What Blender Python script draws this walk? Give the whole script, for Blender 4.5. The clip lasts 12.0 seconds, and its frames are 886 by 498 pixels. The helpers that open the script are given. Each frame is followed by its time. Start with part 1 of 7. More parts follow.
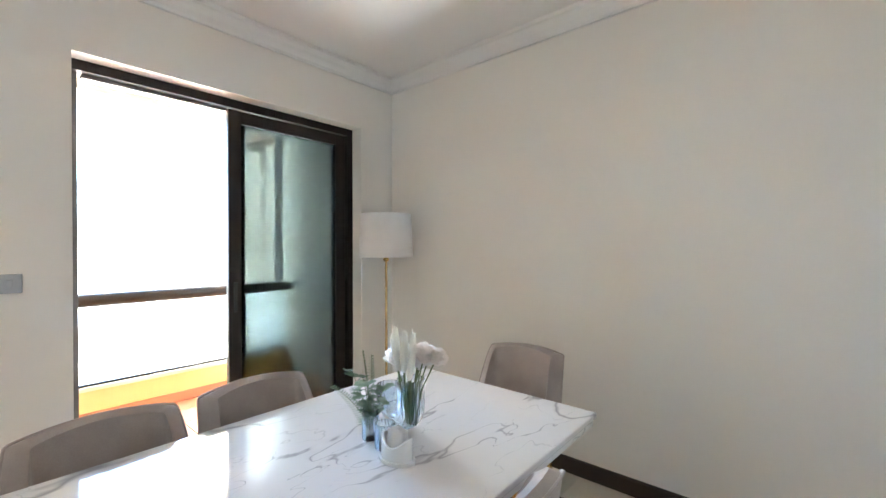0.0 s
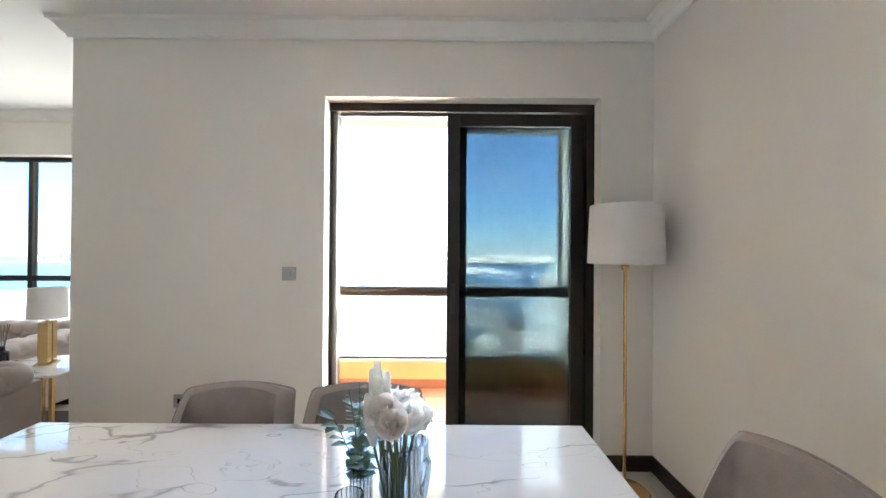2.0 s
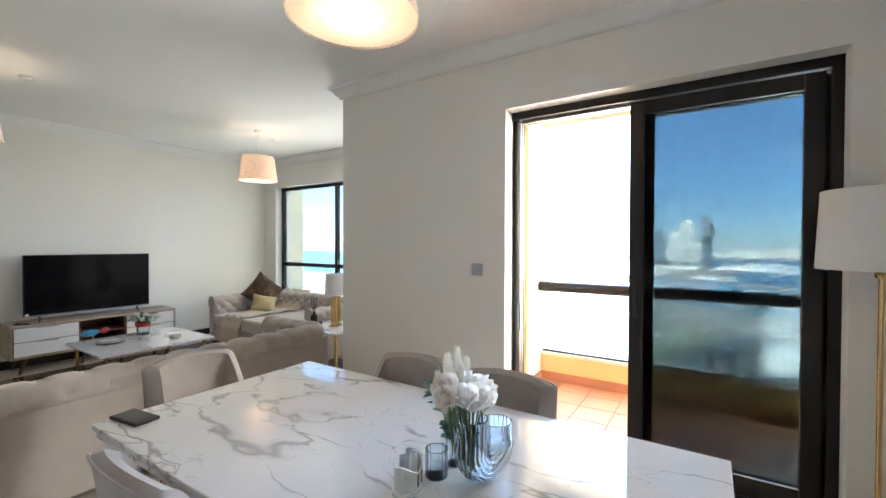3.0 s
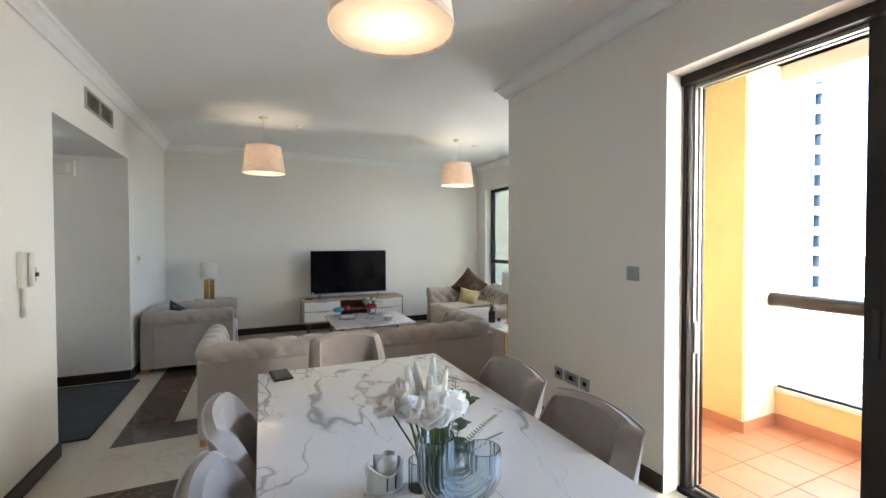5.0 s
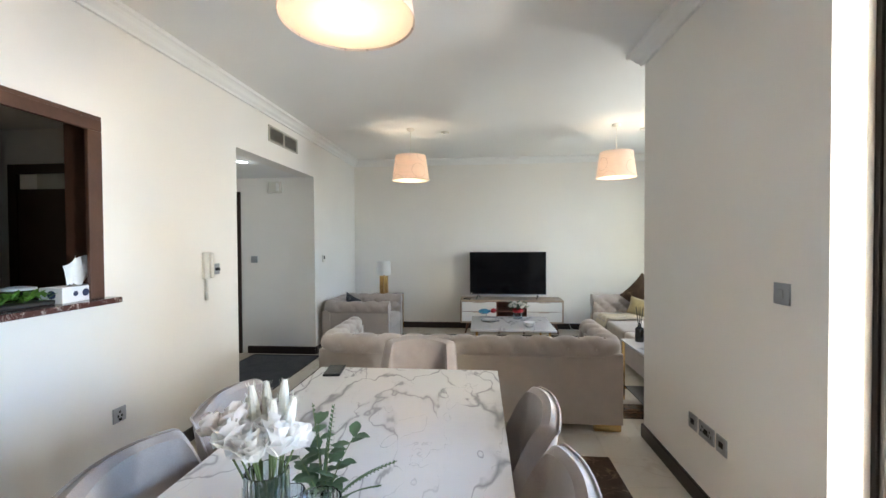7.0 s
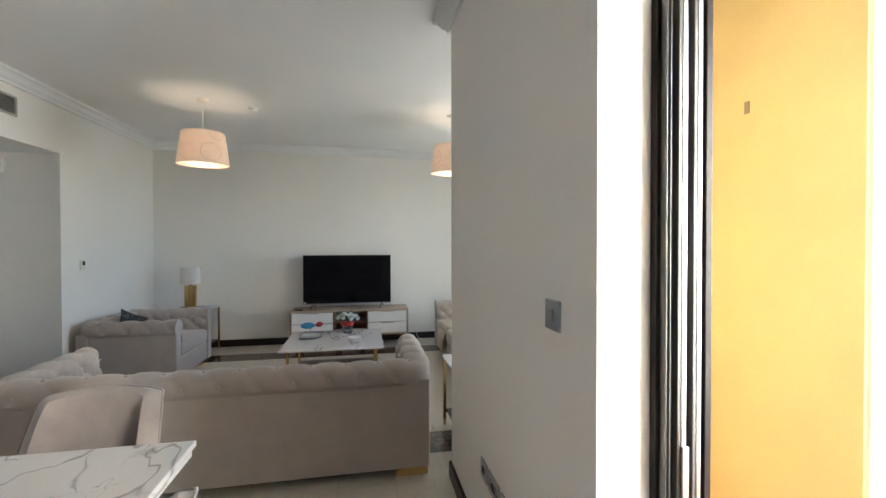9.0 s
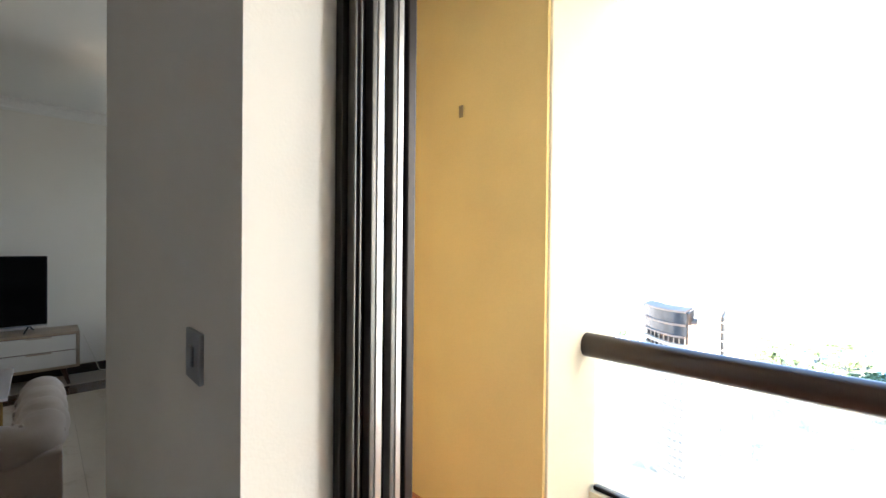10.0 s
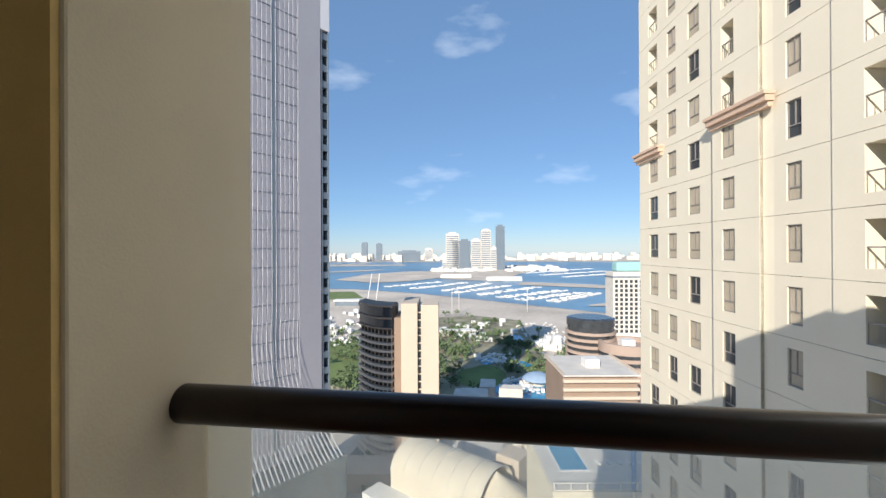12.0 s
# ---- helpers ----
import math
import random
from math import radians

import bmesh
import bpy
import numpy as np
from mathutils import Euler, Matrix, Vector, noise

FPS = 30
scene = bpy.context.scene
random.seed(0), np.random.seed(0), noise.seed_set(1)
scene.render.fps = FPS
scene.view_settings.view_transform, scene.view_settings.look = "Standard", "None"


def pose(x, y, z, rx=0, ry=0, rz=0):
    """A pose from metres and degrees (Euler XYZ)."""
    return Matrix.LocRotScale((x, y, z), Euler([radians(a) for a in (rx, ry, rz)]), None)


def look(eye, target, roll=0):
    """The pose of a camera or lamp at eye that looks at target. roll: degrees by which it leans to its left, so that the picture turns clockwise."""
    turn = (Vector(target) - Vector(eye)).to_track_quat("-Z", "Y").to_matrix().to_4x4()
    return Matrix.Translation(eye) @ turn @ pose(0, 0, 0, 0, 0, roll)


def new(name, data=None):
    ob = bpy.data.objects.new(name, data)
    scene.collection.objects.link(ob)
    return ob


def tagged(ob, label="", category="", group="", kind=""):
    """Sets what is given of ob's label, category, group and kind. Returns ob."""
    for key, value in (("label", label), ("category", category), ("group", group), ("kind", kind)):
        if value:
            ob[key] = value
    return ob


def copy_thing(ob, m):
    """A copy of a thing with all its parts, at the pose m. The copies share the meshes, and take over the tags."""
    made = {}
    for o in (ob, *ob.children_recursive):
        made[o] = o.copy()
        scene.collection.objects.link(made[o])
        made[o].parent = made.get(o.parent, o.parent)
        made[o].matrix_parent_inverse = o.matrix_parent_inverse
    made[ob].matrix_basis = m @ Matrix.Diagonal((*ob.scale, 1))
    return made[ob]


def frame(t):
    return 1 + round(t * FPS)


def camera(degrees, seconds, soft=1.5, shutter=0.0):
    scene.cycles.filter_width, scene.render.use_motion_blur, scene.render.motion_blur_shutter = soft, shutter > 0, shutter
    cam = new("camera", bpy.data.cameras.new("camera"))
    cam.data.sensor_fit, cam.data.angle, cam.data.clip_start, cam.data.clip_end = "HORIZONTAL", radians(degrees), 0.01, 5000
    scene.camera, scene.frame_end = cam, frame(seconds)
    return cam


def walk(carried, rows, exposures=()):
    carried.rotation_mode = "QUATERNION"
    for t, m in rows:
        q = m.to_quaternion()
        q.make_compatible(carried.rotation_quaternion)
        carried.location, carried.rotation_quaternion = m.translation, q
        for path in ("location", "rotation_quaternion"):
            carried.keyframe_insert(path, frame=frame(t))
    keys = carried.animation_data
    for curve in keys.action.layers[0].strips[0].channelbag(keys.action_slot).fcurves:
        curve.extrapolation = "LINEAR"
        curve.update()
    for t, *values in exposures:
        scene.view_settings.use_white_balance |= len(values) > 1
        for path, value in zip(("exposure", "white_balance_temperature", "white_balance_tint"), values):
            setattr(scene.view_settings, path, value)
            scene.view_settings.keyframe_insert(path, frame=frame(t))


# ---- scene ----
cam = camera(94.1, 12.0)
PATH = [
    (0, (0.063, 0.293, 1.416), (1.369, -1.222, 1.405), -0.1),
    (0.5, (0.074, -0.023, 1.431), (1.514, -1.41, 1.426), -0.2),
    (1, (0.119, -0.327, 1.418), (1.737, -1.503, 1.417), -0.1),
    (1.5, (0.149, -0.562, 1.407), (2.003, -1.314, 1.414), 0.1),
    (2, (0.135, -0.818, 1.399), (2.135, -0.823, 1.411), 0.4),
    (2.5, (0.096, -1.035, 1.439), (1.987, -0.386, 1.411), 0.1),
    (3, (0.086, -1.277, 1.44), (1.767, -0.193, 1.414), 0.2),
    (5, (0.686, -1.688, 1.454), (1.495, 0.141, 1.414), -0.1),
    (5.5, (0.893, -1.679, 1.452), (1.334, 0.271, 1.41), -0.1),
    (6, (1.098, -1.675, 1.463), (1.197, 0.322, 1.418), -0.2),
    (6.5, (1.342, -1.669, 1.469), (1.168, 0.323, 1.433), -0.4),
    (8.5, (2.11, -1.121, 1.464), (1.934, 0.871, 1.425), -0.2),
    (9, (2.257, -0.932, 1.453), (2.634, 1.032, 1.428), -0.1),
    (9.5, (2.422, -0.772, 1.448), (3.396, 0.974, 1.424), 0.4),
    (10, (2.595, -0.648, 1.446), (3.991, 0.784, 1.427), 0.6),
    (10.5, (2.788, -0.543, 1.439), (4.483, 0.517, 1.44), 0.2),
    (11, (2.973, -0.519, 1.43), (4.873, 0.106, 1.43), 0.2),
    (11.5, (3.175, -0.564, 1.428), (5.149, -0.24, 1.433), -0.1),
    (12, (3.369, -0.648, 1.426), (5.349, -0.366, 1.43), -0.3),
]
walk(cam, [(t, look(eye, aim, roll)) for t, eye, aim, roll in PATH],
     exposures=[(0, 5.55), (1.5, 5.4), (2.5, 5.25), (4.5, 4.95), (5.5, 4.95), (6.5, 5.25), (8.5, 5.12), (9.0, 4.85), (9.5, 4.55), (10.0, 3.7), (10.5, 2.3), (11.0, 1.0), (11.5, 0.55), (12.0, 0.5)])
# ---- sky, sun ----
AHEAD = radians(8.1)            # the street grid outside is turned by this against the flat
FWD = Vector((math.cos(AHEAD), math.sin(AHEAD), 0))
RIGHT = Vector((math.sin(AHEAD), -math.cos(AHEAD), 0))
EYE = Vector((3.37, -0.65, 1.43))
GROUND = -88.0


def city(d, s, z):
    """A point of the city: d metres out from the balcony, s metres to its right, at height z."""
    p = EYE + FWD * d + RIGHT * s
    return Vector((p.x, p.y, z))


SUN_EL, SUN_AZ = radians(25), radians(26)
to_sun = (-FWD * math.cos(SUN_AZ) - RIGHT * math.sin(SUN_AZ)) * math.cos(SUN_EL) + Vector((0, 0, math.sin(SUN_EL)))
sun = new("sun", bpy.data.lights.new("sun", "SUN"))
sun.data.energy, sun.data.angle, sun.data.color = 4.5, radians(0.5), (1.0, 0.92, 0.81)
sun.matrix_world = Matrix.Translation((0, 0, 60)) @ to_sun.to_track_quat("Z", "Y").to_matrix().to_4x4()

world = bpy.data.worlds.new("world")
scene.world = world
world.use_nodes = True
wn, wl = world.node_tree.nodes, world.node_tree.links
wn.clear()
sky = wn.new("ShaderNodeTexSky")
sky.sky_type, sky.sun_disc = "NISHITA", False
sky.sun_elevation, sky.sun_rotation = SUN_EL, math.atan2(to_sun.x, to_sun.y)
sky.air_density, sky.dust_density, sky.ozone_density = 0.9, 0.0, 4.0
wcoord = wn.new("ShaderNodeTexCoord")
wmap = wn.new("ShaderNodeMapping")
wmap.inputs["Scale"].default_value = (2.0, 2.0, 6.0)
wmap.inputs["Location"].default_value = (0.7, 0.15, 0.35)
cloud = wn.new("ShaderNodeTexNoise")
cloud.inputs["Scale"].default_value, cloud.inputs["Detail"].default_value = 1.6, 8
ramp = wn.new("ShaderNodeValToRGB")
ramp.color_ramp.elements[0].position, ramp.color_ramp.elements[1].position = 0.60, 0.82
ramp.color_ramp.elements[1].color = (0.55, 0.55, 0.55, 1)
cmix = wn.new("ShaderNodeMix")
cmix.data_type = "RGBA"
cmix.inputs["B"].default_value = (6.5, 7.0, 7.6, 1)
wbg, wout = wn.new("ShaderNodeBackground"), wn.new("ShaderNodeOutputWorld")
wbg.inputs["Strength"].default_value = 0.13
wl.new(wcoord.outputs["Generated"], wmap.inputs["Vector"])
wl.new(wmap.outputs["Vector"], cloud.inputs["Vector"])
wl.new(cloud.outputs["Fac"], ramp.inputs["Fac"])
wl.new(ramp.outputs["Color"], cmix.inputs["Factor"])
balance = wn.new("ShaderNodeMix")
balance.data_type, balance.blend_type = "RGBA", "MULTIPLY"
balance.inputs["Factor"].default_value, balance.inputs["B"].default_value = 1.0, (0.92, 0.97, 1.04, 1)
wl.new(sky.outputs["Color"], balance.inputs["A"])
haze = wn.new("ShaderNodeMix")                 # sea haze evens the sky out
haze.data_type = "RGBA"
haze.inputs["Factor"].default_value, haze.inputs["B"].default_value = 0.66, (0.95, 1.75, 3.0, 1)
wl.new(balance.outputs["Result"], haze.inputs["A"])
wl.new(haze.outputs["Result"], cmix.inputs["A"])
wl.new(cmix.outputs["Result"], wbg.inputs["Color"])
wl.new(wbg.outputs["Background"], wout.inputs["Surface"])


# sky light that falls in through the south half of the living room window
sky_lamp = new("window_daylight", bpy.data.lights.new("window_daylight", "AREA"))
sky_lamp.data.shape, sky_lamp.data.size, sky_lamp.data.size_y = "RECTANGLE", 0.80, 1.80
sky_lamp.data.energy, sky_lamp.data.color = 1.1, (1.0, 0.985, 0.95)
sky_lamp.matrix_world = Matrix.Translation((4.70, 2.72, 1.42)) @ Vector((1, 0, 0)).to_track_quat("Z", "Y").to_matrix().to_4x4()


# sky light through the south bay of the balcony opening
bay = new("balcony_daylight", bpy.data.lights.new("balcony_daylight", "AREA"))
bay.data.shape, bay.data.size, bay.data.size_y = "RECTANGLE", 0.40, 2.30
bay.data.energy, bay.data.color = 4.6, (0.90, 0.96, 1.0)
bay.matrix_world = Matrix.Translation((4.60, -1.90, 1.50)) @ Vector((1, 0, 0)).to_track_quat("Z", "Y").to_matrix().to_4x4()


def bulb(name, place, watts, radius=0.04, tint=(1.0, 0.82, 0.60)):
    ob = new(name, bpy.data.lights.new(name, "POINT"))
    ob.data.energy, ob.data.shadow_soft_size, ob.data.color = watts, radius, tint
    ob.location = place
    return ob


# ---- materials ----
def surface(name, colour, rough=0.6, metal=0.0, vary=0.06, scale=3.0, fine=60.0, bump=0.05, random_tint=0.0, sheen=0.0, coat=0.0, spec=0.5):
    """A principled surface with colour variation at two scales and a fine relief."""
    m = bpy.data.materials.new(name)
    m.use_nodes = True
    n, l = m.node_tree.nodes, m.node_tree.links
    b = n["Principled BSDF"]
    b.inputs["Roughness"].default_value, b.inputs["Metallic"].default_value = rough, metal
    b.inputs["Sheen Weight"].default_value, b.inputs["Coat Weight"].default_value = sheen, coat
    b.inputs["Specular IOR Level"].default_value = spec
    c = n.new("ShaderNodeTexCoord")
    big, small = n.new("ShaderNodeTexNoise"), n.new("ShaderNodeTexNoise")
    big.inputs["Scale"].default_value, big.inputs["Detail"].default_value = scale, 4
    small.inputs["Scale"].default_value, small.inputs["Detail"].default_value = fine, 3
    l.new(c.outputs["Object"], big.inputs["Vector"])
    l.new(c.outputs["Object"], small.inputs["Vector"])
    add = n.new("ShaderNodeMath")
    add.operation = "MULTIPLY_ADD"
    add.inputs[1].default_value = 0.35
    l.new(small.outputs["Fac"], add.inputs[0])
    l.new(big.outputs["Fac"], add.inputs[2])
    value = add.outputs[0]
    if random_tint:
        info, more = n.new("ShaderNodeObjectInfo"), n.new("ShaderNodeMath")
        more.operation = "MULTIPLY_ADD"
        more.inputs[1].default_value = random_tint
        l.new(info.outputs["Random"], more.inputs[0])
        l.new(value, more.inputs[2])
        value = more.outputs[0]
    r = n.new("ShaderNodeMapRange")
    r.inputs["From Min"].default_value, r.inputs["From Max"].default_value = 0.3, 1.05 + random_tint
    r.inputs["To Min"].default_value, r.inputs["To Max"].default_value = 1 - vary * 1.5, 1 + vary * 1.5
    l.new(value, r.inputs["Value"])
    tint = n.new("ShaderNodeMix")
    tint.data_type, tint.blend_type = "RGBA", "MULTIPLY"
    tint.inputs["Factor"].default_value = 1
    tint.inputs["A"].default_value = (*colour, 1)
    l.new(r.outputs["Result"], tint.inputs["B"])
    l.new(tint.outputs["Result"], b.inputs["Base Color"])
    if bump:
        bp = n.new("ShaderNodeBump")
        bp.inputs["Strength"].default_value, bp.inputs["Distance"].default_value = bump, 0.01
        l.new(small.outputs["Fac"], bp.inputs["Height"])
        l.new(bp.outputs["Normal"], b.inputs["Normal"])
    return m


def veined(name, base, vein, scale, rough, cut=0.035, second=0.4, warp=0.6, coat=0.0):
    """Polished stone: two sets of thin wandering veins, with a faint cloud, on a base."""
    m = surface(name, base, rough, vary=0.03, scale=2, fine=20, bump=0, coat=coat)
    n, l = m.node_tree.nodes, m.node_tree.links
    b = n["Principled BSDF"]
    old = b.inputs["Base Color"].links[0].from_socket
    c = n.new("ShaderNodeTexCoord")
    w = n.new("ShaderNodeTexNoise")
    w.inputs["Scale"].default_value, w.inputs["Detail"].default_value = scale * 0.9, 6
    off = n.new("ShaderNodeVectorMath")
    off.operation = "MULTIPLY_ADD"
    off.inputs[1].default_value = (warp, warp, warp)
    l.new(c.outputs["Object"], w.inputs["Vector"])
    l.new(w.outputs["Color"], off.inputs[0])
    l.new(c.outputs["Object"], off.inputs[2])
    for k, (sc, amount) in enumerate(((scale, 1.0), (scale * 2.3, second))):
        v = n.new("ShaderNodeTexNoise")
        v.inputs["Scale"].default_value, v.inputs["Detail"].default_value, v.inputs["Roughness"].default_value = sc, 5, 0.55
        v.inputs["Distortion"].default_value = 0.4
        l.new(off.outputs["Vector"], v.inputs["Vector"])
        half = n.new("ShaderNodeMath")
        half.operation = "SUBTRACT"
        half.inputs[1].default_value = 0.5
        l.new(v.outputs["Fac"], half.inputs[0])
        ridge = n.new("ShaderNodeMath")
        ridge.operation = "ABSOLUTE"
        l.new(half.outputs[0], ridge.inputs[0])
        mask = n.new("ShaderNodeTexNoise")
        mask.inputs["Scale"].default_value, mask.inputs["Detail"].default_value = scale * 1.3 + k, 3
        l.new(c.outputs["Object"], mask.inputs["Vector"])
        width = n.new("ShaderNodeMapRange")
        width.inputs["From Min"].default_value, width.inputs["From Max"].default_value = 0.42, 0.75
        width.inputs["To Min"].default_value, width.inputs["To Max"].default_value = 0.0008, cut * 2.2
        l.new(mask.outputs["Fac"], width.inputs["Value"])
        r = n.new("ShaderNodeMapRange")
        l.new(ridge.outputs[0], r.inputs["Value"])
        l.new(width.outputs["Result"], r.inputs["From Max"])
        r.inputs["To Min"].default_value, r.inputs["To Max"].default_value = amount, 0
        x = n.new("ShaderNodeMix")
        x.data_type = "RGBA"
        x.inputs["B"].default_value = (*vein, 1)
        l.new(r.outputs["Result"], x.inputs["Factor"])
        l.new(old, x.inputs["A"])
        old = x.outputs["Result"]
    l.new(old, b.inputs["Base Color"])
    return m


def marble_slab(name, base, vein):
    """Polished white slab: grey veins of uneven width that fork, each with a soft cloud beside it."""
    m = surface(name, base, 0.06, vary=0.025, scale=1.6, fine=24, bump=0, coat=0.4)
    n, l = m.node_tree.nodes, m.node_tree.links
    b = n["Principled BSDF"]
    old = b.inputs["Base Color"].links[0].from_socket
    c, turn = n.new("ShaderNodeTexCoord"), n.new("ShaderNodeMapping")
    turn.inputs["Rotation"].default_value, turn.inputs["Scale"].default_value = (0, 0, 0.75), (1.25, 0.5, 1.0)
    l.new(c.outputs["Object"], turn.inputs["Vector"])
    for scale, seed, core, cloud, strength in ((1.25, 0.0, 0.017, 0.055, 0.75), (1.9, 7.3, 0.012, 0.045, 0.62), (3.6, 3.1, 0.009, 0.02, 0.28)):
        shift = n.new("ShaderNodeVectorMath")
        shift.inputs[1].default_value = (seed, seed * 0.6, seed * 1.7)
        l.new(turn.outputs["Vector"], shift.inputs[0])
        v, mask = n.new("ShaderNodeTexNoise"), n.new("ShaderNodeTexNoise")
        v.inputs["Scale"].default_value, v.inputs["Detail"].default_value, v.inputs["Roughness"].default_value, v.inputs["Distortion"].default_value = scale, 4.5, 0.5, 0.25
        mask.inputs["Scale"].default_value, mask.inputs["Detail"].default_value = scale * 1.7, 3
        l.new(shift.outputs["Vector"], v.inputs["Vector"])
        l.new(shift.outputs["Vector"], mask.inputs["Vector"])
        half, ridge = n.new("ShaderNodeMath"), n.new("ShaderNodeMath")
        half.operation, half.inputs[1].default_value, ridge.operation = "SUBTRACT", 0.5, "ABSOLUTE"
        l.new(v.outputs["Fac"], half.inputs[0])
        l.new(half.outputs[0], ridge.inputs[0])
        for wide, amount, lo in ((cloud, 0.26, 0.50), (core, 1.0, 0.44)):
            width, r, x = n.new("ShaderNodeMapRange"), n.new("ShaderNodeMapRange"), n.new("ShaderNodeMix")
            width.inputs["From Min"].default_value, width.inputs["From Max"].default_value = lo, 0.68
            width.inputs["To Min"].default_value, width.inputs["To Max"].default_value = 0.0004, wide
            l.new(mask.outputs["Fac"], width.inputs["Value"])
            l.new(ridge.outputs[0], r.inputs["Value"])
            l.new(width.outputs["Result"], r.inputs["From Max"])
            r.inputs["To Min"].default_value, r.inputs["To Max"].default_value = amount * strength, 0
            x.data_type = "RGBA"
            x.inputs["B"].default_value = (*vein, 1)
            l.new(r.outputs["Result"], x.inputs["Factor"])
            l.new(old, x.inputs["A"])
            old = x.outputs["Result"]
    l.new(old, b.inputs["Base Color"])
    return m


def pane_glass(name, tint, gloss=0.06):
    """Flat window glass: tinted see-through, with a mirror gloss that grows at grazing angles."""
    m = bpy.data.materials.new(name)
    m.use_nodes = True
    n, l = m.node_tree.nodes, m.node_tree.links
    n.clear()
    t, g, x, f, o = (n.new("ShaderNode" + k) for k in ("BsdfTransparent", "BsdfGlossy", "MixShader", "LayerWeight", "OutputMaterial"))
    t.inputs["Color"].default_value = (*tint, 1)
    g.inputs["Roughness"].default_value = 0.0
    f.inputs["Blend"].default_value = 0.5
    rise, fac = n.new("ShaderNodeMath"), n.new("ShaderNodeMath")
    rise.operation, rise.inputs[1].default_value = "POWER", 5.0
    fac.operation, fac.inputs[1].default_value, fac.inputs[2].default_value = "MULTIPLY_ADD", 0.75, gloss * 0.6
    l.new(f.outputs["Facing"], rise.inputs[0])
    l.new(rise.outputs[0], fac.inputs[0])
    l.new(fac.outputs[0], x.inputs["Fac"])
    l.new(t.outputs["BSDF"], x.inputs[1])
    l.new(g.outputs["BSDF"], x.inputs[2])
    l.new(x.outputs["Shader"], o.inputs["Surface"])
    return m


def clear_glass(name, tint, rough=0.0):
    m = bpy.data.materials.new(name)
    m.use_nodes = True
    b = m.node_tree.nodes["Principled BSDF"]
    b.inputs["Base Color"].default_value = (*tint, 1)
    b.inputs["Transmission Weight"].default_value, b.inputs["Roughness"].default_value, b.inputs["IOR"].default_value = 1, rough, 1.45
    return m


def glow(name, colour, strength):
    m = bpy.data.materials.new(name)
    m.use_nodes = True
    b = m.node_tree.nodes["Principled BSDF"]
    b.inputs["Base Color"].default_value = (*colour, 1)
    b.inputs["Emission Color"].default_value, b.inputs["Emission Strength"].default_value = (*colour, 1), strength
    return m


def shade_cloth(name, colour, through_light=0.45):
    """Lampshade fabric that lets the light of its bulb through."""
    m = surface(name, colour, 0.9, vary=0.04, scale=8, fine=300, bump=0.1)
    n, l = m.node_tree.nodes, m.node_tree.links
    b = n["Principled BSDF"]
    t, x, o = n.new("ShaderNodeBsdfTranslucent"), n.new("ShaderNodeMixShader"), n["Material Output"]
    t.inputs["Color"].default_value = (*colour, 1)
    x.inputs["Fac"].default_value = through_light
    l.new(b.outputs["BSDF"], x.inputs[1])
    l.new(t.outputs["BSDF"], x.inputs[2])
    l.new(x.outputs["Shader"], o.inputs["Surface"])
    return m


WALL = surface("wall paint", (0.855, 0.82, 0.77), 0.75, vary=0.02, scale=1.5, fine=180, bump=0.06)
CEIL = surface("ceiling paint", (0.87, 0.86, 0.84), 0.85, vary=0.015, scale=1.2, fine=150, bump=0.03)
MOULD = surface("cornice plaster", (0.85, 0.84, 0.82), 0.7, vary=0.02, scale=4, fine=120, bump=0.03)
CREAM = veined("cream marble tile", (0.66, 0.60, 0.51), (0.58, 0.51, 0.41), 1.7, 0.13, 0.02, 0.3)
BROWN = veined("dark emperador marble", (0.075, 0.042, 0.026), (0.22, 0.14, 0.09), 3.5, 0.13, 0.03, 0.6)
SKIRT = surface("dark stained skirting", (0.022, 0.012, 0.009), 0.35, vary=0.2, scale=6, fine=90, bump=0.03)
BRONZE = surface("dark bronze aluminium", (0.030, 0.024, 0.022), 0.38, 0.6, vary=0.08, scale=9, fine=200, bump=0.02)
GREYTRACK = surface("grey anodised track", (0.16, 0.15, 0.14), 0.4, 0.7, vary=0.1, scale=14, fine=140, bump=0.02)
BARE = surface("worn aluminium track", (0.55, 0.54, 0.53), 0.32, 0.9, vary=0.1, scale=14, fine=140, bump=0.03)
TINTED = pane_glass("tinted window glass", (0.150, 0.172, 0.182), 0.012)
DUSTY = pane_glass("dusty railing glass", (0.90, 0.92, 0.91), 0.05)
dn, dk = DUSTY.node_tree.nodes, DUSTY.node_tree.links
film, veil = dn.new("ShaderNodeBsdfTranslucent"), dn.new("ShaderNodeMixShader")
film.inputs["Color"].default_value, veil.inputs["Fac"].default_value = (0.95, 0.94, 0.90, 1), 0.17
dk.new(dn["Mix Shader"].outputs["Shader"], veil.inputs[1])
dk.new(film.outputs["BSDF"], veil.inputs[2])
dk.new(veil.outputs["Shader"], dn["Material Output"].inputs["Surface"])
RAILGLASS = pane_glass("clear railing glass", (0.92, 0.95, 0.94), 0.06)
WINGLASS = pane_glass("pale window glass", (0.36, 0.40, 0.41), 0.03)
YELLOW = surface("ochre balcony render", (0.80, 0.60, 0.26), 0.85, vary=0.05, scale=2.2, fine=120, bump=0.10)
STUCCO = surface("cream balcony render", (0.80, 0.72, 0.56), 0.85, vary=0.04, scale=2.0, fine=110, bump=0.10)
TERRA = surface("terracotta tile", (0.55, 0.22, 0.115), 0.45, vary=0.10, scale=5, fine=70, bump=0.05, random_tint=0.25)
GROUT = surface("tile grout", (0.45, 0.30, 0.22), 0.9, vary=0.1, scale=9, fine=80)
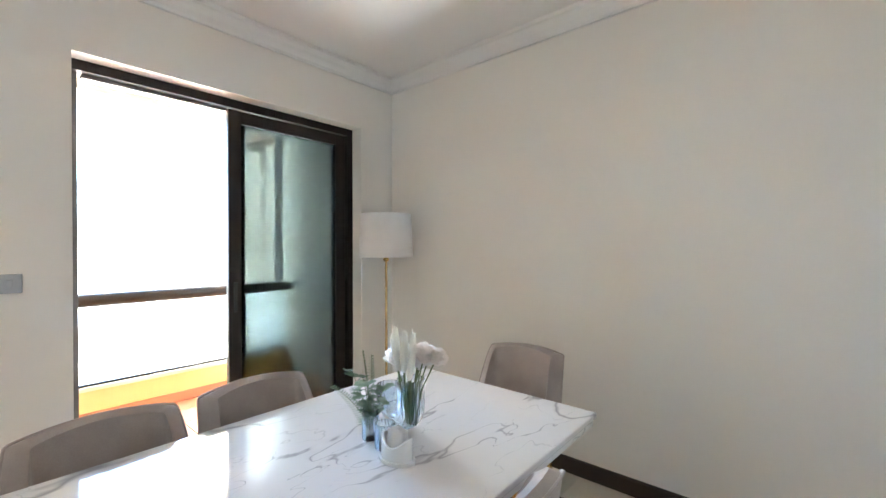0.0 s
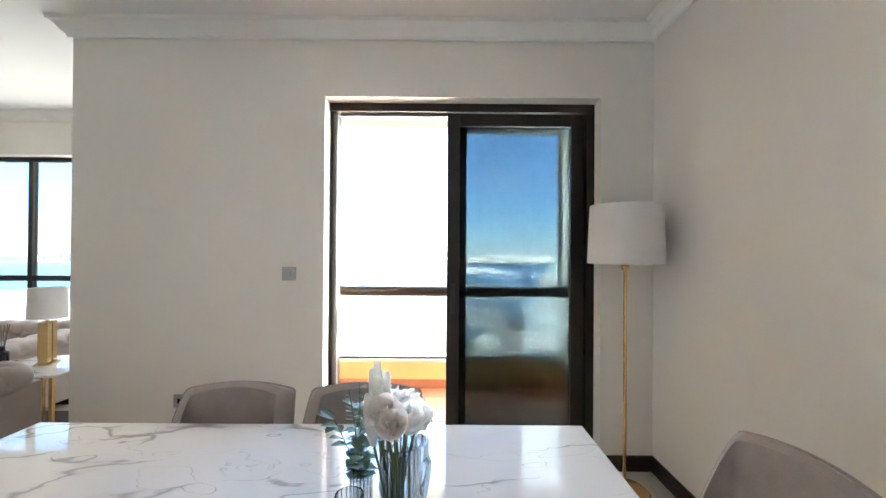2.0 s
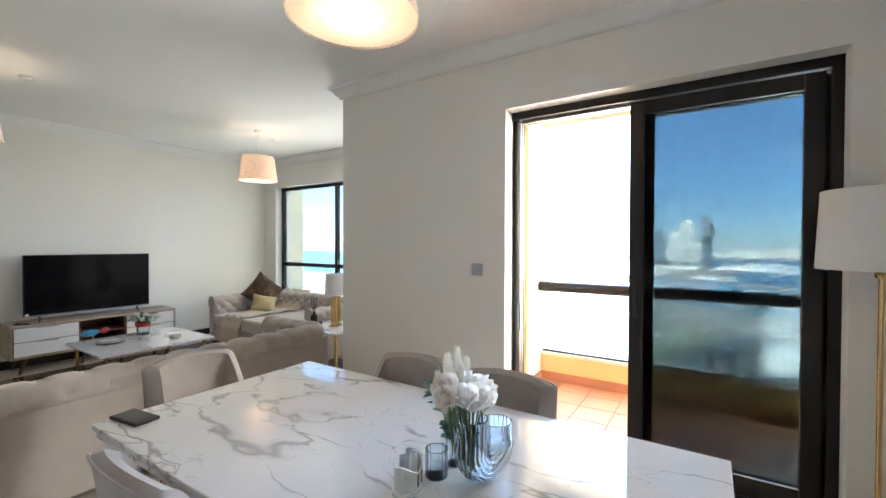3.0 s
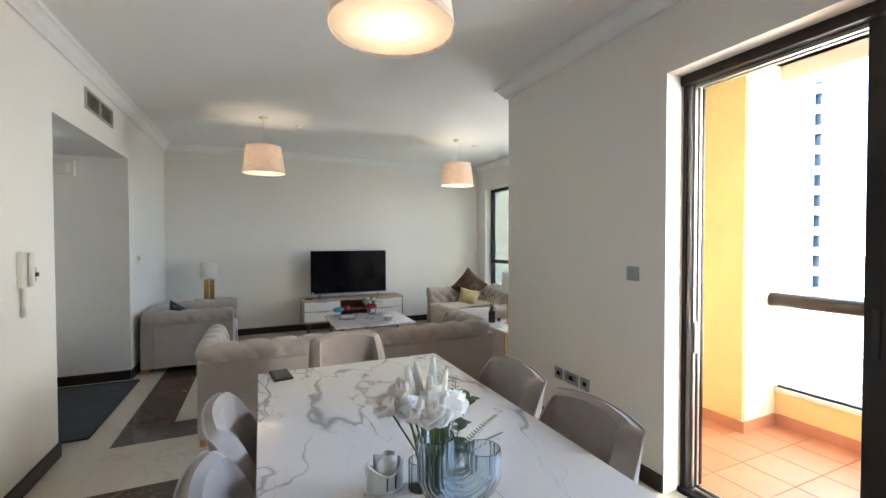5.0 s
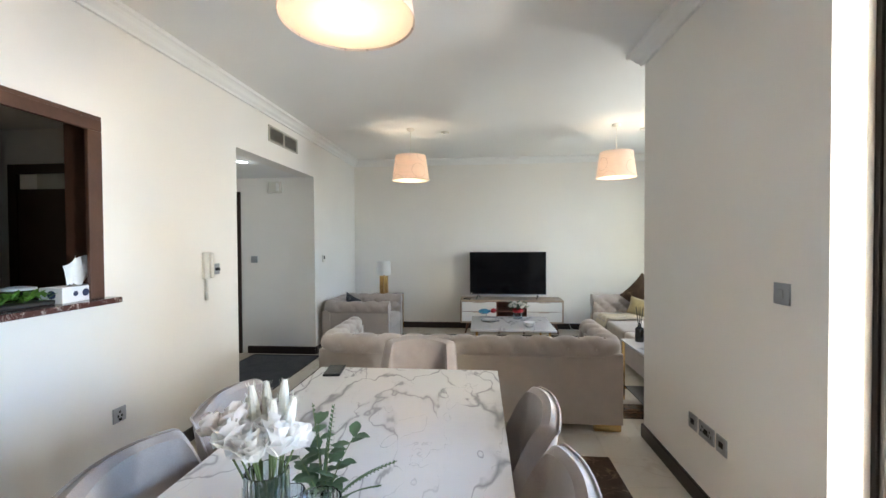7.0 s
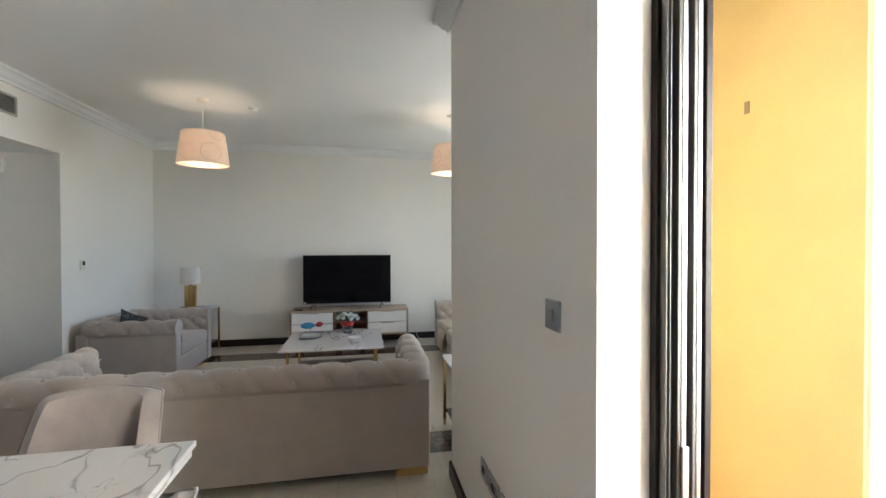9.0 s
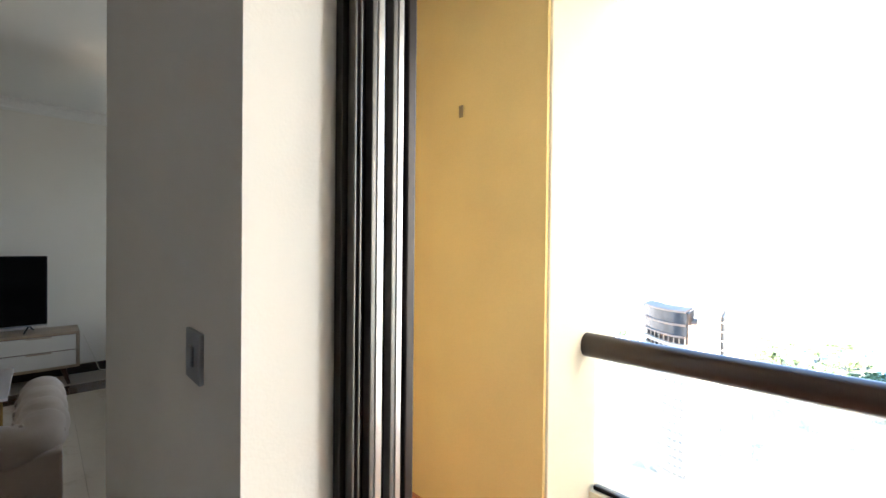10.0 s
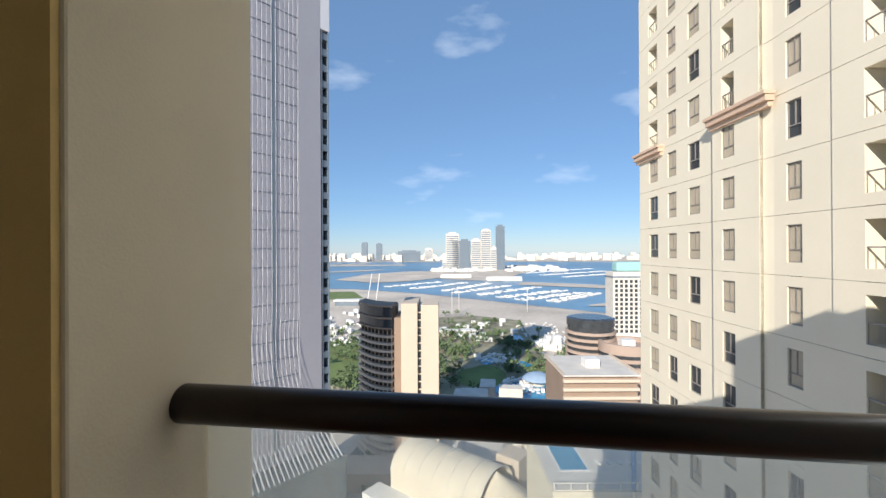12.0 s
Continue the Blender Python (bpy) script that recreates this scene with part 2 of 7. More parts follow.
RAIL = surface("brown painted rail", (0.026, 0.017, 0.013), 0.32, 0.2, vary=0.1, scale=10, fine=140, bump=0.03)
WOOD = surface("dark walnut frame", (0.085, 0.036, 0.020), 0.38, vary=0.2, scale=8, fine=60, bump=0.04)
DOORWOOD = surface("near black door veneer", (0.030, 0.017, 0.012), 0.3, vary=0.2, scale=5, fine=70, bump=0.03)
VELVET = surface("taupe velvet", (0.36, 0.305, 0.28), 0.85, vary=0.20, scale=6, fine=260, bump=0.10, sheen=0.55)
SOFACLOTH = surface("beige velvet upholstery", (0.46, 0.395, 0.35), 0.85, vary=0.07, scale=8, fine=260, bump=0.10, sheen=0.45)
MARBLE = marble_slab("white marble top", (0.82, 0.80, 0.80), (0.27, 0.26, 0.275))
GOLD = surface("brushed brass", (0.72, 0.50, 0.22), 0.24, 1.0, vary=0.08, scale=12, fine=220, bump=0.03)
WHITESHADE = shade_cloth("white lampshade linen", (0.86, 0.84, 0.82), 0.15)
PRINTSHADE = shade_cloth("ivory printed lampshade", (0.84, 0.745, 0.68))
pn, pk = PRINTSHADE.node_tree.nodes, PRINTSHADE.node_tree.links
loops, line, inked = pn.new("ShaderNodeTexVoronoi"), pn.new("ShaderNodeValToRGB"), pn.new("ShaderNodeMix")
loops.inputs["Scale"].default_value = 4.6
for pos, shade in ((0.40, 0), (0.415, 1), (0.43, 0)):
    el = line.color_ramp.elements.new(pos)
    el.color = (shade, shade, shade, 1)
line.color_ramp.elements.remove(line.color_ramp.elements[-1])
inked.data_type = "RGBA"
inked.inputs["B"].default_value = (0.56, 0.48, 0.43, 1)
pcoord = pn.new("ShaderNodeTexCoord")
pk.new(pcoord.outputs["Object"], loops.inputs["Vector"])
pk.new(loops.outputs["Distance"], line.inputs["Fac"])
pk.new(line.outputs["Color"], inked.inputs["Factor"])
pk.new(pn["Principled BSDF"].inputs["Base Color"].links[0].from_socket, inked.inputs["A"])
pk.new(inked.outputs["Result"], pn["Principled BSDF"].inputs["Base Color"])
pk.new(inked.outputs["Result"], pn["Translucent BSDF"].inputs["Color"])
STEELPLATE = surface("brushed steel plate", (0.42, 0.43, 0.45), 0.35, 0.8, vary=0.06, scale=20, fine=260, bump=0.02)
WHITEPLASTIC = surface("ivory plastic", (0.74, 0.71, 0.64), 0.4, vary=0.03, scale=10, fine=90, bump=0.02)
BLACK = surface("black gloss plastic", (0.008, 0.008, 0.009), 0.18, vary=0.1, scale=10, fine=120, bump=0)
BLACKMATT = surface("black matt plastic", (0.015, 0.015, 0.016), 0.5, vary=0.1, scale=10, fine=120, bump=0.02)


# ---- mesh helpers ----
def box(bm, x0, y0, z0, x1, y1, z1):
    vs = [bm.verts.new((x, y, z)) for z in (z0, z1) for x, y in ((x0, y0), (x1, y0), (x1, y1), (x0, y1))]
    for f in ((3, 2, 1, 0), (4, 5, 6, 7), (0, 1, 5, 4), (1, 2, 6, 5), (2, 3, 7, 6), (3, 0, 4, 7)):
        bm.faces.new([vs[i] for i in f])
    return bm


def block(x0, y0, z0, x1, y1, z1, round_by=0.0, segments=2):
    bm = box(bmesh.new(), min(x0, x1), min(y0, y1), min(z0, z1), max(x0, x1), max(y0, y1), max(z0, z1))
    if round_by:
        bmesh.ops.bevel(bm, geom=bm.edges[:], offset=round_by, segments=segments, affect="EDGES", profile=0.5)
    return bm


def lathe(profile, segments=32, centre=(0, 0), bm=None):
    """A solid of revolution about the upright axis, from (radius, height) pairs."""
    bm = bm or bmesh.new()
    rings = []
    for r, z in profile:
        if r < 1e-5:
            rings.append([bm.verts.new((centre[0], centre[1], z))])
        else:
            rings.append([bm.verts.new((centre[0] + r * math.cos(2 * math.pi * i / segments), centre[1] + r * math.sin(2 * math.pi * i / segments), z)) for i in range(segments)])
    for a, b in zip(rings, rings[1:]):
        for i in range(segments):
            j = (i + 1) % segments
            if len(a) == 1 and len(b) == 1:
                continue
            if len(a) == 1:
                bm.faces.new((a[0], b[j], b[i]))
            elif len(b) == 1:
                bm.faces.new((a[i], a[j], b[0]))
            else:
                bm.faces.new((a[i], a[j], b[j], b[i]))
    return bm


def tube(points, radius, sides=10, bm=None, taper=1.0, cap=True):
    """A round bar swept along points."""
    bm = bm or bmesh.new()
    pts = [Vector(p) for p in points]
    rings = []
    for i, p in enumerate(pts):
        d = (pts[min(i + 1, len(pts) - 1)] - pts[max(i - 1, 0)]).normalized()
        u = d.orthogonal().normalized() if not rings else (u - d * u.dot(d)).normalized()
        v = d.cross(u)
        r = radius * (1 + (taper - 1) * i / max(1, len(pts) - 1))
        rings.append([bm.verts.new(p + (u * math.cos(2 * math.pi * k / sides) + v * math.sin(2 * math.pi * k / sides)) * r) for k in range(sides)])
    for a, b in zip(rings, rings[1:]):
        for k in range(sides):
            bm.faces.new((a[k], a[(k + 1) % sides], b[(k + 1) % sides], b[k]))
    if cap:
        bm.faces.new(rings[0][::-1])
        bm.faces.new(rings[-1])
    return bm


def grid(fn, nu, nv, bm=None, closed_v=False):
    """A sheet of (nu+1) x (nv+1) points fn(u, v), u and v from 0 to 1."""
    bm = bm or bmesh.new()
    rows = [[bm.verts.new(fn(i / nu, j / nv)) for j in range(nv if closed_v else nv + 1)] for i in range(nu + 1)]
    for a, b in zip(rows, rows[1:]):
        m = len(a)
        for j in range(m if closed_v else m - 1):
            bm.faces.new((a[j], b[j], b[(j + 1) % m], a[(j + 1) % m]))
    return bm


def mesh_of(name, bm, material, smooth=False):
    me = bpy.data.meshes.new(name)
    bmesh.ops.recalc_face_normals(bm, faces=bm.faces[:])
    bm.to_mesh(me)
    bm.free()
    me.materials.append(material)
    if smooth:
        me.shade_smooth()
        me.set_sharp_from_angle(angle=radians(40))
    return me


def part(name, bm, material, parent=None, label="", smooth=False, at=None):
    ob = new(name, mesh_of(name, bm, material, smooth))
    ob.parent = parent
    if at is not None:
        ob.matrix_basis = at
    if label:
        ob["label"] = label
    return ob


def again(ob, at, parent):
    """The same piece once more, sharing its mesh."""
    o = new(ob.name.split(".")[0], ob.data)
    o.parent = parent
    o.matrix_basis = at
    return o


def thing(name, label, category, at=None, group=""):
    ob = new(name)
    ob.empty_display_size = 0.1
    if at is not None:
        ob.matrix_basis = at
    return tagged(ob, label, category, group)


def structure(name, bm, material, label, category, smooth=False):
    return tagged(part(name, bm, material, smooth=smooth), label, category, kind="structure")


# ---- the flat: walls, floor, ceiling ----
XL, XR, YB, YT, XW = -0.575, 2.79, -2.18, 5.37, 4.54    # kitchen wall, balcony wall, back wall, television wall, window wall
CZ = 2.86                                                # ceiling
WE = 1.567                                               # where the balcony wall ends and the living room widens
OY0, OY1, OZ = -1.84, -0.057, 2.395                      # balcony door opening
PY0, PY1, PZ = 1.885, 3.61, 2.318                        # passage to the entrance
HY0, HY1, HZ0, HZ1 = -1.05, 0.555, 1.16, 2.18            # kitchen hatch
WY0, WY1, WZ0, WZ1 = 2.25, 5.06, 0.45, 2.40              # living room window

bm = bmesh.new()
box(bm, XL - 0.18, YB - 0.2, 0, XL, HY0, CZ)
box(bm, XL - 0.18, HY0, 0, XL, HY1, HZ0 - 0.03)
box(bm, XL - 0.18, HY0, HZ1, XL, HY1, CZ)
box(bm, XL - 0.18, HY1, 0, XL, PY0, CZ)
box(bm, XL - 0.18, PY0, PZ, XL, PY1, CZ)
box(bm, XL - 0.18, PY1, 0, XL, YT + 0.2, CZ)
structure("wall_west", bm, WALL, "cream painted wall with a kitchen hatch and passage", "wall")
structure("wall_south", block(XL, YB - 0.2, 0, XR, YB, CZ), WALL, "plain cream painted wall behind the dining table", "wall")
structure("wall_north", block(XL, YT, 0, XW + 0.3, YT + 0.2, CZ), WALL, "cream painted wall behind the television", "wall")
bm = bmesh.new()
box(bm, XR, YB - 0.2, 0, XR + 0.25, OY0, CZ)
box(bm, XR, OY0, OZ, XR + 0.25, OY1, CZ)
box(bm, XR, OY1, -0.3, XR + 0.25, 1.30, CZ)
box(bm, XR, 1.30, 0, XW, WE, CZ)
structure("wall_east", bm, WALL, "cream painted wall around the balcony door", "wall")
bm = bmesh.new()
box(bm, XW, 1.30, 0, XW + 0.26, WY0, CZ)
box(bm, XW, WY0, 0, XW + 0.3, WY1, WZ0)
box(bm, XW, WY0, WZ1, XW + 0.3, WY1, CZ)
box(bm, XW, WY1, 0, XW + 0.3, YT, CZ)
structure("wall_window", bm, WALL, "cream painted wall around the living room window", "wall")
structure("ceiling", block(-4.2, YB - 0.2, CZ, XW + 0.3, YT + 0.2, CZ + 0.15), CEIL, "flat white painted ceiling", "ceiling")

# floor bed; the stone pieces come at the end of the file
bed = box(bmesh.new(), -4.2, YB - 0.2, -0.2, XR + 0.1, YT + 0.2, -0.006)
box(bed, XR + 0.1, WE - 0.1, -0.2, XW + 0.2, YT + 0.2, -0.006)
structure("floor", bed, surface("floor bed", (0.42, 0.37, 0.30), 0.8), "cream marble floor with dark brown marble bands", "floor")


def run_profile(outline, points, closed=False):
    """Sweeps an outline of (out, up) pairs along plan points; the room lies to the left of the way."""
    bm = bmesh.new()
    n = len(points)
    rings = []
    for i in range(n):
        p = Vector(points[i])
        a = (p - Vector(points[i - 1])).normalized() if (i or closed) else None
        b = (Vector(points[(i + 1) % n]) - p).normalized() if (i < n - 1 or closed) else None
        a, b = a or b, b or a
        na, nb = Vector((-a.y, a.x)), Vector((-b.y, b.x))
        m = (na + nb) / (1 + na.dot(nb))
        rings.append([bm.verts.new((p.x + m.x * o, p.y + m.y * o, u)) for o, u in outline])
    last = n if closed else n - 1
    for i in range(last):
        r, s = rings[i], rings[(i + 1) % n]
        for j in range(len(outline)):
            bm.faces.new((r[j], s[j], s[(j + 1) % len(outline)], r[(j + 1) % len(outline)]))
    if not closed:
        bm.faces.new(rings[0])
        bm.faces.new(rings[-1][::-1])
    return bm


cornice = [(0.001, CZ - 0.105), (0.022, CZ - 0.105), (0.026, CZ - 0.088), (0.034, CZ - 0.080), (0.050, CZ - 0.066), (0.062, CZ - 0.045), (0.078, CZ - 0.030), (0.096, CZ - 0.024), (0.100, CZ - 0.001), (0.001, CZ - 0.001)]
structure("cornice", run_profile(cornice, [(XL, YB), (XR, YB), (XR, WE), (XW, WE), (XW, YT), (XL, YT)], True), MOULD, "white moulded plaster cornice along the ceiling", "cornice")
skirt = [(0.001, 0.001), (0.016, 0.001), (0.016, 0.088), (0.011, 0.098), (0.001, 0.098)]
for pts in ([(XL, PY0), (XL, YB), (XR, YB), (XR, OY0)], [(XR, OY1), (XR, WE), (XW, WE), (XW, YT), (XL, YT), (XL, PY1)]):
    structure("baseboard", run_profile(skirt, pts), SKIRT, "dark stained wooden baseboard along the wall", "baseboard")

# entrance hall behind the passage
HX = -2.9
bm = bmesh.new()
box(bm, -1.58, PY1, 0, XL - 0.18, PY1 + 0.15, PZ)
box(bm, HX, PY1, 2.14, -1.58, PY1 + 0.15, PZ)
box(bm, HX, PY1, 0, -2.42, PY1 + 0.15, 2.14)
box(bm, HX - 0.15, PY0 - 0.15, 0, HX, PY1 + 0.15, PZ)
box(bm, HX, PY0 - 0.15, 0, XL - 0.18, PY0, CZ)
box(bm, HX - 0.15, PY1 + 1.6, 0, XL - 0.18, PY1 + 1.75, PZ)
structure("wall_hall", bm, WALL, "cream painted entrance hall wall in shade", "wall")
structure("ceiling_hall", block(HX - 0.15, PY0 - 0.15, PZ + 0.002, XL - 0.18, PY1 + 1.75, PZ + 0.12), CEIL, "low white ceiling over the entrance hall", "ceiling")
structure("baseboard_hall", run_profile(skirt, [(XL, PY1), (-1.50, PY1)]), SKIRT, "dark stained wooden baseboard in the hall", "baseboard")

# kitchen behind the hatch
bm = bmesh.new()
box(bm, -3.6, YB - 0.2, 0, -3.45, PY0 - 0.15, CZ)
box(bm, -3.45, YB - 0.2, 0, XL - 0.18, YB, CZ)
box(bm, -3.45, PY0 - 0.3, 0, XL - 0.18, PY0 - 0.15, CZ)
structure("wall_kitchen", bm, WALL, "cream painted kitchen wall in dim light", "wall")
structure("ceiling_kitchen", block(-3.45, YB, 2.44, XL - 0.18, PY0 - 0.3, 2.52), CEIL, "low white kitchen ceiling", "ceiling")

# ---- the balcony ----
BF, BX1, BS = -0.05, 4.53, -2.12                          # floor, parapet face, south end wall
structure("balcony_floor", block(XR + 0.251, -3.2, -0.30, 4.80, 1.26, BF - 0.012), GROUT, "terracotta tiled balcony floor", "floor")
structure("balcony_ceiling", block(XR + 0.25, -3.2, 2.86, 4.80, 1.30, 3.04), STUCCO, "cream rendered balcony soffit", "ceiling")
structure("balcony_beam", block(4.56, BS, 2.73, 4.80, 0.28, 2.86), STUCCO, "cream rendered beam over the balcony edge", "beam")
structure("balcony_side_wall", block(XR + 0.25, 1.26, BF - 0.012, 4.54, 1.30, 2.86), YELLOW, "ochre rendered balcony end wall", "wall")
structure("balcony_pillar_face", block(4.112, 0.292, BF - 0.012, 4.130, 1.26, 2.86), YELLOW, "ochre rendered face of the balcony pillar", "wall")
structure("balcony_pillar", block(4.130, 0.28, BF - 0.012, 4.80, 1.26, 2.86, 0.008), STUCCO, "cream rendered balcony pillar", "pillar")
structure("balcony_south_wall", block(XR + 0.25, BS - 0.4, BF - 0.012, 4.79, BS, 2.86), STUCCO, "cream rendered balcony end wall in shade", "wall")
structure("balcony_parapet", block(BX1, BS, BF - 0.012, 4.78, 0.28, 0.22), YELLOW, "low ochre rendered balcony parapet", "wall")
structure("balcony_coping", block(BX1 - 0.02, BS, 0.22, 4.80, 0.28, 0.255, 0.004), STUCCO, "cream coping on the balcony parapet", "coping")
structure("balcony_skirting_parapet", block(BX1 - 0.012, BS, BF - 0.01, BX1, 0.268, BF + 0.09), TERRA, "terracotta tile skirting below the parapet", "baseboard")
structure("balcony_skirting_pillar", block(4.100, 0.268, BF - 0.01, 4.112, 1.26, BF + 0.09), TERRA, "terracotta tile skirting below the pillar", "baseboard")
structure("balcony_skirting_return", block(4.112, 0.268, BF - 0.01, BX1 - 0.012, 0.280, BF + 0.09), TERRA, "terracotta tile skirting on the pillar side", "baseboard")
structure("wall_mark", block(4.108, 0.772, 2.09, 4.1125, 0.800, 2.15, 0.002), surface("grey patch", (0.30, 0.22, 0.12), 0.8), "small grey patch on the ochre wall", "mark")
# unseen storeys; roof steps set to cast the shadow edge on the cream tower
bm = bmesh.new()
box(bm, -14, -6.3, 3.05, 4.80, 9, 5.4)
box(bm, -14, -9.4, 3.05, 4.80, -6.3, 8.6)
box(bm, -14, -16, 3.05, 4.80, -9.4, 8.1)
box(bm, -14, -16, GROUND, 4.78, 9, -0.31)
box(bm, -14, -16, -0.31, -4.25, 9, 3.05)
box(bm, -4.25, YT + 0.21, -0.31, XR, 9, 3.05)
box(bm, -4.25, -16, -0.31, XR, YB - 0.21, 3.05)
structure("building_body", bm, STUCCO, "unseen storeys of the apartment block, shaped for their shadow", "wall")

# ---- balcony door ----
door = structure("door_1", block(2.905, OY0, -0.06, 3.04, OY1, 0.012), BRONZE, "dark bronze sliding balcony door standing half open", "door")
part("frame_head", block(2.905, OY0, OZ - 0.055, 3.045, OY1, OZ), BRONZE, door)
part("frame_jamb", block(2.930, OY1 - 0.02, 0.012, 3.062, OY1, OZ - 0.055), BRONZE, door)
part("frame_jamb", block(2.905, OY0, 0.012, 3.045, OY0 + 0.05, OZ - 0.055), BRONZE, door)
for x, w in ((2.940, 0.004), (2.950, 0.004), (2.972, 0.009), (2.983, 0.013), (3.013, 0.009), (3.024, 0.012)):
    part("track_strip", block(x, OY1 - 0.040, 0.012, x + w, OY1 - 0.02, OZ - 0.055, 0.0015), BARE if w > 0.01 else GREYTRACK, door, "bare aluminium track strip")
part("jamb_lip", block(3.044, OY1 - 0.042, 0.012, 3.062, OY1 - 0.02, OZ - 0.055, 0.002), BRONZE, door)
for x in (2.960, 3.005):
    part("head_track", block(x, -0.86, OZ - 0.075, x + 0.018, OY1 - 0.062, OZ - 0.055), BARE, door, "bare aluminium head track")
    part("floor_track", block(x, OY0 + 0.05, 0.012, x + 0.012, OY1 - 0.062, 0.026, 0.003), BARE, door, "bare aluminium floor track")
part("lock_keeper", block(2.980, OY1 - 0.048, 0.80, 2.998, OY1 - 0.040, 0.98, 0.002), BARE, door, "small steel lock keeper")


def sash(y0, y1, x, name):
    s = part(name, block(x, y0, 0.03, x + 0.042, y0 + 0.085, OZ - 0.06, 0.004), BRONZE, door)
    part("stile", block(x, y1 - 0.085, 0.03, x + 0.042, y1, OZ - 0.06, 0.004), BRONZE, s)
    part("top_rail", block(x + 0.001, y0 + 0.085, OZ - 0.145, x + 0.041, y1 - 0.085, OZ - 0.06, 0.004), BRONZE, s)
    part("bottom_rail", block(x + 0.001, y0 + 0.085, 0.03, x + 0.041, y1 - 0.085, 0.14, 0.004), BRONZE, s)
    g = part("pane", block(x + 0.018, y0 + 0.08, 0.13, x + 0.024, y1 - 0.08, OZ - 0.14), TINTED, s, "dark tinted glass pane")
    g.visible_shadow = False
    return s


front = sash(-1.775, -0.85, 2.925, "sliding_sash")
part("pull_handle", block(2.915, -0.905, 0.98, 2.926, -0.88, 1.18, 0.004), BLACKMATT, front, "black recessed pull")
rear = sash(-1.79, -0.90, 2.982, "fixed_sash")
for o in rear.children:
    if o.name.startswith("pane"):
        o.data.materials[0] = RAILGLASS

# ---- living room window ----
win = structure("window_1", block(XW + 0.12, WY0, WZ1 - 0.05, XW + 0.19, WY1, WZ1), BRONZE, "dark bronze framed living room window", "window")
part("window_frame", block(XW + 0.12, WY0, WZ0, XW + 0.19, WY1, WZ0 + 0.05), BRONZE, win)
for y in (WY0, 3.67, WY1 - 0.05):
    part("window_frame", block(XW + 0.121, y, WZ0 + 0.05, XW + 0.189, y + 0.05, WZ1 - 0.05, 0.003), BRONZE, win)
for y0, y1 in ((WY0 + 0.05, 3.67), (3.72, WY1 - 0.05)):
    part("transom", block(XW + 0.122, y0, 1.045, XW + 0.188, y1, 1.105, 0.003), BRONZE, win)
    for z0, z1 in ((WZ0 + 0.05, 1.045), (1.105, WZ1 - 0.05)):
        g = part("pane", block(XW + 0.150, y0, z0, XW + 0.156, y1, z1), WINGLASS, win, "lightly tinted glass pane")
        g.visible_shadow = False
part("window_sill", block(XW - 0.02, WY0, WZ0 - 0.03, XW + 0.12, WY1, WZ0 + 0.001, 0.004), CREAM, win, "cream marble sill")
structure("outer_fin", block(XW + 0.31, WY1 + 0.05, -0.25, XW + 0.62, WY1 + 0.5, 8.0), STUCCO, "cream rendered fin beside the window", "wall")

# ---- balcony rail ----
rail = thing("balcony_railing", "dark brown round balcony handrail over clear glass panels", "railing")
part("handrail", tube([(4.462, BS, 0.98), (4.462, -1.2, 0.98), (4.462, 0.279, 0.98)], 0.056, 24), RAIL, rail, smooth=True)
for y0, y1 in ((BS, -1.005), (-0.995, 0.27)):
    g = part("glass_panel", block(4.548, y0, 0.255, 4.558, y1, 0.96), DUSTY, rail, "clear dusty glass panel")
    g.visible_shadow = False
for y in (-1.9, -0.6):
    part("rail_bracket", block(4.45, y, 0.93, 4.55, y + 0.05, 0.955, 0.003), RAIL, rail)
part("glass_channel", block(4.535, BS, 0.255, 4.572, 0.27, 0.275, 0.003), RAIL, rail)

# ---- hatch frame, sill ----
hatch = structure("hatch_frame", block(XL - 0.19, HY0, HZ1 - 0.02, XL + 0.018, HY1, HZ1 + 0.0), WOOD, "dark walnut casing around the kitchen hatch", "frame")
part("casing_top", block(XL - 0.001, HY0, HZ1 - 0.085, XL + 0.022, HY1, HZ1 - 0.02, 0.004), WOOD, hatch)
part("casing_side", block(XL - 0.19, HY1 - 0.022, HZ0, XL + 0.0, HY1, HZ1 - 0.02), WOOD, hatch)
part("casing_side", block(XL + 0.0, HY1 - 0.085, HZ0, XL + 0.022, HY1, HZ1 - 0.085, 0.004), WOOD, hatch)
part("casing_side", block(XL - 0.19, HY0, HZ0, XL + 0.022, HY0 + 0.07, HZ1 - 0.085, 0.004), WOOD, hatch)
REDSTONE = veined("dark red marble", (0.085, 0.035, 0.030), (0.45, 0.36, 0.33), 5, 0.12, 0.02, 0.5)
structure("hatch_sill", block(XL - 0.52, HY0 - 0.05, HZ0 - 0.032, XL + 0.085, HY1 + 0.05, HZ0, 0.006), REDSTONE, "dark red marble sill of the kitchen hatch", "sill")

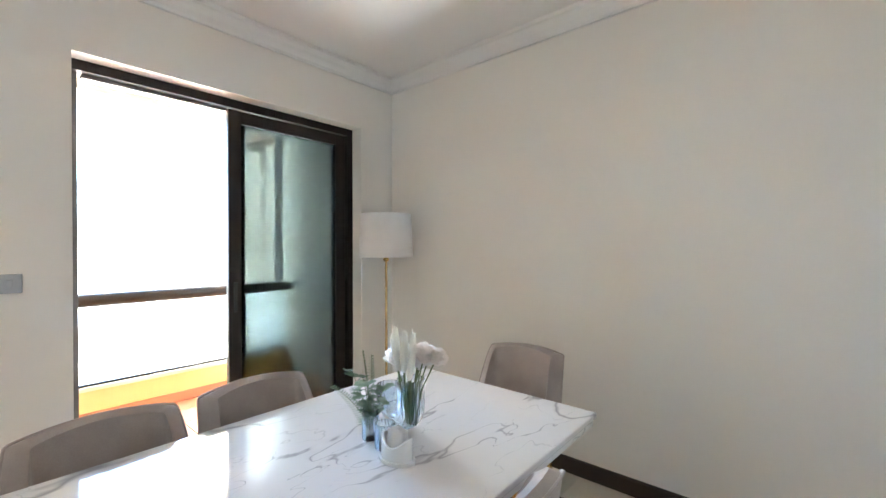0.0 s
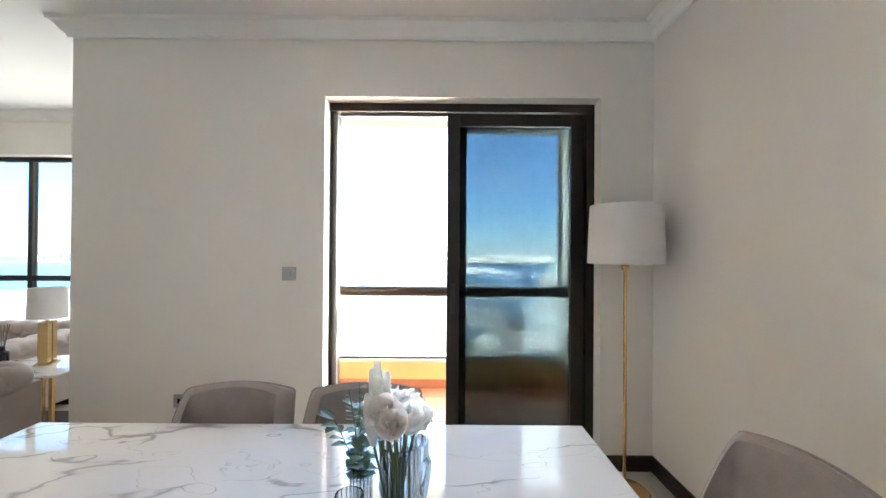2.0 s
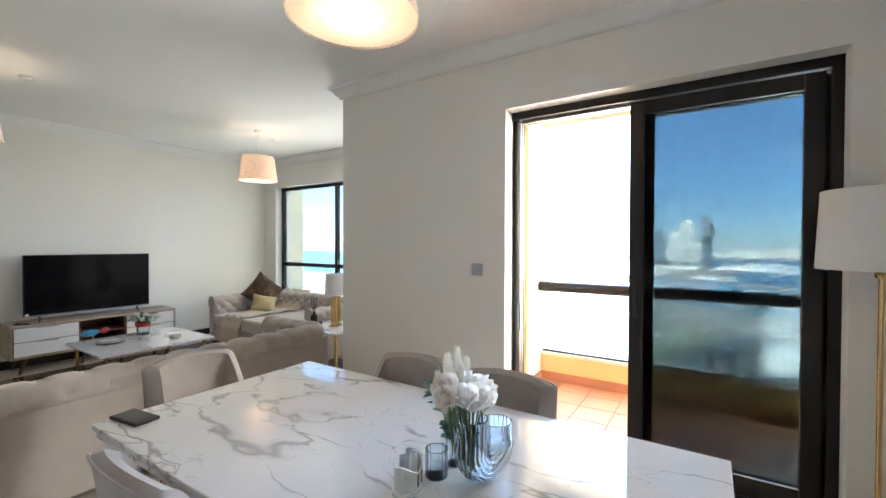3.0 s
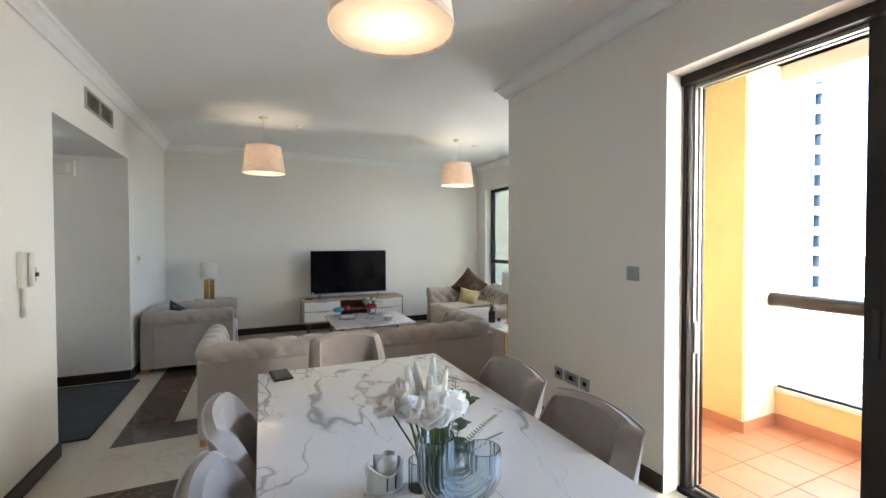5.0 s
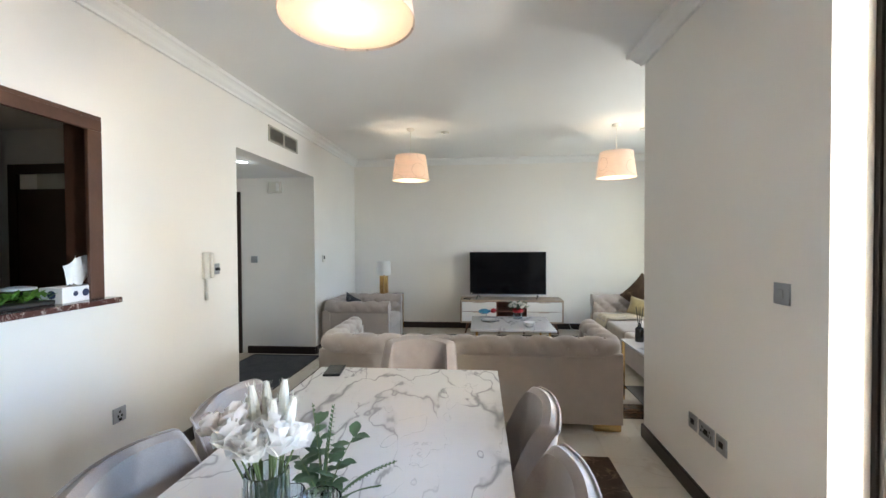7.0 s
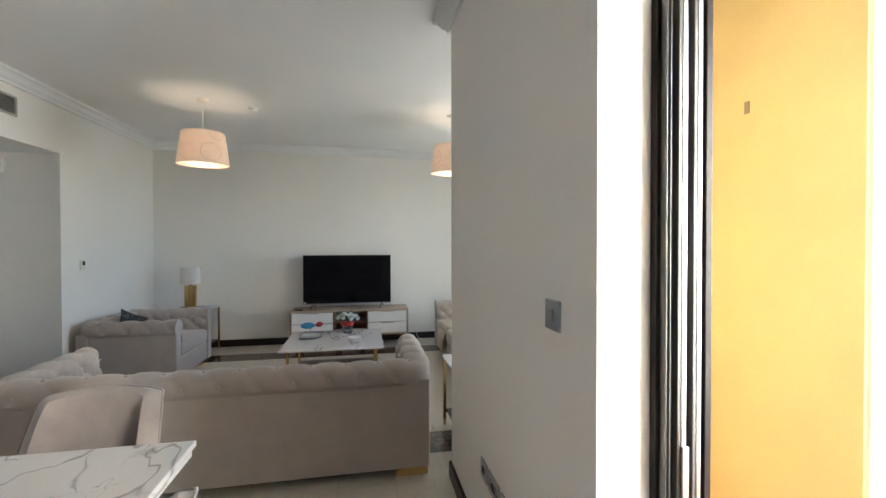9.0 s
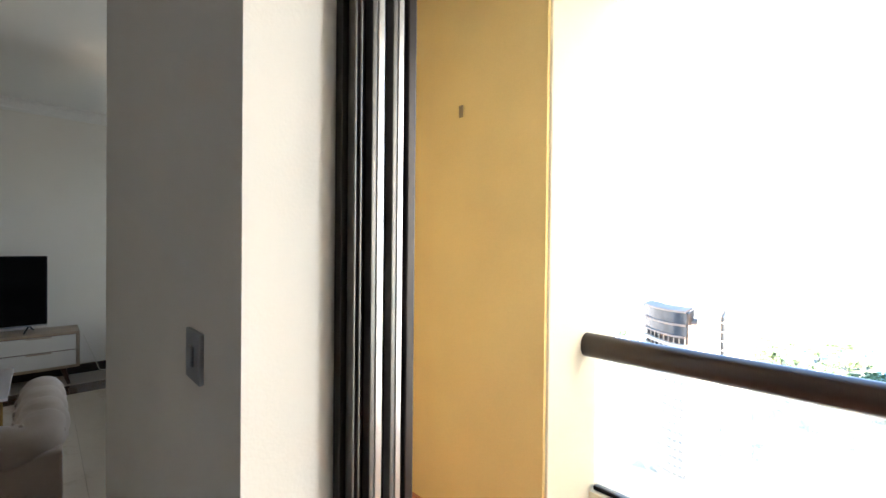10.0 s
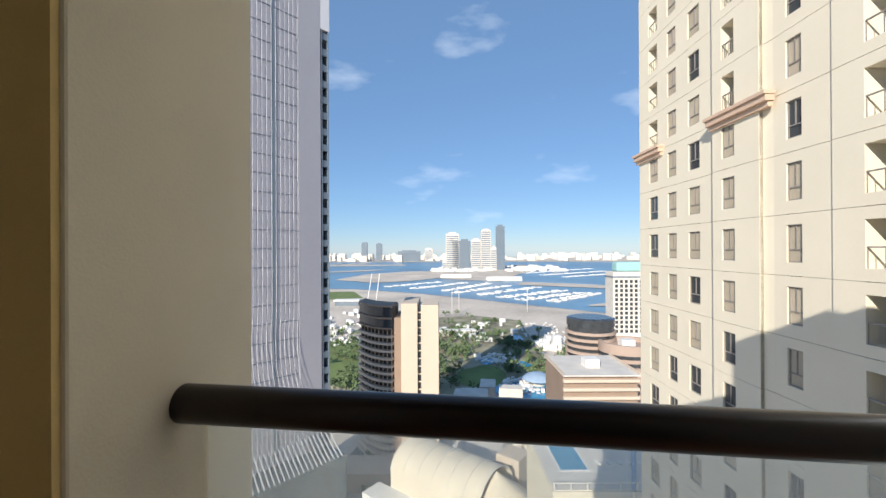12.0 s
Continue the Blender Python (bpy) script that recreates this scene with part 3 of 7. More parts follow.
# ---- dining table ----
TX0, TX1, TY0, TY1, TZ = 0.667, 1.670, -1.343, 0.667, 0.757
table = thing("dining_table", "white marble dining table with grey veins and brass base", "table", pose((TX0 + TX1) / 2, (TY0 + TY1) / 2, 0))
hw, hl = (TX1 - TX0) / 2, (TY1 - TY0) / 2
part("tabletop", block(-hw, -hl, TZ - 0.022, hw, hl, TZ, 0.004), MARBLE, table, "white marble with grey veins")
part("under_edge", block(-hw + 0.012, -hl + 0.012, TZ - 0.052, hw - 0.012, hl - 0.012, TZ - 0.022), MARBLE, table)
for y in (-hl + 0.45, hl - 0.45):
    leg = part("pedestal", block(-0.30, y - 0.06, 0.02, 0.30, y + 0.06, TZ - 0.052, 0.01), GOLD, table, "brushed brass pedestal")
    part("foot_plate", block(-0.36, y - 0.13, 0.0, 0.36, y + 0.13, 0.02, 0.004), GOLD, leg)


# ---- dining chairs ----
def chair_shell(u, v, thick):
    """Outer (thick=0) or inner skin of the winged back; u runs round the back, v up."""
    a = (u - 0.5) * 2
    side = max(0.0, abs(a) - 0.62) / 0.38
    half = 0.215 - thick * 0.9
    x = math.copysign(min(abs(a) / 0.62, 1.0) * half, a)
    y = -0.235 + thick - 0.03 * (1 - min(abs(a) / 0.62, 1) ** 2) + side * (0.15 - 0.06 * v)
    x += math.copysign(0.028 * side, a) * (1 - thick * 6)
    top = 0.845 - 0.02 * min(1, abs(a) / 0.62) ** 2 - 0.235 * side ** 1.6
    z = 0.40 + (top - 0.40) * v
    lean = (z - 0.42) * 0.14
    return Vector((x * (0.96 + 0.06 * v), y - lean, z))


def dining_chair(at, group, label):
    c = thing("dining_chair", label, "chair", at, group)
    bm = bmesh.new()
    nu, nv = 40, 10
    outer = [[bm.verts.new(chair_shell(i / nu, j / nv, 0.0)) for j in range(nv + 1)] for i in range(nu + 1)]
    inner = [[bm.verts.new(chair_shell(i / nu, j / nv, 0.055)) for j in range(nv + 1)] for i in range(nu + 1)]
    ridge = []
    for i in range(nu + 1):
        m = (outer[i][nv].co + inner[i][nv].co) / 2
        ridge.append(bm.verts.new(m + Vector((0, 0, 0.014))))
    for i in range(nu):
        for j in range(nv):
            bm.faces.new((outer[i][j], outer[i + 1][j], outer[i + 1][j + 1], outer[i][j + 1]))
            bm.faces.new((inner[i][j], inner[i][j + 1], inner[i + 1][j + 1], inner[i + 1][j]))
        bm.faces.new((outer[i][nv], outer[i + 1][nv], ridge[i + 1], ridge[i]))
        bm.faces.new((ridge[i], ridge[i + 1], inner[i + 1][nv], inner[i][nv]))
        bm.faces.new((outer[i][0], inner[i][0], inner[i + 1][0], outer[i + 1][0]))
    for i in (0, nu):
        for j in range(nv):
            bm.faces.new((outer[i][j], outer[i][j + 1], inner[i][j + 1], inner[i][j]))
        bm.faces.new((outer[i][nv], ridge[i], inner[i][nv]))
    back = part("backrest", bm, VELVET, c, smooth=True)
    part("piping", tube([v for v in (chair_shell(i / 40, 1, 0.0) + Vector((0, -0.002, 0.004)) for i in range(41))], 0.0045, 6), VELVET, back, smooth=True)
    part("seat", block(-0.215, -0.20, 0.37, 0.215, 0.23, 0.475, 0.035, 4), VELVET, c, smooth=True)
    part("seat_frame", block(-0.195, -0.21, 0.33, 0.195, 0.20, 0.372, 0.008), VELVET, c)
    for sx in (-1, 1):
        for y0, y1 in ((-0.19, -0.25), (0.17, 0.215)):
            leg = part("leg", tube([(sx * 0.165, y0, 0.335), (sx * 0.195, y1, 0.012)], 0.016, 12, taper=0.6), GOLD, c, "slim brass leg", smooth=True)
            part("leg_tip", lathe([(0, 0.0), (0.012, 0.0), (0.012, 0.014), (0, 0.014)], 12, (sx * 0.195, y1)), BLACKMATT, leg)
    return c


CH = "velvet dining chairs round the table"
first = dining_chair(pose(1.54, 0.0, 0, 0, 0, 90), CH, "taupe velvet winged dining chair with brass legs")
copy_thing(first, pose(1.54, -0.515, 0, 0, 0, 90))
copy_thing(first, pose(0.82, 0.005, 0, 0, 0, -90))
copy_thing(first, pose(0.82, -0.51, 0, 0, 0, -90))
tagged(copy_thing(first, pose(1.19, 0.735, 0, 0, 0, 180)), "taupe velvet winged dining chair at the table's end, before the sofa")
tagged(copy_thing(first, pose(1.22, -1.51, 0, 0, 0, 4)), "taupe velvet winged dining chair holding a crumpled grey cloth")


# ---- tufted sofas ----
def tuft(u, v):
    """Depth of a diamond tufting, 0 in the buttons' pits to 1 on the swells; u and v in diamonds."""
    best = 9.0
    for k in (0, 0.5):
        du, dv = (u - k) - round(u - k), (v - k) - round(v - k)
        best = min(best, math.hypot(du, dv))
    pit = 1 - math.exp(-(best / 0.17) ** 2)
    a, b = (u + v) - round(u + v), (u - v) - round(u - v)
    crease = 1 - 0.42 * math.exp(-(min(abs(a), abs(b)) / 0.07) ** 2)
    return pit * crease


def u_path(w, d, inset):
    """Plan of a back with two arms, from one arm's front round to the other's, with rounded corners."""
    x, y0, y1, r = w / 2 - inset, inset, d, 0.10
    pts = [(-x, y1), (-x, y0 + r)]
    pts += [(-x + r - r * math.cos(a), y0 + r - r * math.sin(a)) for a in (0.4, 0.8, 1.2)]
    pts += [(-x + r, y0), (x - r, y0)]
    pts += [(x - r + r * math.sin(a), y0 + r - r * math.cos(a)) for a in (0.4, 0.8, 1.2)]
    pts += [(x, y0 + r), (x, y1)]
    return pts


def along(pts, step):
    out = []
    for a, b in zip(pts, pts[1:]):
        a, b = Vector(a), Vector(b)
        n = max(1, round((b - a).length / step))
        out += [a.lerp(b, i / n) for i in range(n)]
    return out + [Vector(pts[-1])]


def sofa(name, label, at, w, d, h, seats, group=""):
    """Chesterfield: outer back on y=0, facing +y; w wide, d deep, h high."""
    s = thing(name, label, "sofa" if seats > 1 else "armchair", at, group)
    t, r = 0.11, 0.085
    body = part("back_panel", block(-w / 2 + 0.05, 0.05, 0.055, w / 2 - 0.05, 0.05 + t, h - 0.12, 0.012), SOFACLOTH, s)
    for sx in (-1, 1):
        x0, x1 = sorted((sx * (w / 2 - 0.05), sx * (w / 2 - 0.05 - t)))
        part("arm_panel", block(x0, 0.05 + t, 0.055, x1, d, h - 0.12, 0.012), SOFACLOTH, s)
    path = along(u_path(w, d, 0.055 + t / 2), 0.016)
    run = [0.0]
    for a, b in zip(path, path[1:]):
        run.append(run[-1] + (b - a).length)
    bm = bmesh.new()
    n = len(path)
    nv = 28
    pitch = 0.20
    rings = []
    for i, p in enumerate(path):
        q = (path[min(i + 1, n - 1)] - path[max(i - 1, 0)]).normalized()
        out = Vector((-q.y, q.x)) * -1
        ring = []
        for j in range(nv):
            a = 2 * math.pi * j / nv
            o, up = math.cos(a), math.sin(a)
            swell = tuft(run[i] / pitch, (a - math.pi * 0.5) / (math.pi * 1.0) + 0.5) if -0.35 < up or o < 0 else 1.0
            rr = r * (0.80 + 0.22 * swell)
            ring.append(bm.verts.new((p.x - out.x * -o * rr * 1.05, p.y - out.y * -o * rr * 1.05, h - r + up * rr)))
        rings.append(ring)
    for a, b in zip(rings, rings[1:]):
        for j in range(nv):
            bm.faces.new((a[j], a[(j + 1) % nv], b[(j + 1) % nv], b[j]))
    bm.faces.new(rings[0])
    bm.faces.new(rings[-1])
    roll = part("rolled_top", bm, SOFACLOTH, s, "button-tufted rolled top", smooth=True)
    # tufted inner faces
    iw = w / 2 - 0.05 - t
    def inner_back(u, v):
        x, z = -iw + 2 * iw * u, 0.36 + (h - 0.44) * v
        return Vector((x, 0.05 + t + 0.005 + 0.055 * tuft(x / 0.17, z / 0.15) + 0.03 * (1 - v), z))
    part("inner_back", grid(inner_back, max(24, int(iw * 2 / 0.016)), 22), SOFACLOTH, s, "deep button-tufted inner back", smooth=True)
    for sx in (-1, 1):
        def inner_arm(u, v, sx=sx):
            y, z = 0.05 + t + (d - 0.06 - t) * u, 0.36 + (h - 0.44) * v
            return Vector((sx * (iw - 0.005 - 0.045 * tuft(y / 0.17, z / 0.15)), y, z))
        part("inner_arm", grid(inner_arm, 44, 18), SOFACLOTH, s, "button-tufted inner arm", smooth=True)
    part("seat_base", block(-iw - 0.02, 0.1, 0.055, iw + 0.02, d - 0.02, 0.27, 0.012), SOFACLOTH, s)
    cw = 2 * iw / seats
    for k in range(seats):
        x0 = -iw + k * cw
        part("seat_cushion", block(x0 + 0.004, 0.05 + t + 0.05, 0.27, x0 + cw - 0.004, d, 0.425, 0.04, 4), SOFACLOTH, s, smooth=True)
    for sx in (-1, 1):
        for y in (0.07, d - 0.10):
            part("foot", block(sx * (w / 2 - 0.27) - (0.09 if sx > 0 else -0.09) + 0.1 * sx, y, 0.0, sx * (w / 2 - 0.06), y + 0.06, 0.055, 0.004), GOLD, s, "flat brass foot")
    button = None
    k = 0
    while (k + 0.5) * pitch < run[-1]:
        for shift, a in ((0.0, 0.0), (0.5, math.pi * 0.5)):
            d0 = (k + shift) * pitch
            i = min(range(n), key=lambda q: abs(run[q] - d0))
            if d0 > run[-1] or i in (0, n - 1):
                continue
            q = (path[i + 1] - path[i - 1]).normalized()
            out = Vector((q.y, -q.x))
            place = Vector((path[i].x + out.x * math.cos(a) * r * 0.80, path[i].y + out.y * math.cos(a) * r * 0.80, h - r + math.sin(a) * r * 0.80))
            m = Matrix.Translation(place)
            if button is None:
                bb = bmesh.new()
                bmesh.ops.create_icosphere(bb, subdivisions=1, radius=0.011)
                button = part("button", bb, SOFACLOTH, roll, smooth=True, at=m)
            else:
                again(button, m, roll)
        k += 1
    return s


sofa("sofa", "beige velvet button-tufted sofa with brass feet, backing the dining table", pose(1.465, 1.56, 0), 2.49, 0.84, 0.725, 3)
sofa("sofa", "beige velvet button-tufted sofa along the window with cushions and throw", pose(4.42, 3.62, 0, 0, 0, 90), 2.30, 1.20, 0.68, 3)
sofa("armchair", "beige velvet button-tufted armchair beside the passage with a dark cushion", pose(-0.565, 4.17, 0, 0, 0, -90), 1.08, 0.95, 0.68, 1)

# ---- television and console ----
WHITEGLOSS = surface("white lacquer", (0.80, 0.79, 0.77), 0.18, vary=0.02, scale=6, fine=90, bump=0)
OAK = surface("pale greyed walnut veneer", (0.40, 0.31, 0.235), 0.45, vary=0.2, scale=7, fine=50, bump=0.03)
REDWOOD = surface("reddish walnut niche", (0.16, 0.055, 0.032), 0.45, vary=0.2, scale=7, fine=50, bump=0.03)
con = thing("tv_console", "low walnut television console with white drawers and open niche", "cabinet", pose(2.07, 5.145, 0))
cx, cy0, cy1 = 0.81, -0.20, 0.22
part("top_board", block(-cx, cy0, 0.510, cx, cy1, 0.535, 0.003), OAK, con)
part("side_board", block(-cx, cy0, 0.17, -cx + 0.025, cy1, 0.510, 0.003), OAK, con)
part("side_board", block(cx - 0.025, cy0, 0.17, cx, cy1, 0.510, 0.003), OAK, con)
part("bottom_board", block(-cx + 0.025, cy0, 0.17, cx - 0.025, cy1, 0.195), OAK, con)
part("back_board", block(-cx + 0.025, cy1 - 0.015, 0.195, cx - 0.025, cy1, 0.510), REDWOOD, con)
for x in (-0.235, 0.215):
    part("divider", block(x, cy0 + 0.01, 0.195, x + 0.02, cy1 - 0.015, 0.510), REDWOOD, con)
part("niche_shelf", block(-0.215, cy0 + 0.02, 0.345, 0.215, cy1 - 0.015, 0.360), REDWOOD, con, "reddish walnut niche shelf")
for x0, x1 in ((-cx + 0.03, -0.238), (0.238, cx - 0.03)):
    for z0, z1 in ((0.20, 0.349), (0.357, 0.505)):
        dr = part("drawer", block(x0, cy0 - 0.012, z0, x1, cy0 + 0.008, z1, 0.003), WHITEGLOSS, con, "white lacquered drawer front")
        part("finger_pull", block((x0 + x1) / 2 - 0.09, cy0 - 0.014, z1 - 0.012, (x0 + x1) / 2 + 0.09, cy0 - 0.010, z1 - 0.002), OAK, dr)
for x in (-0.68, -0.15, 0.15, 0.68):
    for y in (cy0 + 0.05, cy1 - 0.05):
        part("leg", tube([(x, y, 0.172), (x + math.copysign(0.05, x), y - 0.02, 0.0)], 0.022, 10, taper=0.6), WOOD, con, "splayed walnut leg", smooth=True)
tv = thing("television", "black flat television on two feet upon the console", "television", pose(2.027, 5.15, 0.535))
part("screen_body", block(-0.615, 0.0, 0.058, 0.615, 0.045, 0.758, 0.006), BLACKMATT, tv)
part("screen", block(-0.607, -0.004, 0.074, 0.607, 0.002, 0.750), surface("dark screen glass", (0.004, 0.004, 0.005), 0.10, vary=0, bump=0, spec=0.2), tv, "glossy black screen")
part("lower_trim", block(-0.614, -0.005, 0.056, 0.614, 0.004, 0.070, 0.002), STEELPLATE, tv, "silver lower trim")
for x in (-0.48, 0.48):
    part("foot", tube([(x - 0.03, -0.10, 0.006), (x, 0.02, 0.060), (x + 0.03, 0.13, 0.006)], 0.007, 8), BLACKMATT, tv)
part("sticker", block(-0.605, -0.006, 0.067, -0.575, -0.0045, 0.095), WHITEPLASTIC, tv, "small white sticker")

# ---- coffee table ----
ct = thing("coffee_table", "low white marble coffee table with slim brass frame", "table", pose(1.955, 3.57, 0))
part("tabletop", block(-0.49, -0.44, 0.43, 0.49, 0.44, 0.45, 0.003), MARBLE, ct)
for sx in (-1, 1):
    for sy in (-1, 1):
        part("leg", block(sx * 0.42 - 0.012, sy * 0.37 - 0.012, 0, sx * 0.42 + 0.012, sy * 0.37 + 0.012, 0.43, 0.002), GOLD, ct)
    part("frame_bar", block(sx * 0.42 - 0.010, -0.358, 0.405, sx * 0.42 + 0.010, 0.358, 0.429, 0.002), GOLD, ct)
part("lower_shelf", block(-0.41, -0.36, 0.12, 0.41, 0.36, 0.135, 0.003), DOORWOOD, ct)


# ---- lamps ----
def drum(r0, r1, z0, z1, thick=0.003):
    return lathe([(r0, z0), (r1, z1), (r1 - thick, z1), (r0 - thick, z0), (r0, z0)], 48)


DIFFUSER = shade_cloth("opal diffuser", (0.93, 0.90, 0.84), 0.8)


def pendant(at, drop):
    p = thing("pendant_lamp", "ivory printed drum pendant lamp, lit, hanging from the ceiling", "lamp", at, "drum pendant lamps")
    part("ceiling_rose", lathe([(0, 0), (0.05, 0), (0.048, -0.018), (0.03, -0.03), (0, -0.032)], 24), WHITEPLASTIC, p, smooth=True)
    part("cord", tube([(0, 0, -0.03), (0, 0, -drop - 0.05)], 0.004, 8), WHITEPLASTIC, p)
    part("lamp_holder", lathe([(0, -drop - 0.05), (0.019, -drop - 0.05), (0.021, -drop - 0.11), (0, -drop - 0.11)], 16), WHITEPLASTIC, p, smooth=True)
    sh = part("shade", drum(0.228, 0.188, -drop - 0.305, -drop), PRINTSHADE, p, "ivory shade printed with fine grey loops", smooth=True)
    part("shade_ring", lathe([(0.189, -drop - 0.002), (0.192, -drop + 0.002), (0.189, -drop + 0.005), (0.186, -drop + 0.002), (0.189, -drop - 0.002)], 40), WHITEPLASTIC, sh, smooth=True)
    for k in range(3):
        a = k * 2.094
        part("spider_arm", tube([(0.02 * math.cos(a), 0.02 * math.sin(a), -drop - 0.06), (0.187 * math.cos(a), 0.187 * math.sin(a), -drop - 0.004)], 0.0025, 6), WHITEPLASTIC, sh)
    part("diffuser", lathe([(0, -drop - 0.298), (0.222, -drop - 0.298), (0.222, -drop - 0.295), (0, -drop - 0.295)], 40), DIFFUSER, sh, "glowing white diffuser disc")
    part("light_bulb", lathe([(0, -drop - 0.20), (0.02, -drop - 0.195), (0.03, -drop - 0.17), (0.026, -drop - 0.14), (0.012, -drop - 0.11), (0, -drop - 0.11)], 16), glow("warm bulb", (1.0, 0.78, 0.5), 0.4), p, "warm glowing bulb", smooth=True)
    return p


for x, y in ((1.13, -0.23), (0.729, 3.455), (3.21, 3.522)):
    pendant(pose(x, y, CZ), 0.335)
    bulb("pendant_light", (x, y, CZ - 0.335 - 0.17), 0.17 if y < 0 else 0.30)

fl = thing("floor_lamp", "brass floor lamp with white linen drum shade in the corner", "lamp", pose(2.54, -1.889, 0))
part("base", lathe([(0, 0), (0.14, 0), (0.14, 0.016), (0.132, 0.024), (0.02, 0.032), (0, 0.032)], 40), GOLD, fl, smooth=True)
part("pole", tube([(0, 0, 0.03), (0, 0, 1.33)], 0.010, 14), GOLD, fl, smooth=True)
part("collar", lathe([(0, 1.30), (0.018, 1.30), (0.024, 1.315), (0.018, 1.33), (0, 1.335)], 20), GOLD, fl, smooth=True)
part("shade", drum(0.213, 0.198, 1.335, 1.675), WHITESHADE, fl, "white linen drum shade", smooth=True)
for k in range(3):
    a = k * 2.094
    part("spider_arm", tube([(0, 0, 1.345), (0.2 * math.cos(a), 0.2 * math.sin(a), 1.36)], 0.003, 6), GOLD, fl)

# ---- wall fittings ----
def plate(name, label, at, w=0.087, h=0.087, kind="switch", group=""):
    """A steel wall plate in its local xz plane, facing -y."""
    p = thing(name, label, "socket" if kind != "switch" else "switch", at, group)
    part("cover_plate", block(-w / 2, -0.008, -h / 2, w / 2, 0, h / 2, 0.002), STEELPLATE, p)
    if kind == "switch":
        part("rocker", block(-0.012, -0.013, -0.018, 0.012, -0.008, 0.018, 0.002), STEELPLATE, p)
    elif kind == "socket":
        for x, z in ((0, 0.018), (-0.012, -0.006), (0.012, -0.006)):
            part("pin_hole", block(x - 0.005, -0.0092, z - 0.008, x + 0.005, -0.0078, z + 0.006), BLACK, p)
        part("rocker", block(-0.008, -0.012, -0.034, 0.008, -0.008, -0.020, 0.001), BLACK, p)
    else:
        part("data_port", block(-0.018, -0.010, -0.014, 0.018, -0.0078, 0.016, 0.001), BLACK, p)
    return p


plate("light_switch", "square steel light switch beside the balcony door", pose(XR, 0.163, 1.25, 0, 0, -90))
plate("data_socket", "square steel data socket low on the wall", pose(XR, 0.85, 0.43, 0, 0, -90), kind="data", group="sockets by the balcony door")
p = plate("power_socket", "double steel power socket low on the wall", pose(XR, 0.71, 0.43, 0, 0, -90), w=0.146, kind="none", group="sockets by the balcony door")
for dx in (-0.036, 0.036):
    for x, z in ((0, 0.018), (-0.011, -0.006), (0.011, -0.006)):
        part("pin_hole", block(dx + x - 0.004, -0.0092, z - 0.008, dx + x + 0.004, -0.0078, z + 0.006), BLACK, p)
plate("data_socket", "square steel data socket low on the wall", pose(XR, 0.57, 0.43, 0, 0, -90), kind="data", group="sockets by the balcony door")
plate("power_socket", "single steel power socket below the hatch", pose(XL, 0.651, 0.448, 0, 0, 90), kind="socket")
isw = plate("key_switch", "steel wall plate with a black plug beside the handset", pose(XL, 1.575, 1.255, 0, 0, 90))
part("plug", block(-0.015, -0.03, -0.012, 0.02, -0.008, 0.012, 0.004), BLACKMATT, isw)
th = thing("thermostat", "small white wall thermostat beyond the passage", "thermostat", pose(XL, 3.90, 1.245, 0, 0, 90))
part("case", block(-0.035, -0.018, -0.05, 0.035, 0, 0.05, 0.004), WHITEPLASTIC, th)
part("display", block(-0.018, -0.020, -0.005, 0.018, -0.0175, 0.035), BLACK, th, "dark display")
plate("light_switch", "square steel light switch in the hall", pose(-1.40, PY1, 1.245))
ch = thing("door_chime", "white plastic door chime high on the hall wall", "chime", pose(-1.09, PY1, 2.19))
part("case", block(-0.085, -0.045, -0.075, 0.085, 0, 0.075, 0.008), WHITEPLASTIC, ch)
part("grille", block(0.02, -0.048, -0.05, 0.06, -0.044, 0.05), MOULD, ch)

ic = thing("intercom_handset", "ivory wall intercom handset with a coiled cord", "intercom", pose(XL, 1.45, 1.29, 0, 0, 90))
part("wall_base", block(-0.045, -0.028, -0.105, 0.045, 0, 0.105, 0.008), WHITEPLASTIC, ic)
hs = part("handset", block(0.004, -0.052, -0.10, 0.042, -0.028, 0.10, 0.010, 3), WHITEPLASTIC, ic, smooth=True)
coil = [(-0.01 + 0.016 * math.cos(k * 0.9), -0.016 + 0.010 * math.sin(k * 0.9), -0.105 - 0.165 * min(k, 110) / 110 + (0.05 * (k - 110) / 60 if k > 110 else 0)) for k in range(170)]
part("coiled_cord", tube(coil, 0.0032, 5), WHITEPLASTIC, ic, smooth=True)

vent = thing("air_vent", "dusty white air conditioning grille above the passage", "vent", pose(XL, 2.78, 2.593, 0, 0, 90))
VENTM = surface("dusty grille", (0.46, 0.43, 0.37), 0.6, vary=0.1, scale=8, fine=60)
part("backing", block(-0.31, -0.002, -0.065, 0.31, 0, 0.065), BLACKMATT, vent)
for x0, z0, x1, z1 in ((-0.33, -0.083, 0.33, -0.065), (-0.33, 0.065, 0.33, 0.083), (-0.33, -0.065, -0.31, 0.065), (0.31, -0.065, 0.33, 0.065), (-0.012, -0.065, 0.012, 0.065)):
    part("frame", block(x0, -0.014, z0, x1, 0, z1, 0.002), VENTM, vent)
slat = None
for half in (-0.161, 0.161):
    for k in range(8):
        m = Matrix.Translation((half, -0.006, -0.055 + k * 0.0157)) @ Matrix.Rotation(radians(35), 4, "X")
        if slat is None:
            slat = part("slat", block(-0.148, -0.006, -0.0012, 0.148, 0.006, 0.0012), VENTM, vent, at=m)
        else:
            again(slat, m, vent)
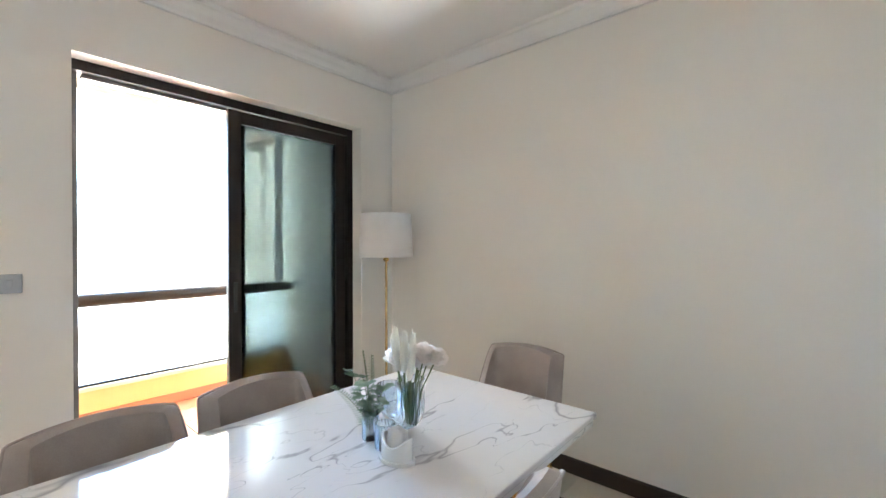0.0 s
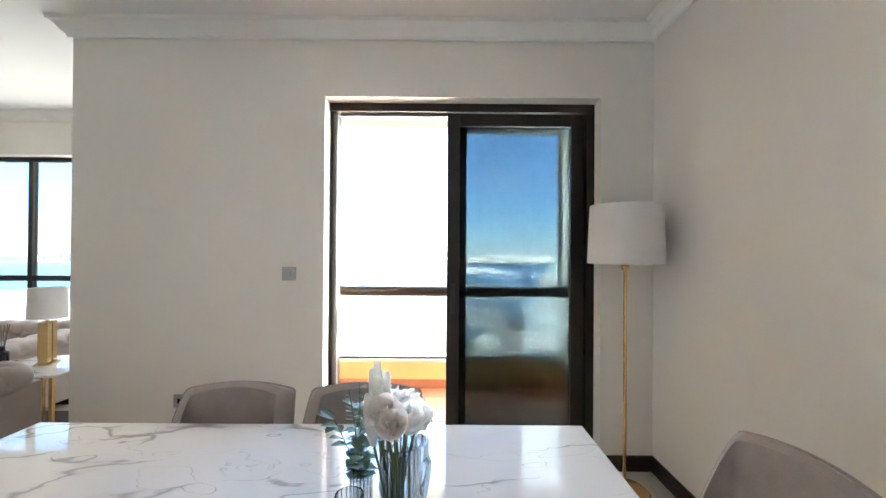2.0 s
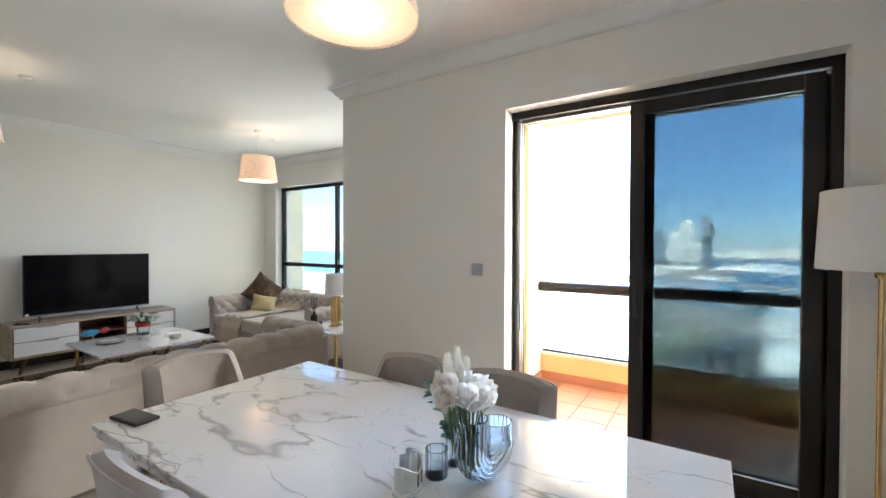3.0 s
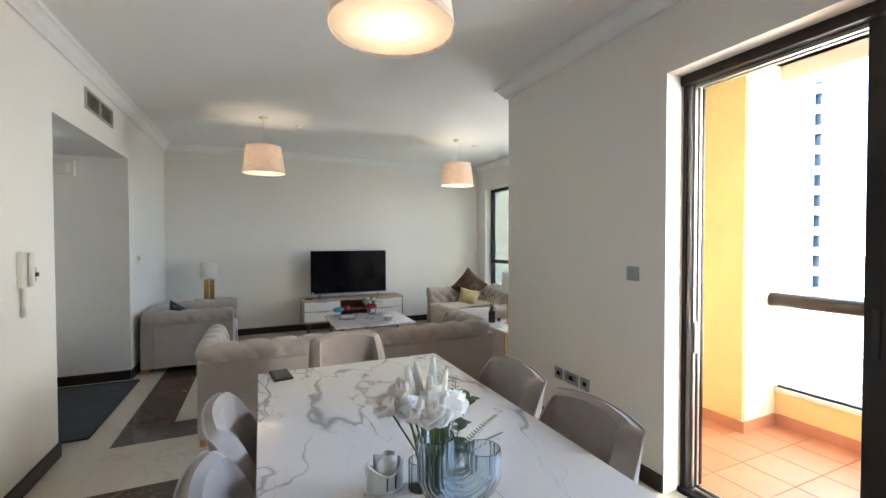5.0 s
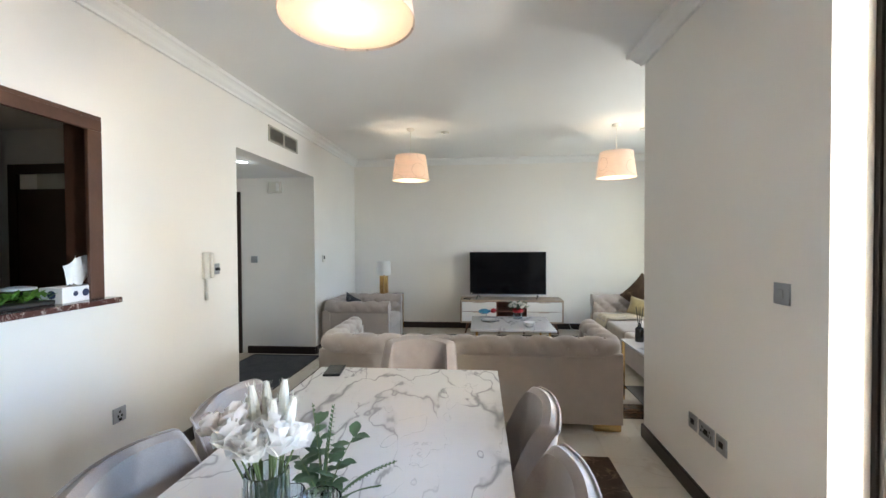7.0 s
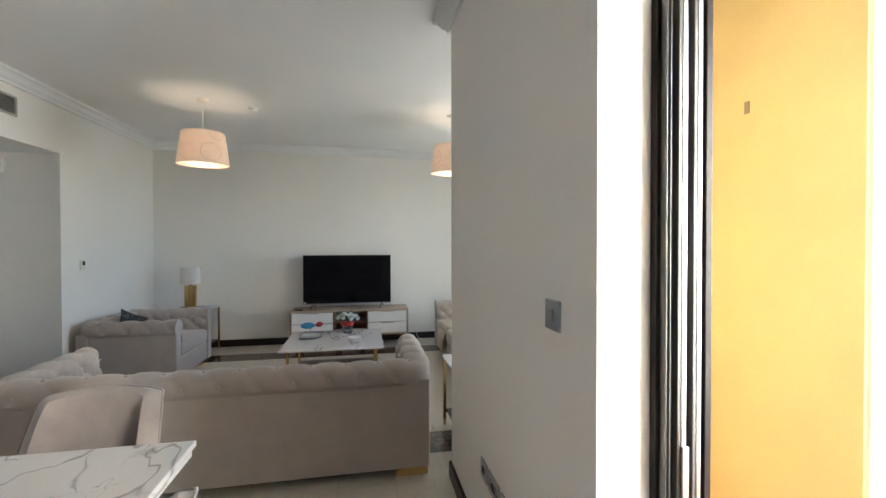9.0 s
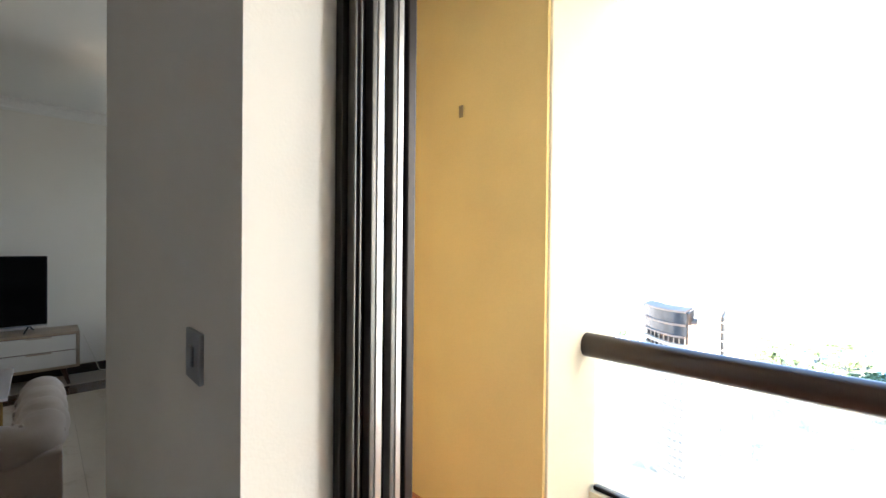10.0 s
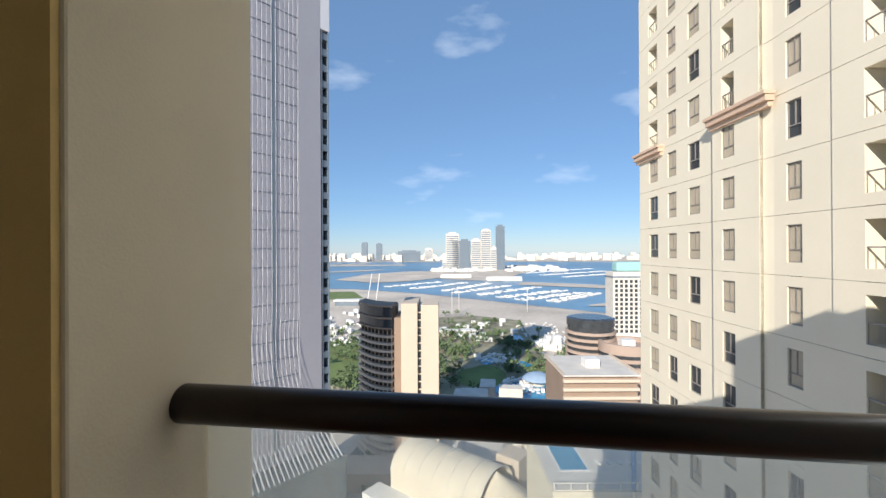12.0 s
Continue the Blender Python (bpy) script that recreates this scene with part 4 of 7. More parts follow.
for x, y in ((1.14, 3.66), (3.62, 3.75)):
    sd = thing("smoke_detector", "small white disc detector on the ceiling", "detector", pose(x, y, CZ), "ceiling detectors")
    part("base", lathe([(0, 0), (0.055, 0), (0.052, -0.012), (0, -0.012)], 28), WHITEPLASTIC, sd, smooth=True)
    part("cap", lathe([(0, -0.012), (0.036, -0.012), (0.030, -0.026), (0, -0.030)], 24), MOULD, sd, smooth=True)
for x, y, z, e, nm in ((-0.91, 2.52, PZ, 3, "downlight in the hall ceiling"), (-2.05, 0.78, 2.44, 6, "downlight in the kitchen ceiling")):
    dl = thing("downlight", "lit round white " + nm, "lamp", pose(x, y, z))
    part("trim_ring", lathe([(0.062, 0.0), (0.085, -0.001), (0.083, -0.008), (0.062, -0.006), (0.062, 0.0)], 32), WHITEPLASTIC, dl, smooth=True)
    part("lens", lathe([(0, -0.004), (0.062, -0.004), (0.062, -0.001), (0, -0.001)], 28), glow("cool downlight", (0.86, 0.95, 1.0), 0.25), dl, "cool glowing lens")
bulb("hall_light", (-0.91, 2.52, PZ - 0.12), 0.014, 0.05, (0.85, 0.95, 1.0))
bulb("kitchen_light", (-2.05, 0.78, 2.30), 0.003, 0.05, (0.85, 0.95, 1.0))

# ---- hall ----
hd = structure("door_2", block(-2.42, PY1 - 0.02, 0, -2.34, PY1 + 0.13, 2.14), DOORWOOD, "near black wooden hall door in its frame", "door")
part("frame_side", block(-1.66, PY1 - 0.02, 0, -1.58, PY1 + 0.13, 2.06), DOORWOOD, hd)
part("frame_head", block(-2.34, PY1 - 0.02, 2.06, -1.58, PY1 + 0.13, 2.14), DOORWOOD, hd)
leaf = part("door_leaf", block(-2.34, PY1 + 0.05, 0.01, -1.66, PY1 + 0.095, 2.03), DOORWOOD, hd)
part("door_handle", tube([(-1.74, PY1 + 0.05, 1.02), (-1.74, PY1 + 0.0, 1.02), (-1.86, PY1 - 0.005, 1.02)], 0.009, 10), STEELPLATE, leaf, "steel lever handle")
part("fanlight_gap", block(-2.34, PY1 + 0.09, 2.03, -1.66, PY1 + 0.10, 2.06), WALL, hd, "pale gap above the leaf")
MATM = surface("charcoal grey mat", (0.075, 0.08, 0.09), 0.98, vary=0.2, scale=6, fine=220, bump=0.5)
mt = thing("door_mat", "flat charcoal grey mat on the hall floor", "mat", pose(-0.92, 2.80, 0.004))
part("mat_body", block(-0.42, -0.68, 0, 0.42, 0.68, 0.010, 0.003), MATM, mt)
part("edge_binding", run_profile([(0, 0), (0.012, 0), (0.012, 0.012), (0, 0.012)], [(0.43, -0.69), (-0.43, -0.69), (-0.43, 0.69), (0.43, 0.69)], True), BLACKMATT, mt)

# ---- kitchen ----
CABM = surface("brown kitchen laminate", (0.16, 0.075, 0.022), 0.45, vary=0.18, scale=4, fine=40, bump=0.02)
kd = structure("door_3", block(-2.41, 1.555, 0, -2.33, 1.592, 2.14), DOORWOOD, "dark kitchen door under a glazed strip", "door")
part("frame_side", block(-1.83, 1.555, 0, -1.75, 1.592, 2.14), DOORWOOD, kd)
part("frame_head", block(-2.33, 1.555, 2.06, -1.83, 1.592, 2.14), DOORWOOD, kd)
part("door_leaf", block(-2.33, 1.565, 0.01, -1.83, 1.59, 1.93), DOORWOOD, kd)
part("glass_strip", block(-2.15, 1.57, 1.93, -1.83, 1.59, 2.06), surface("pale glazed strip", (0.55, 0.52, 0.45), 0.2), kd, "pale glazed strip")
for k, (y0, y1) in enumerate(((0.98, 1.49), (0.46, 0.97), (-0.06, 0.45), (-0.58, -0.07))):
    cb = thing("tall_cabinet", "tall brown laminate kitchen cabinet", "cabinet", pose(-2.45, (y0 + y1) / 2, 0), "tall kitchen cabinets")
    w = (y1 - y0) / 2
    part("carcass", block(-0.6, -w, 0.1, -0.02, w, 2.4), CABM, cb)
    part("plinth", block(-0.56, -w, 0, -0.06, w, 0.1), BLACKMATT, cb)
    if k == 1:
        spans = ((0.11, 0.98), (1.38, 2.39))
    else:
        spans = ((0.11, 1.52), (1.53, 2.39))
    for z0, z1 in spans:
        dr = part("door", block(-0.02, -w + 0.003, z0, 0.0, w - 0.003, z1, 0.002), CABM, cb)
        part("handle", block(0.0, w - 0.05, (z0 + z1) / 2 - 0.06, 0.018, w - 0.038, (z0 + z1) / 2 + 0.06, 0.003), STEELPLATE, dr)
mwv = thing("microwave", "silver microwave with dark glass door in the kitchen cabinet", "microwave", pose(-2.45, 0.715, 1.02))
part("case", block(-0.40, -0.24, 0.0, 0.02, 0.24, 0.33, 0.006), surface("silver microwave", (0.55, 0.55, 0.54), 0.35, 0.4), mwv)
part("glass_door", block(0.02, -0.23, 0.02, 0.03, 0.10, 0.31, 0.003), BLACK, mwv, "dark glass door")
part("keypad", block(0.02, 0.12, 0.03, 0.026, 0.22, 0.30, 0.002), surface("keypad grey", (0.25, 0.25, 0.25), 0.5), mwv)
ctr = thing("kitchen_counter", "dark kitchen counter below the hatch", "counter", pose(-1.05, -0.3, 0))
part("cabinet_body", block(-0.28, -1.2, 0, 0.28, 1.2, 0.86), CABM, ctr)
part("worktop", block(-0.30, -1.2, 0.86, 0.29, 1.2, 0.90, 0.004), REDSTONE, ctr, "dark red marble worktop")

# ---- on the hatch sill ----
PAPER = surface("white tissue paper", (0.82, 0.82, 0.82), 0.9, vary=0.03, scale=20, fine=120, bump=0.05)
CARD = surface("white printed card", (0.78, 0.80, 0.83), 0.5, vary=0.02, scale=12, fine=90)
INK = surface("dark blue print", (0.03, 0.045, 0.11), 0.5, vary=0.1)
tb = thing("tissue_box", "white printed tissue box with a pulled tissue", "tissue box", pose(-0.625, 0.445, HZ0, 0, 0, 4))
part("carton", block(-0.062, -0.135, 0, 0.062, 0.125, 0.082, 0.002), CARD, tb)
for y, w in ((-0.06, 0.028), (0.0, 0.04), (0.066, 0.018)):
    part("printed_mark", lathe([(0, 0), (w * 0.5, 0), (w * 0.5, 0.001), (0, 0.001)], 16), INK, tb, "dark blue printed mark", at=Matrix.Translation((0.0622, y, 0.045)) @ Matrix.Rotation(radians(90), 4, "Y"))
part("printed_mark", lathe([(0, 0), (0.022, 0), (0.022, 0.001), (0, 0.001)], 16), INK, tb, at=Matrix.Translation((0.005, -0.1352, 0.045)) @ Matrix.Rotation(radians(90), 4, "X"))


def tissue(u, v):
    a = (u - 0.5) * 2
    return Vector((0.02 * math.sin(u * 9) * (0.4 + v), a * (0.045 + 0.06 * v) + 0.04 * v, 0.08 + 0.16 * v * (1 - 0.25 * a * a) + 0.012 * math.sin(u * 14 + v * 4)))


part("tissue", grid(tissue, 20, 12), PAPER, tb, smooth=True)
HERB = surface("fresh green leaves", (0.10, 0.24, 0.035), 0.5, vary=0.3, scale=20, fine=90)
ht = thing("herb_tray", "black plastic tray heaped with fresh green herbs", "tray", pose(-0.66, 0.16, HZ0))
part("tray", block(-0.075, -0.15, 0, 0.075, 0.15, 0.022, 0.006), BLACKMATT, ht)
rnd = random.Random(3)
bm = bmesh.new()


def leaf_blade(bm, base, tip, width, bend=0.0):
    base, tip = Vector(base), Vector(tip)
    d = tip - base
    side = d.cross(Vector((0, 0, 1)))
    side = (side if side.length > 1e-4 else Vector((1, 0, 0))).normalized() * width
    up = side.cross(d).normalized()
    rows = []
    for t, w in ((0, 0.15), (0.25, 0.8), (0.55, 1.0), (0.8, 0.6), (1, 0.05)):
        c = base + d * t + up * bend * math.sin(t * math.pi) * d.length
        rows.append([bm.verts.new(c - side * w), bm.verts.new(c - up * w * width * 0.25), bm.verts.new(c + side * w)])
    for a, b in zip(rows, rows[1:]):
        for j in (0, 1):
            bm.faces.new((a[j], a[j + 1], b[j + 1], b[j]))


for _ in range(90):
    c = Vector((rnd.uniform(-0.06, 0.06), rnd.uniform(-0.14, 0.14), 0.02 + rnd.uniform(0, 0.03)))
    leaf_blade(bm, c, c + Vector((rnd.uniform(-0.05, 0.06), rnd.uniform(-0.05, 0.05), rnd.uniform(0.005, 0.045))), rnd.uniform(0.008, 0.016), 0.1)
part("herb_leaves", bm, HERB, ht, "heap of fresh green leaves", smooth=True)
bw = thing("glass_bowl", "glass bowl with a white lid behind the herbs", "bowl", pose(-0.86, 0.36, HZ0))
part("bowl", lathe([(0, 0), (0.05, 0), (0.068, 0.03), (0.072, 0.062), (0.066, 0.062), (0.062, 0.03), (0.046, 0.006), (0, 0.006)], 28), clear_glass("pale bowl glass", (0.85, 0.9, 0.92)), bw, smooth=True)
part("lid", lathe([(0, 0.064), (0.074, 0.064), (0.074, 0.076), (0.03, 0.084), (0, 0.084)], 28), CARD, bw, "white lid", smooth=True)
bt = thing("squat_bottle", "squat clear bottle with a pink lid on the sill", "bottle", pose(-0.70, -0.17, HZ0))
part("bottle", lathe([(0, 0), (0.04, 0), (0.042, 0.05), (0.025, 0.075), (0.016, 0.085), (0, 0.085)], 24), clear_glass("bottle plastic", (0.9, 0.92, 0.93)), bt, smooth=True)
part("lid", lathe([(0, 0.085), (0.019, 0.085), (0.019, 0.105), (0, 0.105)], 20), surface("pink plastic", (0.62, 0.10, 0.18), 0.4), bt, "pink lid", smooth=True)


# ---- side tables and table lamps ----
def table_lamp(at, label):
    t = thing("table_lamp", label, "lamp", at, "brass table lamps")
    part("base_plate", block(-0.075, -0.05, 0, 0.075, 0.05, 0.012, 0.002), GOLD, t)
    part("brass_slab", block(-0.065, -0.03, 0.012, -0.006, 0.03, 0.31, 0.003), GOLD, t)
    part("brass_slab", block(0.006, -0.03, 0.012, 0.065, 0.03, 0.31, 0.003), GOLD, t)
    part("neck", lathe([(0, 0.31), (0.014, 0.31), (0.014, 0.345), (0, 0.345)], 16), GOLD, t, smooth=True)
    part("shade", drum(0.115, 0.108, 0.335, 0.555), WHITESHADE, t, "white linen shade", smooth=True)
    return t


def side_table(at, w, d, h, label, top):
    s = thing("side_table", label, "table", at, "brass side tables")
    part("tabletop", block(-w / 2, -d / 2, h - 0.014, w / 2, d / 2, h, 0.003), top, s)
    for sx in (-1, 1):
        for sy in (-1, 1):
            part("leg", block(sx * (w / 2 - 0.02) - 0.012, sy * (d / 2 - 0.02) - 0.012, 0, sx * (w / 2 - 0.02) + 0.012, sy * (d / 2 - 0.02) + 0.012, h - 0.014, 0.002), GOLD, s)
    for sy in (-1, 1):
        part("stretcher", block(-w / 2 + 0.032, sy * (d / 2 - 0.02) - 0.008, 0.10, w / 2 - 0.032, sy * (d / 2 - 0.02) + 0.008, 0.12, 0.002), GOLD, s)
    part("lower_shelf", block(-w / 2 + 0.03, -d / 2 + 0.03, 0.12, w / 2 - 0.03, d / 2 - 0.03, 0.132, 0.002), BLACK, s, "dark glass lower shelf")
    return s


side_table(pose(3.14, 2.04, 0), 0.54, 0.58, 0.56, "brass side table with a white marble top by the sofa", MARBLE)
side_table(pose(0.04, 5.06, 0), 0.50, 0.50, 0.60, "brass side table with a white marble top in the corner", MARBLE)
table_lamp(pose(3.16, 2.06, 0.56, 0, 0, 20), "brass twin-slab table lamp with white shade by the sofa")
table_lamp(pose(0.01, 5.03, 0.60), "brass twin-slab table lamp with white shade in the corner")
df = thing("reed_diffuser", "black reed diffuser bottle with dark reeds", "diffuser", pose(3.00, 2.22, 0.56))
part("bottle", lathe([(0, 0), (0.036, 0), (0.038, 0.01), (0.036, 0.12), (0.016, 0.135), (0.014, 0.16), (0, 0.16)], 24), BLACK, df, smooth=True)
for k in range(6):
    a = k * 1.05
    part("reed", tube([(0, 0, 0.08), (0.035 * math.cos(a), 0.035 * math.sin(a), 0.31)], 0.0022, 5), BLACKMATT, df)
tin = thing("small_jar", "tiny black jar on the side table", "jar", pose(3.10, 2.24, 0.56))
part("jar", lathe([(0, 0), (0.02, 0), (0.022, 0.03), (0.016, 0.034), (0, 0.034)], 20), BLACK, tin, smooth=True)


# ---- cushions, throw ----
def cushion(name, label, at, w, h, thick, material):
    c = thing(name, label, "cushion", at)
    bm = bmesh.new()
    for sgn in (-1, 1):
        grid(lambda u, v: Vector(((u - 0.5) * w * (1 - 0.10 * math.sin(math.pi * v)), sgn * thick * (math.sin(math.pi * u) * math.sin(math.pi * v)) ** 0.45, (v - 0.5) * h * (1 - 0.10 * math.sin(math.pi * u)))), 18, 18, bm)
    bmesh.ops.remove_doubles(bm, verts=bm.verts[:], dist=0.0005)
    part("cover", bm, material, c, smooth=True)
    loop = [(0.5, t) for t in (-0.5, -0.25, 0, 0.25)] + [(-t, 0.5) for t in (-0.5, -0.25, 0, 0.25)] + [(-0.5, -t) for t in (-0.5, -0.25, 0, 0.25)] + [(t, -0.5) for t in (-0.5, -0.25, 0, 0.25, 0.5)]
    part("piping", tube([(x * w * (1 - 0.10 * (1 - (2 * z) ** 2)) if abs(x) == 0.5 else x * w, 0, z * h * (1 - 0.10 * (1 - (2 * x) ** 2)) if abs(z) == 0.5 else z * h) for x, z in loop], 0.005, 6), material, c)
    return c


BROWNCUSH = veined("bronze leaf patterned cloth", (0.060, 0.032, 0.018), (0.28, 0.20, 0.11), 7, 0.95, 0.02, 0.5)
GOLDCUSH = surface("gold satin", (0.43, 0.345, 0.17), 0.38, vary=0.2, scale=12, fine=160, bump=0.15, sheen=0.4)
DARKCUSH = veined("black and white patterned cloth", (0.02, 0.02, 0.022), (0.55, 0.52, 0.48), 9, 0.8, 0.012, 0.3)
cushion("cushion", "dark brown cushion with bronze leaf pattern on the sofa", pose(3.88, 4.44, 0.70, -16, 40, -33), 0.44, 0.44, 0.09, BROWNCUSH)
cushion("cushion", "small gold satin cushion on the sofa", pose(3.78, 4.27, 0.545, -20, 12, -33), 0.32, 0.24, 0.07, GOLDCUSH)
cushion("cushion", "black and white patterned cushion on the armchair", pose(-0.22, 4.12, 0.555, -15, 25, 70), 0.36, 0.30, 0.07, DARKCUSH)
THROW = surface("cream knitted throw", (0.58, 0.49, 0.36), 0.95, vary=0.08, scale=14, fine=220, bump=0.4, sheen=0.3)
tw_ = thing("throw_blanket", "cream throw laid over the sofa back and seat", "blanket", pose(0, 0, 0))


def throw(u, v):
    """Runs from the back's top down to the seat and over the front edge."""
    y = 4.55 - 0.62 * v - 0.20 * u * (1 - v)
    w = 0.010 * math.sin(v * 17 + u * 6) + 0.006 * math.sin(u * 31)
    if u < 0.10:
        return Vector((4.40 - 0.5 * u, y, 0.695 + w))
    if u < 0.32:
        k = (u - 0.10) / 0.22
        return Vector((4.34 - 0.18 * k, y, 0.69 - 0.235 * k + w))
    if u < 0.86:
        k = (u - 0.32) / 0.54
        return Vector((4.16 - 0.92 * k, y, 0.44 + w))
    k = (u - 0.86) / 0.14
    return Vector((3.24 - 0.055 * min(1, k * 2), y, 0.44 - 0.30 * k + w * 0.3))


part("cloth", grid(throw, 60, 24), THROW, tw_, smooth=True)

# ---- on the coffee table and console ----
GLASSC = clear_glass("clear glass", (0.92, 0.95, 0.95))
WHITEPETAL = surface("white petals", (0.80, 0.77, 0.70), 0.7, vary=0.06, scale=20, fine=90, bump=0.05)
GREENLEAF = surface("dusty green leaves", (0.085, 0.155, 0.085), 0.55, vary=0.25, scale=20, fine=90)
REDRIBBON = surface("red ribbon", (0.45, 0.02, 0.025), 0.5, vary=0.1)
bq = thing("flower_bouquet", "white flower bouquet in a glass with red ribbon", "flowers", pose(2.07, 3.86, 0.45))
part("glass", lathe([(0, 0), (0.055, 0), (0.062, 0.13), (0.057, 0.13), (0.050, 0.008), (0, 0.008)], 28), GLASSC, bq, smooth=True)
part("ribbon", lathe([(0.063, 0.085), (0.070, 0.09), (0.070, 0.125), (0.064, 0.13), (0.063, 0.085)], 28), REDRIBBON, bq, "red ribbon", smooth=True)
rnd = random.Random(21)


def rose(bm, c, r):
    """Cupped petals in three turns round a centre."""
    for ring, (n, rr, hh) in enumerate(((3, 0.35, 0.9), (5, 0.65, 0.75), (6, 1.0, 0.5))):
        for k in range(n):
            a0 = 2 * math.pi * (k + ring * 0.4) / n
            def petal(u, v, a0=a0, rr=rr, hh=hh, n=n):
                a = a0 + (u - 0.5) * 2 * math.pi / n * 1.5
                q = r * rr * (0.35 + 0.65 * v ** 0.7) * (1 + 0.10 * v * math.cos((u - 0.5) * 6))
                return c + Vector((math.cos(a) * q, math.sin(a) * q, r * (-0.6 + (hh + 0.6) * v - 0.25 * v ** 3 * rr + 0.08 * math.cos((u - 0.5) * 5))))
            grid(petal, 5, 4, bm)


for k in range(15):
    a, q = k * 2.4, 0.035 + 0.022 * math.sqrt(k)
    bm = bmesh.new()
    rose(bm, Vector((q * math.cos(a), q * math.sin(a), 0.225 - q * 0.5 + rnd.uniform(-0.01, 0.01))), 0.030)
    part("flower", bm, WHITEPETAL, bq, smooth=True)
bm = bmesh.new()
for k in range(40):
    a = rnd.uniform(0, 6.28)
    b0 = Vector((0.05 * math.cos(a), 0.05 * math.sin(a), 0.14))
    leaf_blade(bm, b0, b0 + Vector((0.11 * math.cos(a), 0.11 * math.sin(a), rnd.uniform(-0.01, 0.09))), 0.014, 0.15)
part("foliage", bm, GREENLEAF, bq, smooth=True)
CHINA = surface("white porcelain", (0.82, 0.82, 0.81), 0.15, vary=0.01, bump=0)
pl = thing("glass_dish", "round clear glass dish on the coffee table", "dish", pose(1.70, 3.62, 0.45))
part("dish", lathe([(0, 0), (0.07, 0), (0.115, 0.018), (0.12, 0.03), (0.112, 0.03), (0.068, 0.008), (0, 0.008)], 36), GLASSC, pl, smooth=True)
part("rim", lathe([(0.116, 0.026), (0.122, 0.03), (0.118, 0.035), (0.112, 0.03), (0.116, 0.026)], 36), STEELPLATE, pl, smooth=True)
wb = thing("stacked_bowls", "small stack of white bowls on the coffee table", "bowl", pose(2.16, 3.36, 0.45))
for k in range(2):
    part("bowl", lathe([(0, 0.02 * k), (0.03, 0.02 * k), (0.07, 0.02 * k + 0.03), (0.074, 0.02 * k + 0.035), (0.066, 0.02 * k + 0.034), (0.028, 0.02 * k + 0.006), (0, 0.02 * k + 0.006)], 30), CHINA, wb, smooth=True)
orn = thing("fish_ornament", "blue and red fish-shaped glass ornament on a stand", "ornament", pose(1.66, 3.93, 0.45, 0, 0, 10))
part("stand", lathe([(0, 0), (0.03, 0), (0.03, 0.006), (0.006, 0.012), (0.006, 0.05), (0, 0.05)], 20), STEELPLATE, orn, smooth=True)
bm = lathe([(0, -0.09), (0.02, -0.075), (0.036, -0.03), (0.034, 0.02), (0.016, 0.06), (0.010, 0.075), (0, 0.078)], 18)
part("body", bm, surface("blue glass", (0.05, 0.28, 0.50), 0.15, vary=0.2, scale=20), orn, "blue glass body", smooth=True, at=Matrix.Translation((-0.02, 0, 0.08)) @ Matrix.Rotation(radians(90), 4, "Y"))
bm = lathe([(0, 0), (0.03, 0.03), (0.032, 0.06), (0.012, 0.085), (0, 0.09)], 16)
part("tail", bm, surface("red glass", (0.50, 0.06, 0.08), 0.15, vary=0.2, scale=20), orn, "red glass tail", smooth=True, at=Matrix.Translation((0.05, 0, 0.08)) @ Matrix.Rotation(radians(80), 4, "Y"))
rm = thing("remote_control", "small black remote control on the console", "remote", pose(1.37, 5.02, 0.535, 0, 0, 60))
part("case", block(-0.02, -0.06, 0, 0.02, 0.06, 0.018, 0.005), BLACKMATT, rm)
cb_ = thing("power_cable", "thin white cable hanging beside the console", "cable", pose(0, 0, 0))
part("cable", tube([(2.93, 5.36, 0.42), (2.97, 5.34, 0.30), (3.02, 5.33, 0.16), (3.06, 5.27, 0.03), (3.16, 5.23, 0.008)], 0.004, 6), WHITEPLASTIC, cb_, smooth=True)

# ---- on the dining table ----
VASEG = clear_glass("smoke blue fluted glass", (0.80, 0.87, 0.91))


def fluted_ring(bm, centre, u, v, r, flutes, depth, seg):
    return [bm.verts.new(centre + (u * math.cos(2 * math.pi * k / seg) + v * math.sin(2 * math.pi * k / seg)) * (r + depth * math.cos(flutes * 2 * math.pi * k / seg))) for k in range(seg)]


def fluted_tube(points, radius, wall=0.004, flutes=20, seg=80, closed_end=True):
    """A fluted glass pipe along points: outer skin, rim and inner skin."""
    bm = bmesh.new()
    pts = [Vector(p) for p in points]
    outer, inner = [], []
    u = None
    for i, p in enumerate(pts):
        d = (pts[min(i + 1, len(pts) - 1)] - pts[max(i - 1, 0)]).normalized()
        u = d.orthogonal().normalized() if u is None else (u - d * u.dot(d)).normalized()
        v = d.cross(u)
        outer.append(fluted_ring(bm, p, u, v, radius, flutes, radius * 0.035, seg))
        inner.append(fluted_ring(bm, p, u, v, radius - wall, flutes, radius * 0.01, seg))
    def skin(rs):
        for a, b in zip(rs, rs[1:]):
            for k in range(seg):
                bm.faces.new((a[k], a[(k + 1) % seg], b[(k + 1) % seg], b[k]))
    skin(outer)
    skin(inner)
    ends = [(outer[0], inner[0]), (outer[-1], inner[-1])]
    for n, (o, i_) in enumerate(ends):
        if n == 0 and closed_end:
            bm.faces.new(o)
            bm.faces.new(i_)
        else:
            for k in range(seg):
                bm.faces.new((o[k], o[(k + 1) % seg], i_[(k + 1) % seg], i_[k]))
    return bm


